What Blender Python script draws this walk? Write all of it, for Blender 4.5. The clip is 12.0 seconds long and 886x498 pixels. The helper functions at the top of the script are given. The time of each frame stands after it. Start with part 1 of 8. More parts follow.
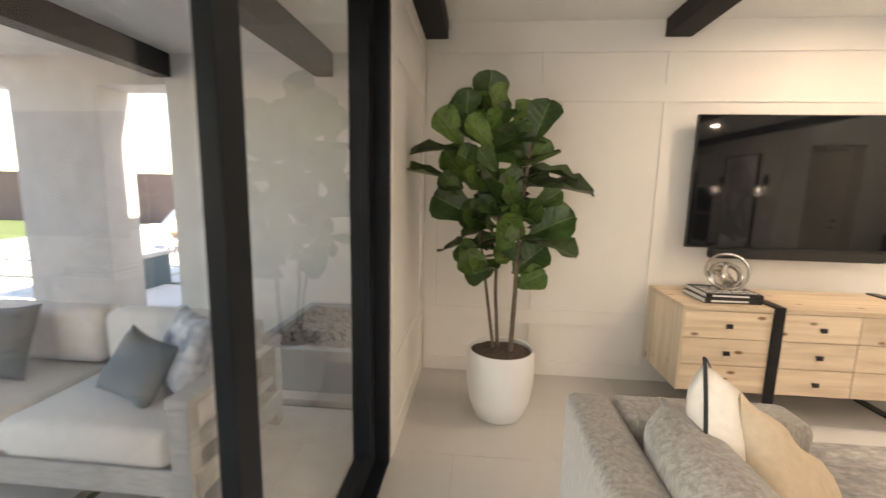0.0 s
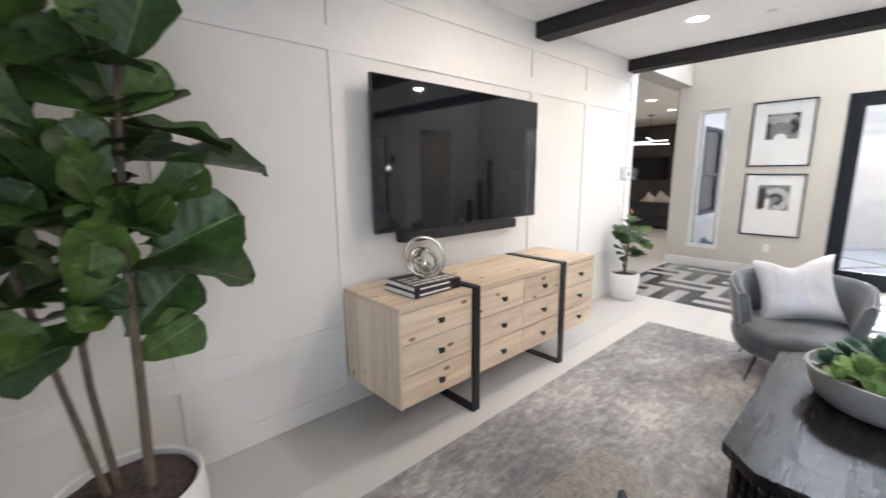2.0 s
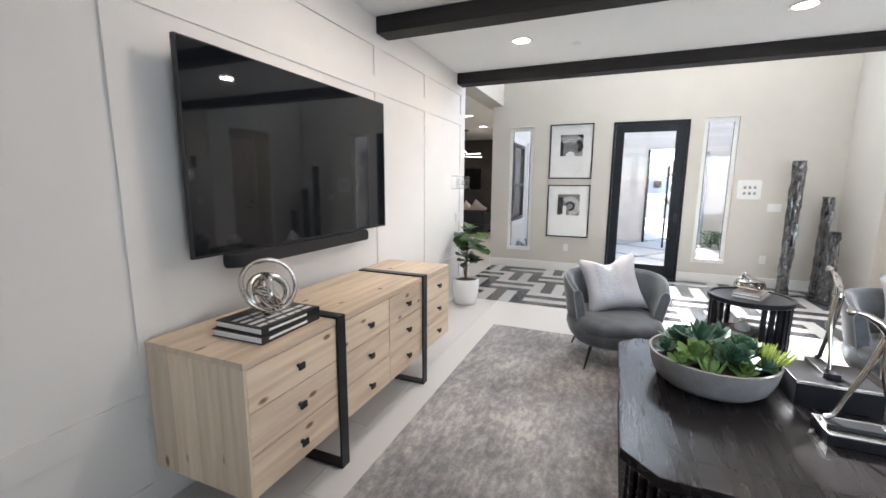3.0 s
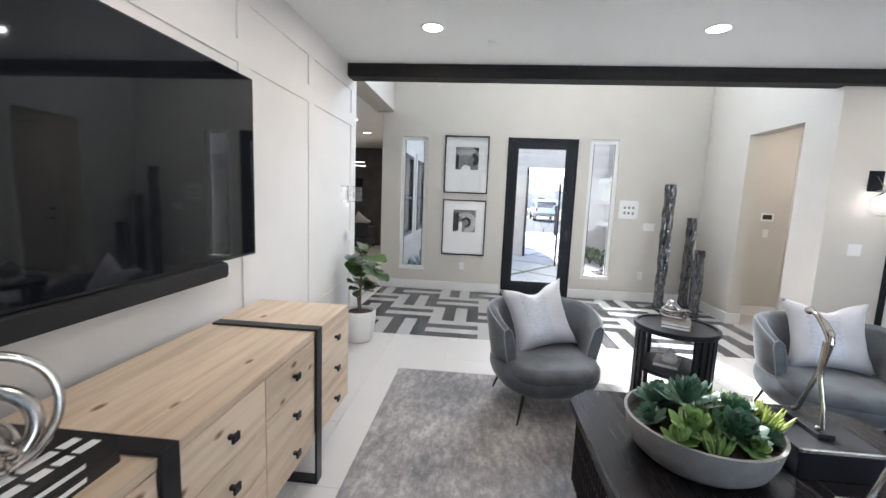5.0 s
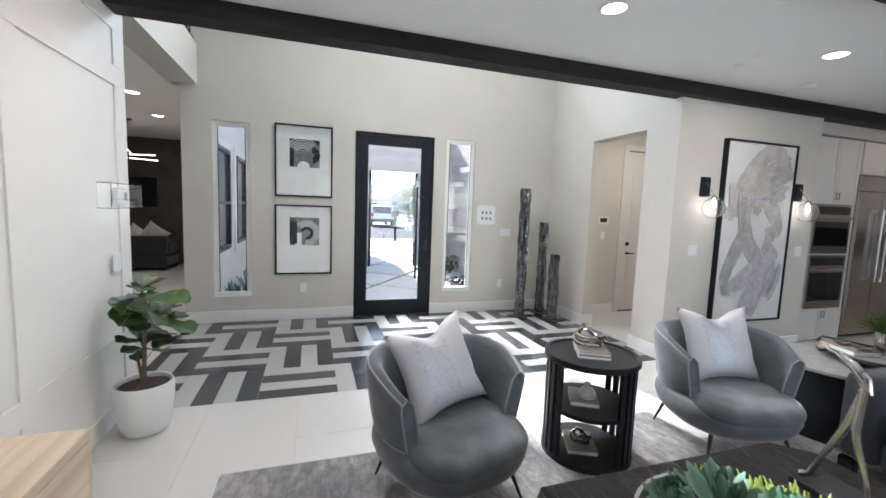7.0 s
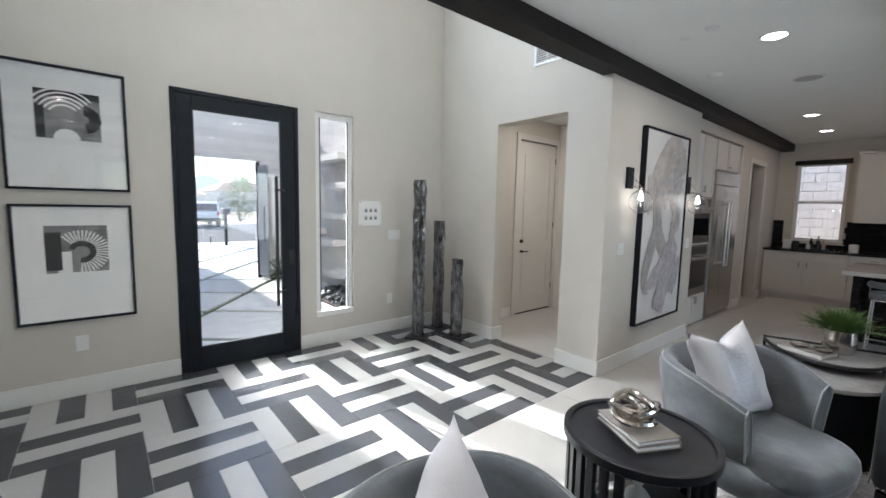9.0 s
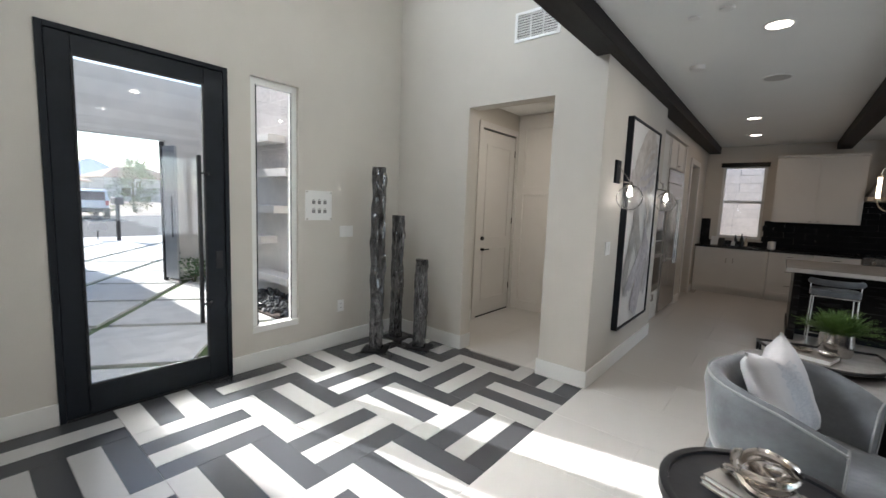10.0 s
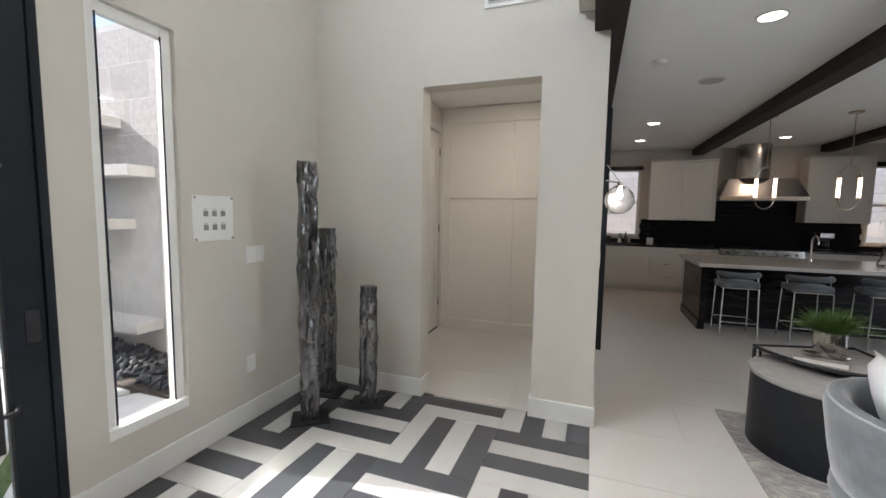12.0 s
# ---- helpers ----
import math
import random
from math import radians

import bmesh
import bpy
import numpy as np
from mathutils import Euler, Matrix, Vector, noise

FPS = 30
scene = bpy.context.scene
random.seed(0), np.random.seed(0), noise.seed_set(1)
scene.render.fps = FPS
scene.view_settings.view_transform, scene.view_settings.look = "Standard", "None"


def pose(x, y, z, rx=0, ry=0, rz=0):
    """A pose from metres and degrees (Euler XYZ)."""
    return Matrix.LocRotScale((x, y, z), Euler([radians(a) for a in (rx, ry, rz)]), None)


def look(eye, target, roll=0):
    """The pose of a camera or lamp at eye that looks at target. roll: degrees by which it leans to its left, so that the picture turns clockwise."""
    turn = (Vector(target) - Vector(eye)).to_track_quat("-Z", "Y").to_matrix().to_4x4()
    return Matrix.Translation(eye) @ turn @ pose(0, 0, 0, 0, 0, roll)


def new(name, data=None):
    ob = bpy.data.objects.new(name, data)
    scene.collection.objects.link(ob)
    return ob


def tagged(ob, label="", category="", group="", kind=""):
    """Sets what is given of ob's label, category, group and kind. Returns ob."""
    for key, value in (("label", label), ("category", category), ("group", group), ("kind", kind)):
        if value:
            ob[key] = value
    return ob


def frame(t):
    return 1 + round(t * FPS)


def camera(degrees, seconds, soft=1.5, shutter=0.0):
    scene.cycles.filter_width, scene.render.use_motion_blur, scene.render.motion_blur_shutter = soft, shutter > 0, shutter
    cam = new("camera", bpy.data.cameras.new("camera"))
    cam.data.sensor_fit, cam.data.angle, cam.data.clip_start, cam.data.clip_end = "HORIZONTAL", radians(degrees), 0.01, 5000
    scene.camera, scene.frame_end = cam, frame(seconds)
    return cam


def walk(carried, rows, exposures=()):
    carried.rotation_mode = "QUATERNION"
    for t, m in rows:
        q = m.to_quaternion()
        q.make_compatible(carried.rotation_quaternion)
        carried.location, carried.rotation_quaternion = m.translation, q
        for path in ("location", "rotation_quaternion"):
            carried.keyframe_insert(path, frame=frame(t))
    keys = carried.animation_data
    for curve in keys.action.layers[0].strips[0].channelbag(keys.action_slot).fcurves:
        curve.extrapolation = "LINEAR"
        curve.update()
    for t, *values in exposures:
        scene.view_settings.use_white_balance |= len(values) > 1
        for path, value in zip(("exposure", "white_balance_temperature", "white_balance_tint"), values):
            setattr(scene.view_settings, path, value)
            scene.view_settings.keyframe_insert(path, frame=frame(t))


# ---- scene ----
cam = camera(94.6, 12.0, 1.5, 0.3)
PATH = [
    (0, (0.071, -0.02, 1.556), (-0.099, 1.951, 1.263), 1.2),
    (0.5, (0.034, 0.296, 1.519), (0.336, 2.25, 1.222), 1.0),
    (1, (0.082, 0.568, 1.498), (0.758, 2.427, 1.2), 0.7),
    (1.5, (0.179, 0.829, 1.524), (1.089, 2.59, 1.257), -1.3),
    (2, (0.22, 1.042, 1.53), (1.548, 2.493, 1.168), -0.5),
    (2.5, (0.263, 1.258, 1.534), (1.966, 2.248, 1.187), 0.2),
    (3, (0.386, 1.469, 1.51), (2.209, 2.226, 1.19), 0.4),
    (3.5, (0.527, 1.635, 1.529), (2.419, 2.194, 1.203), 0.5),
    (5.5, (1.335, 1.996, 1.527), (3.324, 1.995, 1.32), 1.8),
    (6, (1.589, 2.079, 1.541), (3.562, 1.816, 1.347), 0.5),
    (6.5, (1.818, 2.132, 1.519), (3.737, 1.627, 1.268), 1.2),
    (7, (2.131, 2.104, 1.51), (4.024, 1.49, 1.313), 2.1),
    (7.5, (2.446, 2.065, 1.507), (4.305, 1.35, 1.323), 2.2),
    (9.5, (3.894, 2.005, 1.525), (5.278, 0.576, 1.313), 1.5),
    (10, (4.255, 1.935, 1.499), (5.516, 0.398, 1.281), 2.2),
    (10.5, (4.617, 1.866, 1.491), (5.728, 0.216, 1.278), 2.0),
    (11, (4.908, 1.827, 1.5), (5.861, 0.082, 1.284), 1.7),
    (11.5, (5.193, 1.708, 1.485), (5.993, -0.113, 1.276), 1.2),
    (12, (5.46, 1.575, 1.503), (6.139, -0.297, 1.322), 0.9),
]
walk(cam, [(t, look(eye, target, roll)) for t, eye, target, roll in PATH],
     [(0.0, 2.50, 8300, 15), (0.5, 2.50, 7600, 13), (1.0, 2.52, 6350, 12), (1.5, 2.48, 6100, 12), (2.5, 2.22, 6050, 12), (3.5, 2.04, 5950, 11), (5.5, 1.84, 5800, 10), (7.5, 1.66, 5850, 9),
      (9.5, 1.28, 5850, 8), (10.5, 1.08, 6300, 9), (11.5, 1.13, 6250, 10), (12.0, 1.27, 6150, 10)])

# ---- light ----
SUN_EL, SUN_AZ = radians(33.0), radians(79.5)
sun_dir = Vector((math.sin(SUN_AZ) * math.cos(SUN_EL), math.cos(SUN_AZ) * math.cos(SUN_EL), math.sin(SUN_EL)))
world = bpy.data.worlds.new("sky")
scene.world = world
world.use_nodes = True
wn = world.node_tree.nodes
sky = wn.new("ShaderNodeTexSky")
sky.sky_type = "NISHITA"
sky.sun_disc = False
sky.sun_elevation, sky.sun_rotation = SUN_EL, SUN_AZ
sky.air_density, sky.dust_density = 1.0, 0.5
world.node_tree.links.new(sky.outputs[0], wn["Background"].inputs[0])
wn["Background"].inputs[1].default_value = 0.125
sun = new("sun", bpy.data.lights.new("sun", "SUN"))
sun.data.energy, sun.data.angle, sun.data.color = 5.0, radians(0.6), (1.0, 0.95, 0.88)
sun.matrix_world = look(sun_dir * 30, (0, 0, 0))


XL_DOOR = -0.33


def lamp(name, x, y, z, watts, size=0.14, colour=(1.0, 0.86, 0.72), target=None, shape="DISK", size_y=None):
    ob = new(name, bpy.data.lights.new(name, "AREA"))
    ob.data.shape, ob.data.size, ob.data.energy, ob.data.color = shape, size, watts, colour
    if size_y:
        ob.data.size_y = size_y
    ob.matrix_world = look((x, y, z), target or (x, y + 0.0001, z - 1))
    return ob


# daylight through the part of the patio door behind the walk, and the high foyer window
DAY = (0.90, 0.95, 1.0)
lamp("patio_daylight", XL_DOOR, -1.25, 1.25, 23.0, 2.8, DAY, (4.0, -1.0, 1.1), "RECTANGLE", 2.2)
lamp("high_window_daylight", 7.72, 1.075, 4.33, 32.0, 1.3, DAY, (5.2, 0.9, 3.3), "RECTANGLE", 1.1)
LIVING_W = 3.6
# ---- materials ----
def material(name, colour, rough=0.5, metal=0.0, spot=0.0, scale=8.0, colour2=None, bump=0.0, bump_scale=60.0,
             stretch=(1, 1, 1), sheen=0.0, coat=0.0, spec=0.5, rand=0.0, rough_var=0.0, detail=6.0):
    m = bpy.data.materials.new(name)
    m.use_nodes = True
    n, lk = m.node_tree.nodes, m.node_tree.links
    b = n["Principled BSDF"]
    b.inputs["Base Color"].default_value = (*colour, 1)
    b.inputs["Roughness"].default_value = rough
    b.inputs["Metallic"].default_value = metal
    b.inputs["Sheen Weight"].default_value = sheen
    b.inputs["Sheen Roughness"].default_value = 0.35
    b.inputs["Coat Weight"].default_value = coat
    b.inputs["Coat Roughness"].default_value = 0.15
    b.inputs["Specular IOR Level"].default_value = spec
    tc = n.new("ShaderNodeTexCoord")
    mp = n.new("ShaderNodeMapping")
    mp.inputs["Scale"].default_value = stretch
    lk.new(tc.outputs["Object"], mp.inputs[0])
    vec = mp.outputs[0]
    if rand:
        inf = n.new("ShaderNodeObjectInfo")
        sc = n.new("ShaderNodeVectorMath")
        sc.operation = "SCALE"
        sc.inputs[0].default_value = (37.0, 19.0, 53.0)
        lk.new(inf.outputs["Random"], sc.inputs["Scale"])
        ad = n.new("ShaderNodeVectorMath")
        lk.new(vec, ad.inputs[0])
        lk.new(sc.outputs[0], ad.inputs[1])
        vec = ad.outputs[0]
    last = None
    if spot or colour2:
        big = n.new("ShaderNodeTexNoise")
        big.inputs["Scale"].default_value, big.inputs["Detail"].default_value = scale, detail
        big.inputs["Roughness"].default_value = 0.6
        lk.new(vec, big.inputs["Vector"])
        ramp = n.new("ShaderNodeValToRGB")
        ramp.color_ramp.elements[0].position, ramp.color_ramp.elements[1].position = 0.32, 0.68
        lo = colour2 or tuple(c * (1 - spot) for c in colour)
        ramp.color_ramp.elements[0].color = (*lo, 1)
        ramp.color_ramp.elements[1].color = (*(colour if colour2 else tuple(min(1, c * (1 + spot)) for c in colour)), 1)
        lk.new(big.outputs[0], ramp.inputs[0])
        last = ramp.outputs[0]
        if rand:
            hs = n.new("ShaderNodeHueSaturation")
            mr = n.new("ShaderNodeMapRange")
            mr.inputs["To Min"].default_value, mr.inputs["To Max"].default_value = 1 - rand, 1 + rand
            lk.new(inf.outputs["Random"], mr.inputs[0])
            lk.new(mr.outputs[0], hs.inputs["Value"])
            lk.new(last, hs.inputs["Color"])
            last = hs.outputs[0]
        lk.new(last, b.inputs["Base Color"])
        if rough_var:
            mr2 = n.new("ShaderNodeMapRange")
            mr2.inputs["To Min"].default_value, mr2.inputs["To Max"].default_value = rough - rough_var, rough + rough_var
            lk.new(big.outputs[0], mr2.inputs[0])
            lk.new(mr2.outputs[0], b.inputs["Roughness"])
    if bump:
        fine = n.new("ShaderNodeTexNoise")
        fine.inputs["Scale"].default_value, fine.inputs["Detail"].default_value = bump_scale, 4
        lk.new(vec, fine.inputs["Vector"])
        bp = n.new("ShaderNodeBump")
        bp.inputs["Strength"].default_value, bp.inputs["Distance"].default_value = bump, 0.004
        lk.new(fine.outputs[0], bp.inputs["Height"])
        lk.new(bp.outputs[0], b.inputs["Normal"])
    return m


def emitter(name, colour, strength):
    m = bpy.data.materials.new(name)
    m.use_nodes = True
    b = m.node_tree.nodes["Principled BSDF"]
    b.inputs["Base Color"].default_value = (*colour, 1)
    b.inputs["Emission Color"].default_value = (*colour, 1)
    b.inputs["Emission Strength"].default_value = strength
    return m


def glass_material(name, tint=(1, 1, 1), rough=0.0, ior=1.45):
    m = bpy.data.materials.new(name)
    m.use_nodes = True
    b = m.node_tree.nodes["Principled BSDF"]
    b.inputs["Base Color"].default_value = (*tint, 1)
    b.inputs["Transmission Weight"].default_value = 1.0
    b.inputs["Roughness"].default_value = rough
    b.inputs["IOR"].default_value = ior
    return m


def wood_material(name, light, dark, rough=0.5, ring=7.0, rand=0.16, knots=True, along="X"):
    """Plain-sawn boards: long streaks along one axis, with knots."""
    m = bpy.data.materials.new(name)
    m.use_nodes = True
    n, lk = m.node_tree.nodes, m.node_tree.links
    b = n["Principled BSDF"]
    b.inputs["Roughness"].default_value = rough
    tc, mp, inf = n.new("ShaderNodeTexCoord"), n.new("ShaderNodeMapping"), n.new("ShaderNodeObjectInfo")
    s = {"X": (0.22, 3, 3), "Y": (3, 0.22, 3), "Z": (3, 3, 0.22)}[along]
    mp.inputs["Scale"].default_value = s
    sc = n.new("ShaderNodeVectorMath")
    sc.operation = "SCALE"
    sc.inputs[0].default_value = (31.0, 17.0, 23.0)
    lk.new(inf.outputs["Random"], sc.inputs["Scale"])
    ad = n.new("ShaderNodeVectorMath")
    lk.new(tc.outputs["Object"], ad.inputs[0])
    lk.new(sc.outputs[0], ad.inputs[1])
    lk.new(ad.outputs[0], mp.inputs[0])
    no = n.new("ShaderNodeTexNoise")
    no.inputs["Scale"].default_value, no.inputs["Detail"].default_value, no.inputs["Distortion"].default_value = ring, 8, 0.6
    lk.new(mp.outputs[0], no.inputs["Vector"])
    ramp = n.new("ShaderNodeValToRGB")
    ramp.color_ramp.elements[0].position, ramp.color_ramp.elements[1].position = 0.3, 0.62
    ramp.color_ramp.elements[0].color, ramp.color_ramp.elements[1].color = (*dark, 1), (*light, 1)
    lk.new(no.outputs[0], ramp.inputs[0])
    col = ramp.outputs[0]
    if knots:
        vo = n.new("ShaderNodeTexVoronoi")
        vo.inputs["Scale"].default_value = 7.0
        mp2 = n.new("ShaderNodeMapping")
        mp2.inputs["Scale"].default_value = {"X": (0.6, 1.3, 1.3), "Y": (1.3, 0.6, 1.3), "Z": (1.3, 1.3, 0.6)}[along]
        lk.new(ad.outputs[0], mp2.inputs[0])
        lk.new(mp2.outputs[0], vo.inputs["Vector"])
        kr = n.new("ShaderNodeValToRGB")
        kr.color_ramp.elements[0].position, kr.color_ramp.elements[1].position = 0.07, 0.15
        kr.color_ramp.elements[0].color, kr.color_ramp.elements[1].color = (0.30, 0.19, 0.12, 1), (1, 1, 1, 1)
        lk.new(vo.outputs["Distance"], kr.inputs[0])
        mx = n.new("ShaderNodeMix")
        mx.data_type, mx.blend_type = "RGBA", "MULTIPLY"
        mx.inputs["Factor"].default_value = 1.0
        lk.new(col, mx.inputs[6])
        lk.new(kr.outputs[0], mx.inputs[7])
        col = mx.outputs[2]
    hs, mr = n.new("ShaderNodeHueSaturation"), n.new("ShaderNodeMapRange")
    mr.inputs["To Min"].default_value, mr.inputs["To Max"].default_value = 1 - rand, 1 + rand
    lk.new(inf.outputs["Random"], mr.inputs[0])
    lk.new(mr.outputs[0], hs.inputs["Value"])
    lk.new(col, hs.inputs["Color"])
    lk.new(hs.outputs[0], b.inputs["Base Color"])
    bp = n.new("ShaderNodeBump")
    bp.inputs["Strength"].default_value, bp.inputs["Distance"].default_value = 0.15, 0.003
    lk.new(no.outputs[0], bp.inputs["Height"])
    lk.new(bp.outputs[0], b.inputs["Normal"])
    return m


def ribbed(m):
    """Side veins of a leaf: sunken lines that sweep forward from the midrib."""
    n, lk = m.node_tree.nodes, m.node_tree.links
    b = n["Principled BSDF"]
    tc, sep, ab, ma = n.new("ShaderNodeTexCoord"), n.new("ShaderNodeSeparateXYZ"), n.new("ShaderNodeMath"), n.new("ShaderNodeMath")
    ab.operation, ma.operation = "ABSOLUTE", "MULTIPLY_ADD"
    lk.new(tc.outputs["Object"], sep.inputs[0])
    lk.new(sep.outputs[0], ab.inputs[0])
    lk.new(ab.outputs[0], ma.inputs[0])
    ma.inputs[1].default_value = -0.6
    lk.new(sep.outputs[1], ma.inputs[2])
    sn, mul = n.new("ShaderNodeMath"), n.new("ShaderNodeMath")
    mul.operation, sn.operation = "MULTIPLY", "SINE"
    mul.inputs[1].default_value = 40.0
    lk.new(ma.outputs[0], mul.inputs[0])
    lk.new(mul.outputs[0], sn.inputs[0])
    mr = n.new("ShaderNodeMapRange")
    mr.inputs["From Min"].default_value, mr.inputs["From Max"].default_value = 0.80, 1.0
    lk.new(sn.outputs[0], mr.inputs[0])
    old = b.inputs["Base Color"].links[0].from_socket
    mx = n.new("ShaderNodeMix")
    mx.data_type, mx.blend_type = "RGBA", "MIX"
    fc = n.new("ShaderNodeMath")
    fc.operation = "MULTIPLY"
    fc.inputs[1].default_value = 0.10
    lk.new(mr.outputs[0], fc.inputs[0])
    lk.new(fc.outputs[0], mx.inputs[0])
    lk.new(old, mx.inputs[6])
    mx.inputs[7].default_value = (0.14, 0.20, 0.07, 1)
    lk.new(mx.outputs[2], b.inputs["Base Color"])
    bp = n.new("ShaderNodeBump")
    bp.inputs["Strength"].default_value, bp.inputs["Distance"].default_value = 0.10, 0.01
    bp.invert = True
    lk.new(sn.outputs[0], bp.inputs["Height"])
    lk.new(b.inputs["Normal"].links[0].from_socket, bp.inputs["Normal"])
    lk.new(bp.outputs[0], b.inputs["Normal"])
    return m


M_PANEL = material("white_panel_paint", (0.78, 0.76, 0.73), 0.5, spot=0.02, scale=2, bump=0.06, bump_scale=140)
M_WALL = material("greige_wall_paint", (0.60, 0.57, 0.52), 0.75, spot=0.025, scale=1.6, bump=0.25, bump_scale=160)
M_CEIL = material("ceiling_paint", (0.86, 0.865, 0.85), 0.85, spot=0.015, scale=1.2, bump=0.2, bump_scale=90)
M_TRIM = material("white_trim_paint", (0.80, 0.80, 0.78), 0.4, spot=0.015, scale=4)
M_BEAM = material("dark_stained_beam", (0.013, 0.011, 0.0105), 0.6, spec=0.3, spot=0.4, scale=5, stretch=(6, 0.5, 6), bump=0.4, bump_scale=50)
M_BLACK = material("black_paint_metal", (0.008, 0.011, 0.016), 0.5, spec=0.25, spot=0.2, scale=6)
M_STEEL_BLACK = material("blackened_steel", (0.03, 0.03, 0.032), 0.42, 0.6, spot=0.25, scale=9, bump=0.1)
M_TILE = material("pale_porcelain_tile", (0.545, 0.53, 0.51), 0.34, spot=0.008, scale=26, rand=0.012, bump=0.02, bump_scale=40)
M_TILE_W = material("white_foyer_tile", (0.43, 0.423, 0.412), 0.23, spot=0.012, scale=20, rand=0.02, bump=0.02)
M_TILE_D = material("charcoal_foyer_tile", (0.055, 0.057, 0.063), 0.22, spot=0.05, scale=1.6, rand=0.12, bump=0.05, rough_var=0.015)
M_GROUT = material("tile_grout", (0.42, 0.41, 0.39), 0.9, spot=0.1, scale=20)
M_PINE = wood_material("pale_pine", (0.70, 0.565, 0.42), (0.545, 0.41, 0.285))
M_PINE_Z = wood_material("pale_pine_upright", (0.72, 0.60, 0.46), (0.58, 0.45, 0.32), along="Z")
M_TABLE = material("ebonised_wood", (0.013, 0.0115, 0.012), 0.27, spec=0.22, spot=0.15, scale=4, stretch=(0.6, 6, 6), bump=0.05, bump_scale=34, rough_var=0.03)
M_DRUM = material("black_lacquer_wood", (0.009, 0.010, 0.013), 0.4, spec=0.28, spot=0.25, scale=9, bump=0.08)
M_TV = material("tv_screen", (0.006, 0.007, 0.009), 0.04, spec=0.5)
M_PLASTIC = material("black_plastic", (0.015, 0.015, 0.016), 0.4, spot=0.1, scale=20)
M_FABRIC_BLACK = material("speaker_cloth", (0.02, 0.02, 0.021), 0.9, bump=0.5, bump_scale=400)
M_WPLASTIC = material("white_plastic", (0.78, 0.78, 0.77), 0.35, spot=0.01, scale=20)
M_LEAF = ribbed(material("fig_leaf", (0.072, 0.130, 0.024), 0.46, spot=0.35, scale=7, rand=0.3, bump=0.35, bump_scale=30))
M_LEAF_DARK = ribbed(material("fig_leaf_dark", (0.034, 0.072, 0.017), 0.40, spot=0.35, scale=9, rand=0.3, bump=0.35, bump_scale=30))
M_VEIN = material("leaf_vein", (0.16, 0.24, 0.09), 0.5, spot=0.1, scale=9)
M_STEM = material("plant_stem", (0.13, 0.10, 0.07), 0.8, spot=0.35, scale=20, bump=0.5, bump_scale=80)
M_SOIL = material("potting_bark", (0.075, 0.055, 0.045), 0.95, spot=0.6, scale=60, bump=1.0, bump_scale=120)
M_POT = material("white_ceramic", (0.76, 0.76, 0.75), 0.4, spot=0.02, scale=6, bump=0.04, bump_scale=30)
M_CONCRETE = material("grey_concrete_bowl", (0.27, 0.265, 0.262), 0.8, spot=0.14, scale=14, bump=0.25, bump_scale=90)
M_VELVET = material("grey_velvet", (0.128, 0.138, 0.150), 0.95, spec=0.1, spot=0.26, scale=5, sheen=0.45, bump=0.35, bump_scale=38, detail=8)
M_PIPING = material("chair_piping", (0.25, 0.262, 0.268), 0.85, spot=0.05, scale=30, sheen=0.4)
M_SILK = material("ivory_pillow_cloth", (0.55, 0.545, 0.57), 0.7, spot=0.05, scale=9, sheen=0.3, bump=0.35, bump_scale=120)
M_FOIL = material("silver_foil_print", (0.56, 0.56, 0.59), 0.42, 0.35, scale=34, stretch=(1, 3, 1), colour2=(0.40, 0.42, 0.47), bump=0.6, bump_scale=60)
M_LINEN = material("cream_linen", (0.70, 0.64, 0.57), 0.85, spot=0.06, scale=30, bump=0.3, bump_scale=300)
M_TAN = material("tan_linen", (0.50, 0.40, 0.29), 0.85, spot=0.08, scale=30, bump=0.3, bump_scale=300)
M_TWEED = material("grey_chenille", (0.30, 0.275, 0.25), 0.9, spot=0.3, scale=70, stretch=(1, 1, 0.35), sheen=0.4, bump=0.7, bump_scale=180)
M_NAVY = material("dark_navy_velvet", (0.018, 0.020, 0.026), 0.7, spot=0.2, scale=8, sheen=0.25, bump=0.1)
M_CHROME = material("polished_silver", (0.62, 0.58, 0.54), 0.18, 1.0, spot=0.08, scale=20, bump=0.15, bump_scale=25)
M_HAMMER = material("silvered_bark", (0.185, 0.185, 0.19), 0.24, 0.95, spot=0.65, scale=22, stretch=(1, 1, 0.25), bump=1.0, bump_scale=34)
M_STAINLESS = material("stainless_steel", (0.52, 0.50, 0.48), 0.27, 1.0, spot=0.06, scale=4, stretch=(1, 1, 30))
M_CABINET = material("white_cabinet_paint", (0.66, 0.645, 0.62), 0.4, spot=0.015, scale=4)
M_COUNTER = material("black_countertop", (0.014, 0.014, 0.016), 0.25, spot=0.3, scale=12)
M_QUARTZ = material("pale_quartz", (0.52, 0.50, 0.48), 0.22, spot=0.08, scale=8)
M_SPLASH = material("black_backsplash_tile", (0.008, 0.008, 0.010), 0.6, spec=0.12, spot=0.3, scale=6, rand=0.1)
M_BRASS = material("aged_nickel", (0.50, 0.42, 0.33), 0.3, 1.0, spot=0.1, scale=20)
M_PAPER = material("white_mat_board", (0.80, 0.80, 0.79), 0.8, spot=0.01, scale=40)
M_INK = material("black_ink", (0.03, 0.03, 0.032), 0.7, spot=0.3, scale=12)
M_INK_GREY = material("grey_ink", (0.22, 0.22, 0.22), 0.7, spot=0.25, scale=14)
M_GLASS = glass_material("window_glass")
M_PICTURE_GLASS = glass_material("picture_glass", ior=1.35)
M_GLOBE = glass_material("globe_glass", ior=1.3)
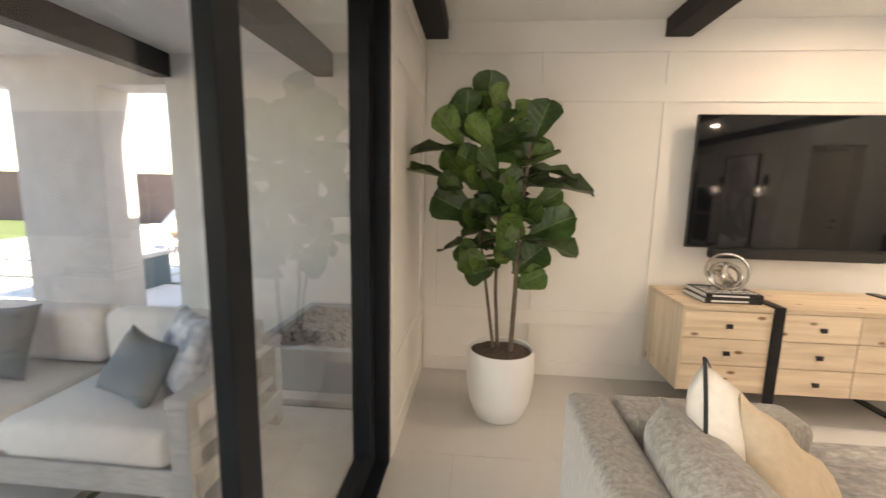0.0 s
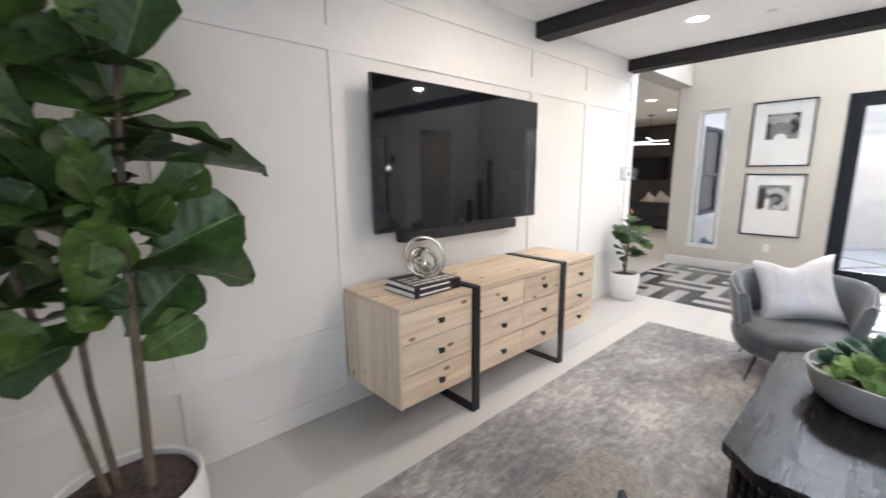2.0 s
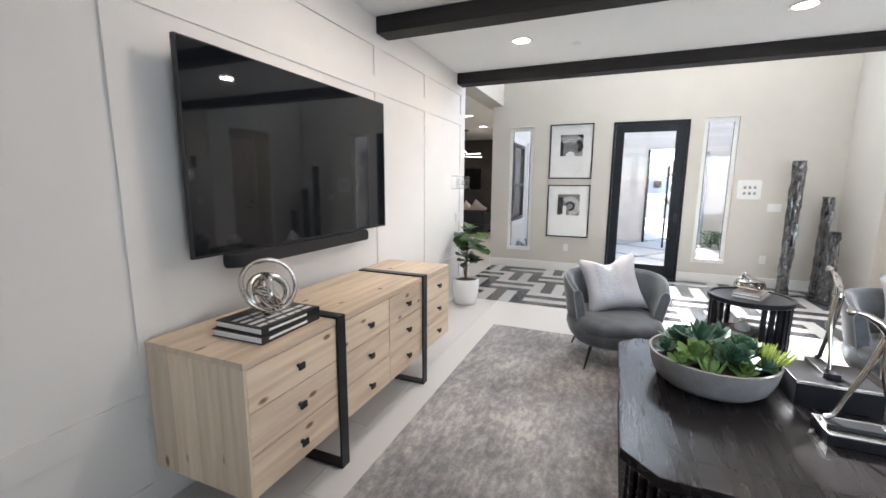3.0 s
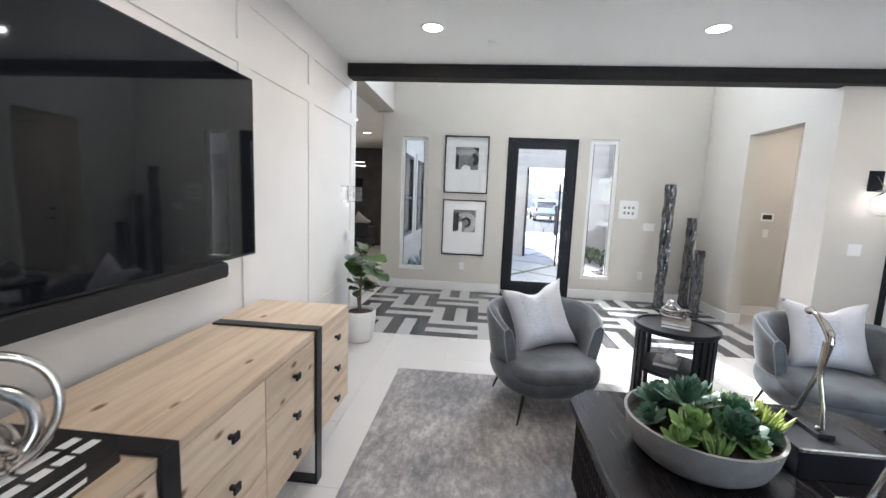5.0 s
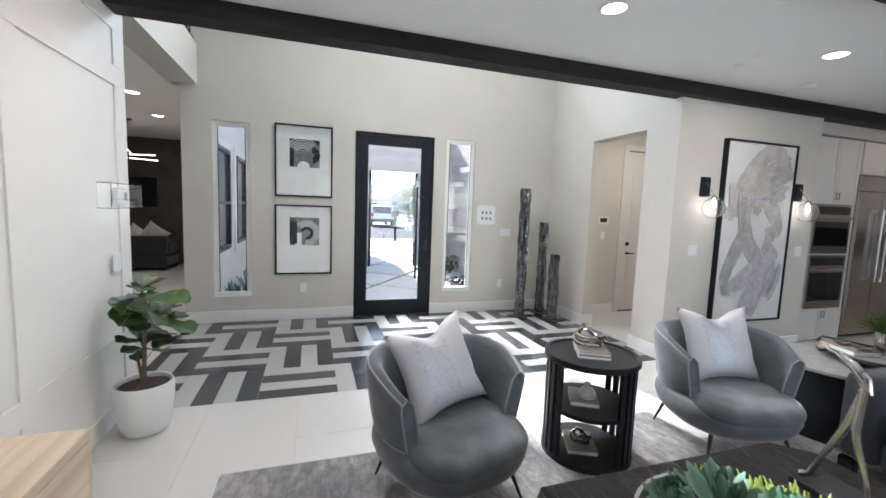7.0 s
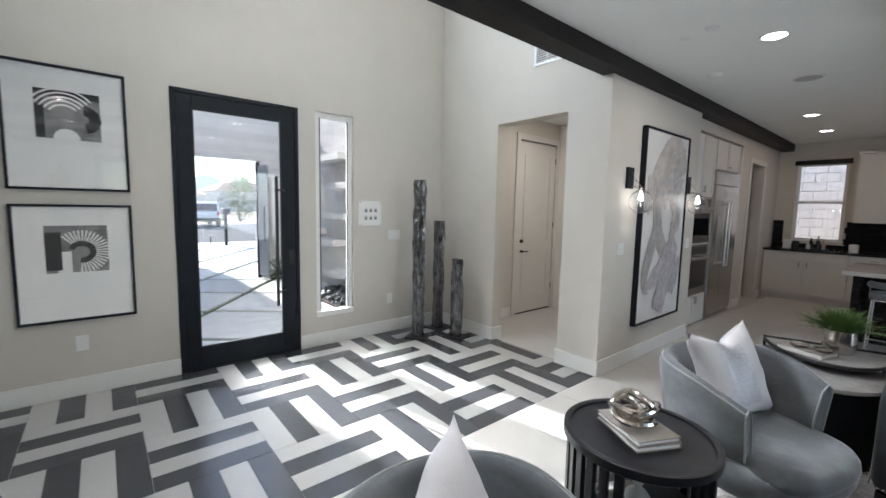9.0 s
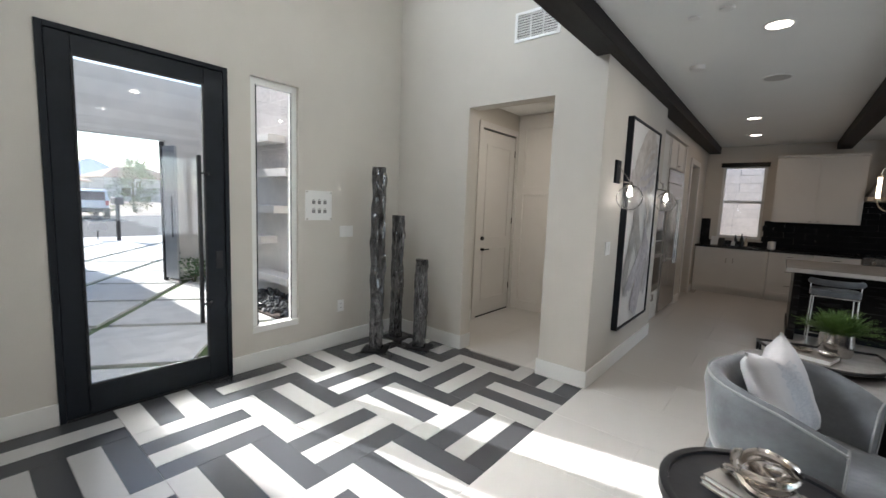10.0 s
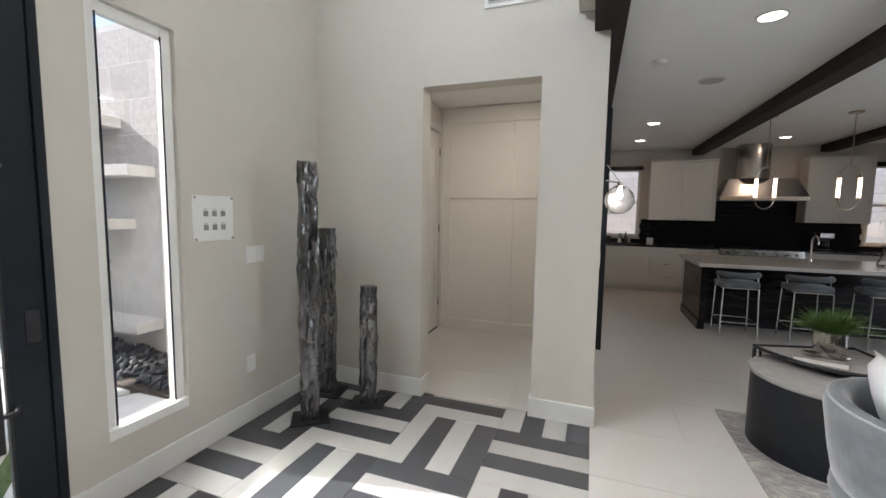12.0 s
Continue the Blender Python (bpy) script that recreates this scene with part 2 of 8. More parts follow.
M_SEEDED = glass_material("seeded_globe_glass", rough=0.16, ior=1.3)
M_LIGHT = emitter("recessed_light_lens", (1.0, 0.86, 0.72), 5.0)
M_BULB = emitter("warm_bulb", (1.0, 0.90, 0.80), 8.0)
M_TUBE = emitter("frosted_light_tube", (1.0, 0.76, 0.55), 2.6)
M_STUCCO = material("grey_stucco", (0.50, 0.475, 0.46), 0.95, spot=0.08, scale=5, bump=0.6, bump_scale=120)
M_STUCCO_W = material("pale_stucco", (0.66, 0.635, 0.605), 0.95, spot=0.06, scale=5, bump=0.6, bump_scale=120)
M_BLOCK = material("concrete_block", (0.54, 0.50, 0.48), 0.95, spot=0.12, scale=18, bump=0.5, rand=0.08)
M_PAVER = material("concrete_paver", (0.60, 0.59, 0.57), 0.9, spot=0.08, scale=6, bump=0.3, rand=0.05)
M_GRASS = material("artificial_grass", (0.085, 0.125, 0.04), 0.95, spot=0.4, scale=60, bump=1.0, bump_scale=200)
M_EARTH = material("desert_ground", (0.36, 0.30, 0.24), 0.95, spot=0.2, scale=0.7, bump=0.4, bump_scale=12)
M_ASPHALT = material("asphalt", (0.06, 0.06, 0.062), 0.95, spot=0.15, scale=3, bump=0.4)
M_PEBBLE = material("black_pebbles", (0.03, 0.032, 0.036), 0.35, spot=0.4, scale=30, rand=0.3)

# ---- building helpers ----
def add_box(bm, x0, x1, y0, y1, z0, z1, bevel=0.0):
    v = [bm.verts.new(p) for p in ((x0, y0, z0), (x1, y0, z0), (x1, y1, z0), (x0, y1, z0), (x0, y0, z1), (x1, y0, z1), (x1, y1, z1), (x0, y1, z1))]
    fs = [bm.faces.new([v[i] for i in q]) for q in ((3, 2, 1, 0), (4, 5, 6, 7), (0, 1, 5, 4), (1, 2, 6, 5), (2, 3, 7, 6), (3, 0, 4, 7))]
    if bevel:
        es = {e for f_ in fs for e in f_.edges}
        bmesh.ops.bevel(bm, geom=list(es), offset=bevel, segments=2, profile=0.5, affect="EDGES")
    return bm


def box(x0, x1, y0, y1, z0, z1, bevel=0.0):
    return add_box(bmesh.new(), min(x0, x1), max(x0, x1), min(y0, y1), max(y0, y1), min(z0, z1), max(z0, z1), bevel)


def lathe(profile, n=32, bm=None, cx=0.0, cy=0.0):
    """A turned solid from (radius, height) pairs."""
    bm = bm or bmesh.new()
    rings = []
    for r, z in profile:
        rings.append([bm.verts.new((cx + r * math.cos(2 * math.pi * i / n), cy + r * math.sin(2 * math.pi * i / n), z)) for i in range(n)] if r > 1e-5 else [bm.verts.new((cx, cy, z))])
    for a, b in zip(rings, rings[1:]):
        for i in range(n):
            j = (i + 1) % n
            if len(a) == 1 and len(b) == 1:
                continue
            if len(a) == 1:
                bm.faces.new((a[0], b[j], b[i]))
            elif len(b) == 1:
                bm.faces.new((a[i], a[j], b[0]))
            else:
                bm.faces.new((a[i], a[j], b[j], b[i]))
    return bm


def tube(points, radii, n=10, bm=None, closed=False, caps=True):
    """A round bar along points; radii is one number or one for each point."""
    bm = bm or bmesh.new()
    pts = [Vector(p) for p in points]
    if isinstance(radii, (int, float)):
        radii = [radii] * len(pts)
    up, rings = Vector((0.013, 0.021, 1)), []
    prev = None
    for i, p in enumerate(pts):
        a = pts[(i - 1) % len(pts)] if (closed or i > 0) else p
        b = pts[(i + 1) % len(pts)] if (closed or i < len(pts) - 1) else p
        d = (b - a).normalized()
        u = prev - d * prev.dot(d) if prev is not None else d.orthogonal()
        if u.length < 1e-4:
            u = d.orthogonal()
        u.normalize()
        prev = u
        w = d.cross(u)
        rings.append([bm.verts.new(p + (u * math.cos(2 * math.pi * k / n) + w * math.sin(2 * math.pi * k / n)) * radii[i]) for k in range(n)])
    pairs = list(zip(rings, rings[1:])) + ([(rings[-1], rings[0])] if closed else [])
    for a, b in pairs:
        for k in range(n):
            bm.faces.new((a[k], a[(k + 1) % n], b[(k + 1) % n], b[k]))
    if caps and not closed:
        bm.faces.new(rings[0][::-1])
        bm.faces.new(rings[-1])
    return bm


def prism(outline, z0, z1, bm=None, bevel=0.0):
    """An upright prism over a closed outline of (x, y)."""
    bm = bm or bmesh.new()
    lo = [bm.verts.new((x, y, z0)) for x, y in outline]
    hi = [bm.verts.new((x, y, z1)) for x, y in outline]
    n = len(lo)
    fs = [bm.faces.new(lo[::-1]), bm.faces.new(hi)]
    for i in range(n):
        fs.append(bm.faces.new((lo[i], lo[(i + 1) % n], hi[(i + 1) % n], hi[i])))
    if bevel:
        bmesh.ops.bevel(bm, geom=list({e for f_ in fs[:2] for e in f_.edges}), offset=bevel, segments=2, profile=0.5, affect="EDGES")
    return bm


def cushion(w, d, t, puff=0.5, n=10, pinch=0.0, sag=0.0):
    """A stuffed square: w wide (x), d deep (y), t thick (z), centred; thin at the seam; pinch draws the sides in between the corners."""
    bm = bmesh.new()
    grid = {}
    for s in (1, -1):
        for i in range(n + 1):
            for j in range(n + 1):
                a, b = 2 * i / n - 1, 2 * j / n - 1
                edge = max(abs(a), abs(b)) > 0.999
                if s == -1 and edge:
                    grid[s, i, j] = grid[1, i, j]
                    continue
                h = ((1 - abs(a) ** 3) * (1 - abs(b) ** 3)) ** puff
                px = a * w / 2 * (1 - pinch * (1 - b * b))
                py = b * d / 2 * (1 - pinch * (1 - a * a))
                grid[s, i, j] = bm.verts.new((px, py, s * t / 2 * h - sag * (1 - a * a) * (1 - b * b)))
        for i in range(n):
            for j in range(n):
                q = [grid[s, i, j], grid[s, i + 1, j], grid[s, i + 1, j + 1], grid[s, i, j + 1]]
                bm.faces.new(q if s == 1 else q[::-1])
    return bm


def finish(bm, name, mat, smooth=False, angle=None):
    bmesh.ops.recalc_face_normals(bm, faces=bm.faces)
    me = bpy.data.meshes.new(name)
    if smooth:
        for f_ in bm.faces:
            f_.smooth = True
        if angle:
            for e in bm.edges:
                if len(e.link_faces) == 2 and e.calc_face_angle(0) > radians(angle):
                    e.smooth = False
    bm.to_mesh(me)
    bm.free()
    me.materials.append(mat)
    return me


def thing(name, x=0.0, y=0.0, z=0.0, turn=0.0, label="", category="", group="", kind=""):
    ob = new(name)
    ob.empty_display_size = 0.1
    ob.matrix_basis = pose(x, y, z, 0, 0, turn)
    return tagged(ob, label, category, group, kind)


def part(name, bm, mat, parent, label="", smooth=False, at=None, angle=40):
    ob = new(name, finish(bm, name, mat, smooth, angle))
    ob.parent = parent
    if at is not None:
        ob.matrix_basis = at
    if label:
        ob["label"] = label
    return ob


def solid(name, bm, mat, label="", category="", group="", kind="", smooth=False, at=None, angle=40):
    ob = new(name, finish(bm, name, mat, smooth, angle))
    if at is not None:
        ob.matrix_basis = at
    return tagged(ob, label, category, group, kind)


def structure(name, bm, mat, label="", category=""):
    return solid(name, bm, mat, label, category, "", "structure")


def move(bm, m):
    bmesh.ops.transform(bm, matrix=m, verts=bm.verts)
    return bm


def wall_with_openings(bm, axis, p0, p1, a0, a1, z0, z1, openings):
    """A wall between p0 and p1 on axis, from a0 to a1 along the other one, with (a, b, z, z) openings in order."""
    def put(u0, u1, w0, w1):
        if u1 - u0 > 1e-4 and w1 - w0 > 1e-4:
            if axis == "x":
                add_box(bm, p0, p1, u0, u1, w0, w1)
            else:
                add_box(bm, u0, u1, p0, p1, w0, w1)
    at = a0
    for b0, b1, c0, c1 in openings:
        put(at, b0, z0, z1)
        put(b0, b1, z0, c0)
        put(b0, b1, c1, z1)
        at = b1
    put(at, a1, z0, z1)
    return bm


# ---- the shell ----
XL, XF, YT, YH, YB, ZC, ZF = -0.395, 7.69, 3.355, -1.40, -7.95, 2.83, 5.5
XA = 5.40
wall_tv = structure("wall_tv", box(XL, 5.63, YT, YT + 0.16, 0, ZC), M_PANEL, "white board-and-batten accent wall behind the television", "wall")
structure("wall_tv_upper", box(5.45, 5.60, -1.395, YT + 0.16, ZC + 0.001, ZF), M_WALL, "greige header wall above the dark beam", "wall")


def panelling(wall, x_pairs, y_face, rails, x0, x1, along_x=True, sign=-1, thick=0.011):
    def strip(nm, a0, a1, z0, z1, t):
        bm = bmesh.new()
        if along_x:
            add_box(bm, a0, a1, *sorted((y_face, y_face + sign * t)), z0, z1, 0.0015)
        else:
            add_box(bm, *sorted((y_face, y_face + sign * t)), a0, a1, z0, z1, 0.0015)
        part(nm, bm, M_PANEL, wall)
    for z0, z1 in rails:
        strip("rail", x0, x1, z0, z1, thick)
    for a0, a1 in x_pairs:
        for (_, za), (zb, _) in zip(rails, rails[1:]):
            strip("batten", a0, a1, za, zb, thick)


RAILS = [(0.0, 0.13), (0.45, 0.57), (2.24, 2.37), (2.60, ZC - 0.002)]
panelling(wall_tv, [(XL + 0.02, -0.27), (0.52, 0.64), (1.44, 1.56), (3.42, 3.54), (4.38, 4.50), (5.46, 5.62)], YT, RAILS, XL + 0.02, 5.625)
wall_left = structure("wall_left_end", box(XL - 0.22, XL, 2.10, YT + 0.16, 0, ZC), M_PANEL, "white panelled side wall beside the glass door", "wall")
panelling(wall_left, [(2.13, 2.25), (3.20, YT - 0.014)], XL, RAILS, 2.13, YT - 0.014, False, 1)
structure("wall_left_header", box(XL - 0.22, XL, -3.6, 2.10, 2.55, ZC), M_PANEL, "white header above the sliding glass door", "wall")
structure("wall_left_far", box(XL - 0.22, XL, YB - 0.2, -3.6, 0, ZC), M_WALL, "greige side wall of the kitchen end", "wall")

wf = wall_with_openings(bmesh.new(), "x", XF, XF + 0.17, YH - 0.15, 3.55, 0, 3.3,
                        [(-0.135, 0.300, 0.316, 2.484), (0.482, 1.554, 0, 2.48), (2.815, 3.234, 0.322, 2.455)])
wall_front = structure("wall_front", wf, M_WALL, "greige entry wall with a glass door and two tall windows", "wall")
structure("wall_front_upper", wall_with_openings(bmesh.new(), "x", XF, XF + 0.17, YH - 0.15, 3.55, 3.3, ZF, [(0.35, 1.80, 3.72, 4.95)]), M_WALL, "greige upper entry wall with a high window", "wall")
wh = wall_with_openings(bmesh.new(), "y", YH - 0.16, YH, XA, XF, 0, ZF, [(5.83, 6.72, 0, 2.45)])
wall_hall = structure("wall_hall", wh, M_WALL, "greige foyer wall with an open passage", "wall")
structure("wall_art", box(XA, XA + 0.17, -3.50, YH - 0.16, 0, ZC), M_WALL, "greige wall that carries the abstract painting", "wall")
# the little hall behind the passage
structure("hall_wall_back", box(5.57, 7.45, -3.505, -3.41, 0, 2.80), M_PANEL, "white panelled back wall of the hall", "wall")
hb = bpy.data.objects["hall_wall_back"]
panelling(hb, [(6.37, 6.47), (7.17, 7.28)], -3.41, [(0.0, 0.13), (1.68, 1.79), (2.6, 2.79)], 5.60, 7.28, True, 1, 0.02)
structure("hall_wall_side", wall_with_openings(bmesh.new(), "x", 7.30, 7.45, -3.41, YH - 0.16, 0, 2.80, [(-3.34, -2.46, 0, 2.5)]), M_WALL, "greige side wall of the hall with a panelled door", "wall")
structure("hall_ceiling", box(5.57, 7.45, -3.41, YH - 0.16, 2.80, 2.9), M_CEIL, "white hall ceiling", "ceiling")

structure("wall_back", wall_with_openings(bmesh.new(), "y", YB - 0.17, YB, XL - 0.22, 6.4, 0, ZC, [(0.05, 0.84, 1.02, 2.45), (4.54, 5.24, 1.05, 2.46)]), M_WALL, "greige kitchen wall with two windows", "wall")
structure("wall_kitchen_side", wall_with_openings(bmesh.new(), "x", 5.52, 5.67, YB, -5.70, 0, ZC, [(-6.95, -6.15, 0, 2.35)]), M_WALL, "greige kitchen side wall with a cased doorway", "wall")
structure("wall_pantry", box(5.67, 7.0, -7.2, -7.05, 0, ZC), M_WALL, "greige pantry wall beyond the doorway", "wall")
structure("wall_pantry_far", box(6.9, 7.0, -7.05, -5.6, 0, ZC), M_WALL, "greige pantry back wall", "wall")
structure("ceiling", box(XL - 0.22, 5.455, YB - 0.17, YT + 0.16, ZC, ZC + 0.25), M_CEIL, "flat white ceiling of the living room and kitchen", "ceiling")
structure("ceiling_side", box(5.455, 7.0, YB - 0.17, -3.36, ZC, ZC + 0.25), M_CEIL, "white ceiling over the cabinet run", "ceiling")
structure("ceiling_foyer", box(5.45, XF + 0.17, YH - 0.16, 8.4, ZF, ZF + 0.2), M_CEIL, "white double-height foyer ceiling", "ceiling")
bms = [(5.31, 5.50), (3.45, 3.64), (1.40, 1.59), (XL, -0.21)]
for i, (b0, b1) in enumerate(bms):
    solid("ceiling_beam", box(b0, b1, YB + 0.002, YT - 0.014, 2.70, ZC - 0.001, 0.004), M_BEAM,
          "dark stained timber ceiling beam", "ceiling beam", "ceiling beams")

# foyer side toward the loft and the dark lounge
YL = 3.37
structure("loft_edge", box(5.63, XF, YL, YL + 0.3, 2.84, 3.30), M_WALL, "greige loft edge above the lounge entry", "wall")
structure("loft_floor", box(5.45, 13.3, YL + 0.3, 8.4, 2.84, 3.28), M_CEIL, "white ceiling of the lounge under the loft", "ceiling")
structure("loft_floor_side", box(XF + 0.17, 13.3, 3.55, YL + 0.3, 2.84, 3.28), M_CEIL, "white lounge ceiling beside the front wall", "ceiling")
structure("wall_loft_back", box(5.45, 13.3, 8.25, 8.4, 0, ZF), M_WALL, "greige back wall of loft and lounge", "wall")
structure("wall_loft_side", box(5.45, 5.60, YT + 0.16, 8.25, 3.28, ZF), M_WALL, "greige loft side wall", "wall")
structure("wall_loft_front", box(XF, XF + 0.17, 3.55, 8.25, 3.28, ZF), M_WALL, "greige loft front wall", "wall")
structure("wall_lounge_side", box(5.45, 5.63, YT + 0.16, 8.25, 0, 2.84), M_WALL, "greige lounge side wall", "wall")
M_PATTERN_PALE = material("pale_patterned_cloth", (0.62, 0.58, 0.55), 0.9, scale=24, colour2=(0.40, 0.36, 0.34), stretch=(1, 4, 1), bump=0.3, bump_scale=200)
M_DARKSTONE = material("dark_stone_cladding", (0.062, 0.056, 0.055), 0.5, spot=0.25, scale=3, bump=0.2)
structure("wall_lounge_dark", box(13.0, 13.3, 3.55, 8.25, 0, 2.84), M_DARKSTONE, "dark stone fireplace wall of the lounge", "wall")
structure("wall_lounge_near", box(XF + 0.17, 13.0, 3.40, 3.55, 0, 2.84), M_WALL, "greige lounge wall next to the entry court", "wall")

# baseboards
for nm, b in (("baseboard_front_a", box(XF - 0.016, XF, -1.384, 0.482, 0.001, 0.145, 0.003)), ("baseboard_front_b", box(XF - 0.016, XF, 1.554, 3.55, 0.001, 0.145, 0.003)),
              ("baseboard_hall_a", box(6.72, XF - 0.016, YH, YH + 0.016, 0.001, 0.145, 0.003)), ("baseboard_hall_b", box(XA - 0.016, 5.83, YH, YH + 0.016, 0.001, 0.145, 0.003)),
              ("baseboard_passage_a", box(6.704, 6.72, YH - 0.16, YH + 0.016, 0.001, 0.145, 0.003)), ("baseboard_passage_b", box(5.83, 5.846, YH - 0.16, YH + 0.016, 0.001, 0.145, 0.003)),
              ("baseboard_art", box(XA - 0.016, XA, -3.49, YH, 0.001, 0.145, 0.003)), ("baseboard_hall_side", box(7.284, 7.30, -2.38, YH - 0.17, 0.001, 0.13, 0.003)),
              ("baseboard_kitchen_a", box(5.504, 5.52, -6.08, -5.70, 0.001, 0.13, 0.003)), ("baseboard_kitchen_b", box(5.504, 5.52, -7.35, -7.02, 0.001, 0.13, 0.003))):
    structure(nm, b, M_TRIM, "white painted baseboard", "baseboard")

# floors (tiles come last)
floor = structure("floor", box(XL - 0.22, 7.0, YB - 0.17, YT + 0.16, -0.15, -0.005), M_GROUT, "pale porcelain tile floor", "floor")
floor_foyer = structure("floor_foyer", box(7.0, XF + 0.17, -3.6, YT + 0.16, -0.15, -0.005), M_GROUT, "charcoal and white tile floor laid in a basket weave", "floor")
structure("floor_lounge", box(5.45, 13.3, YT + 0.16, 8.4, -0.15, -0.001), M_TILE, "pale lounge floor", "floor")
structure("floor_lounge_side", box(XF + 0.17, 13.3, 3.40, YT + 0.16, -0.15, -0.001), M_TILE, "pale lounge floor beside the wall", "floor")

# ---- doors and windows ----
def pane(parent, bm, name="pane", mat=None):
    ob = part(name, bm, mat or M_GLASS, parent)
    ob.visible_shadow = False
    return ob


def tall_window(name, y0, y1, z0, z1, x, label):
    w = thing(name, x, 0, 0, 0, label, "window", "", "structure")
    d0, d1, t = 0.035, 0.085, 0.056
    fr = part("window_frame", add_box(add_box(bmesh.new(), d0, d1, y0, y0 + t, z0, z1, 0.003), d0, d1, y1 - t, y1, z0, z1, 0.003), M_TRIM, w)
    part("window_head", box(d0, d1, y0 + t, y1 - t, z1 - t, z1, 0.003), M_TRIM, w)
    part("window_sill", box(-0.0, d1, y0 + 0.001, y1 - 0.001, z0, z0 + t, 0.003), M_TRIM, w)
    part("glazing_bead", add_box(add_box(bmesh.new(), d0 - 0.006, d0, y0 + t, y0 + t + 0.008, z0 + t, z1 - t), d0 - 0.006, d0, y1 - t - 0.008, y1 - t, z0 + t, z1 - t), M_BLACK, w)
    pane(w, box(0.055, 0.061, y0 + t, y1 - t, z0 + t, z1 - t))
    return w


tall_window("window_1", -0.135, 0.300, 0.316, 2.484, XF, "tall narrow window in a white frame beside the entry door")
tall_window("window_2", 2.815, 3.234, 0.322, 2.455, XF, "tall narrow window in a white frame beside framed prints")

door = thing("door_1", XF - 0.012, 0.482, 0, 0, "closed black entry door with one full glass pane", "door", "", "structure")
DW = 1.554 - 0.482
part("door_frame", add_box(add_box(add_box(bmesh.new(), -0.004, 0.15, 0, 0.035, 0, 2.48, 0.003), -0.004, 0.15, DW - 0.035, DW, 0, 2.48, 0.003), -0.004, 0.15, 0.035, DW - 0.035, 2.445, 2.48, 0.003), M_BLACK, door)
leaf = part("door_leaf", add_box(add_box(add_box(add_box(bmesh.new(), 0.006, 0.056, 0.037, 0.172, 0.012, 2.443, 0.004), 0.006, 0.056, DW - 0.155, DW - 0.037, 0.012, 2.443, 0.004),
                                         0.006, 0.056, 0.172, DW - 0.155, 0.012, 0.21, 0.004), 0.006, 0.056, 0.172, DW - 0.155, 2.325, 2.443, 0.004), M_BLACK, door)
bead = bmesh.new()
for b in ((0.172, 0.184, 0.21, 2.325), (DW - 0.167, DW - 0.155, 0.21, 2.325)):
    add_box(bead, 0.0, 0.02, *b)
for b in ((0.21, 0.222), (2.313, 2.325)):
    add_box(bead, 0.0, 0.02, 0.184, DW - 0.167, *b)
part("glazing_bead", bead, M_STEEL_BLACK, door)
pane(door, box(0.027, 0.035, 0.172, DW - 0.155, 0.21, 2.325))
hd = part("pull_handle", box(-0.085, -0.055, 0.232, 0.258, 0.52, 1.79, 0.004), M_STEEL_BLACK, door, "long black bar pull handle")
for z in (0.66, 1.66):
    part("handle_mount", tube([(-0.058, 0.245, z), (-0.05, 0.18, z), (0.008, 0.15, z)], 0.009), M_STEEL_BLACK, hd)
part("lock_plate", box(0.0, 0.006, 0.06, 0.11, 0.92, 1.06, 0.002), M_STEEL_BLACK, door)
part("threshold", box(-0.01, 0.16, 0.035, DW - 0.035, 0.001, 0.012), M_STEEL_BLACK, door)

# panelled door in the hall
hall_door = thing("door_2", 7.30, -3.34, 0, 0, "closed cream two-panel interior door with a lever", "door", "", "structure")
hl = bmesh.new()
add_box(hl, 0.0, 0.04, 0.025, 0.855, 0.012, 2.47)
part("door_leaf", hl, M_CABINET, hall_door)
for z0, z1 in ((0.22, 0.92), (1.06, 2.30)):
    rim = bmesh.new()
    for a in ((0.14, 0.16, z0, z1), (0.72, 0.74, z0, z1), (0.16, 0.72, z0, z0 + 0.02), (0.16, 0.72, z1 - 0.02, z1)):
        add_box(rim, -0.008, 0.0, *a)
    part("door_moulding", rim, M_CABINET, hall_door)
cs = bmesh.new()
for a in ((-0.06, 0.022, 0, 2.49), (0.858, 0.94, 0, 2.49), (-0.06, 0.94, 2.49, 2.57)):
    add_box(cs, -0.02, -0.001, *a, 0.002)
part("door_casing", cs, M_CABINET, hall_door)
lv = part("door_lever", tube([(-0.045, 0.765, 0.92), (-0.045, 0.65, 0.92)], 0.009), M_STEEL_BLACK, hall_door, "dark metal lever")
part("lever_rose", tube([(0, 0.765, 0.92), (-0.045, 0.765, 0.92)], 0.018), M_STEEL_BLACK, lv)
part("dead_bolt", tube([(0, 0.765, 1.067), (-0.022, 0.765, 1.067)], 0.028), M_STEEL_BLACK, hall_door)
for z in (0.3, 1.25, 2.2):
    part("hinge", box(-0.012, -0.0, 0.0, 0.024, z, z + 0.09), M_STEEL_BLACK, hall_door)
part("door_sweep", box(-0.006, 0.03, 0.03, 0.85, 0.001, 0.018), M_BLACK, hall_door)

# cased doorway in the kitchen
cs = bmesh.new()
for a in ((-7.03, -6.95, 0, 2.35), (-6.15, -6.07, 0, 2.35), (-7.03, -6.07, 2.35, 2.43)):
    add_box(cs, 5.50, 5.52, *a, 0.002)
structure("door_casing", cs, M_CABINET, "white painted casing round the pantry doorway", "door casing")


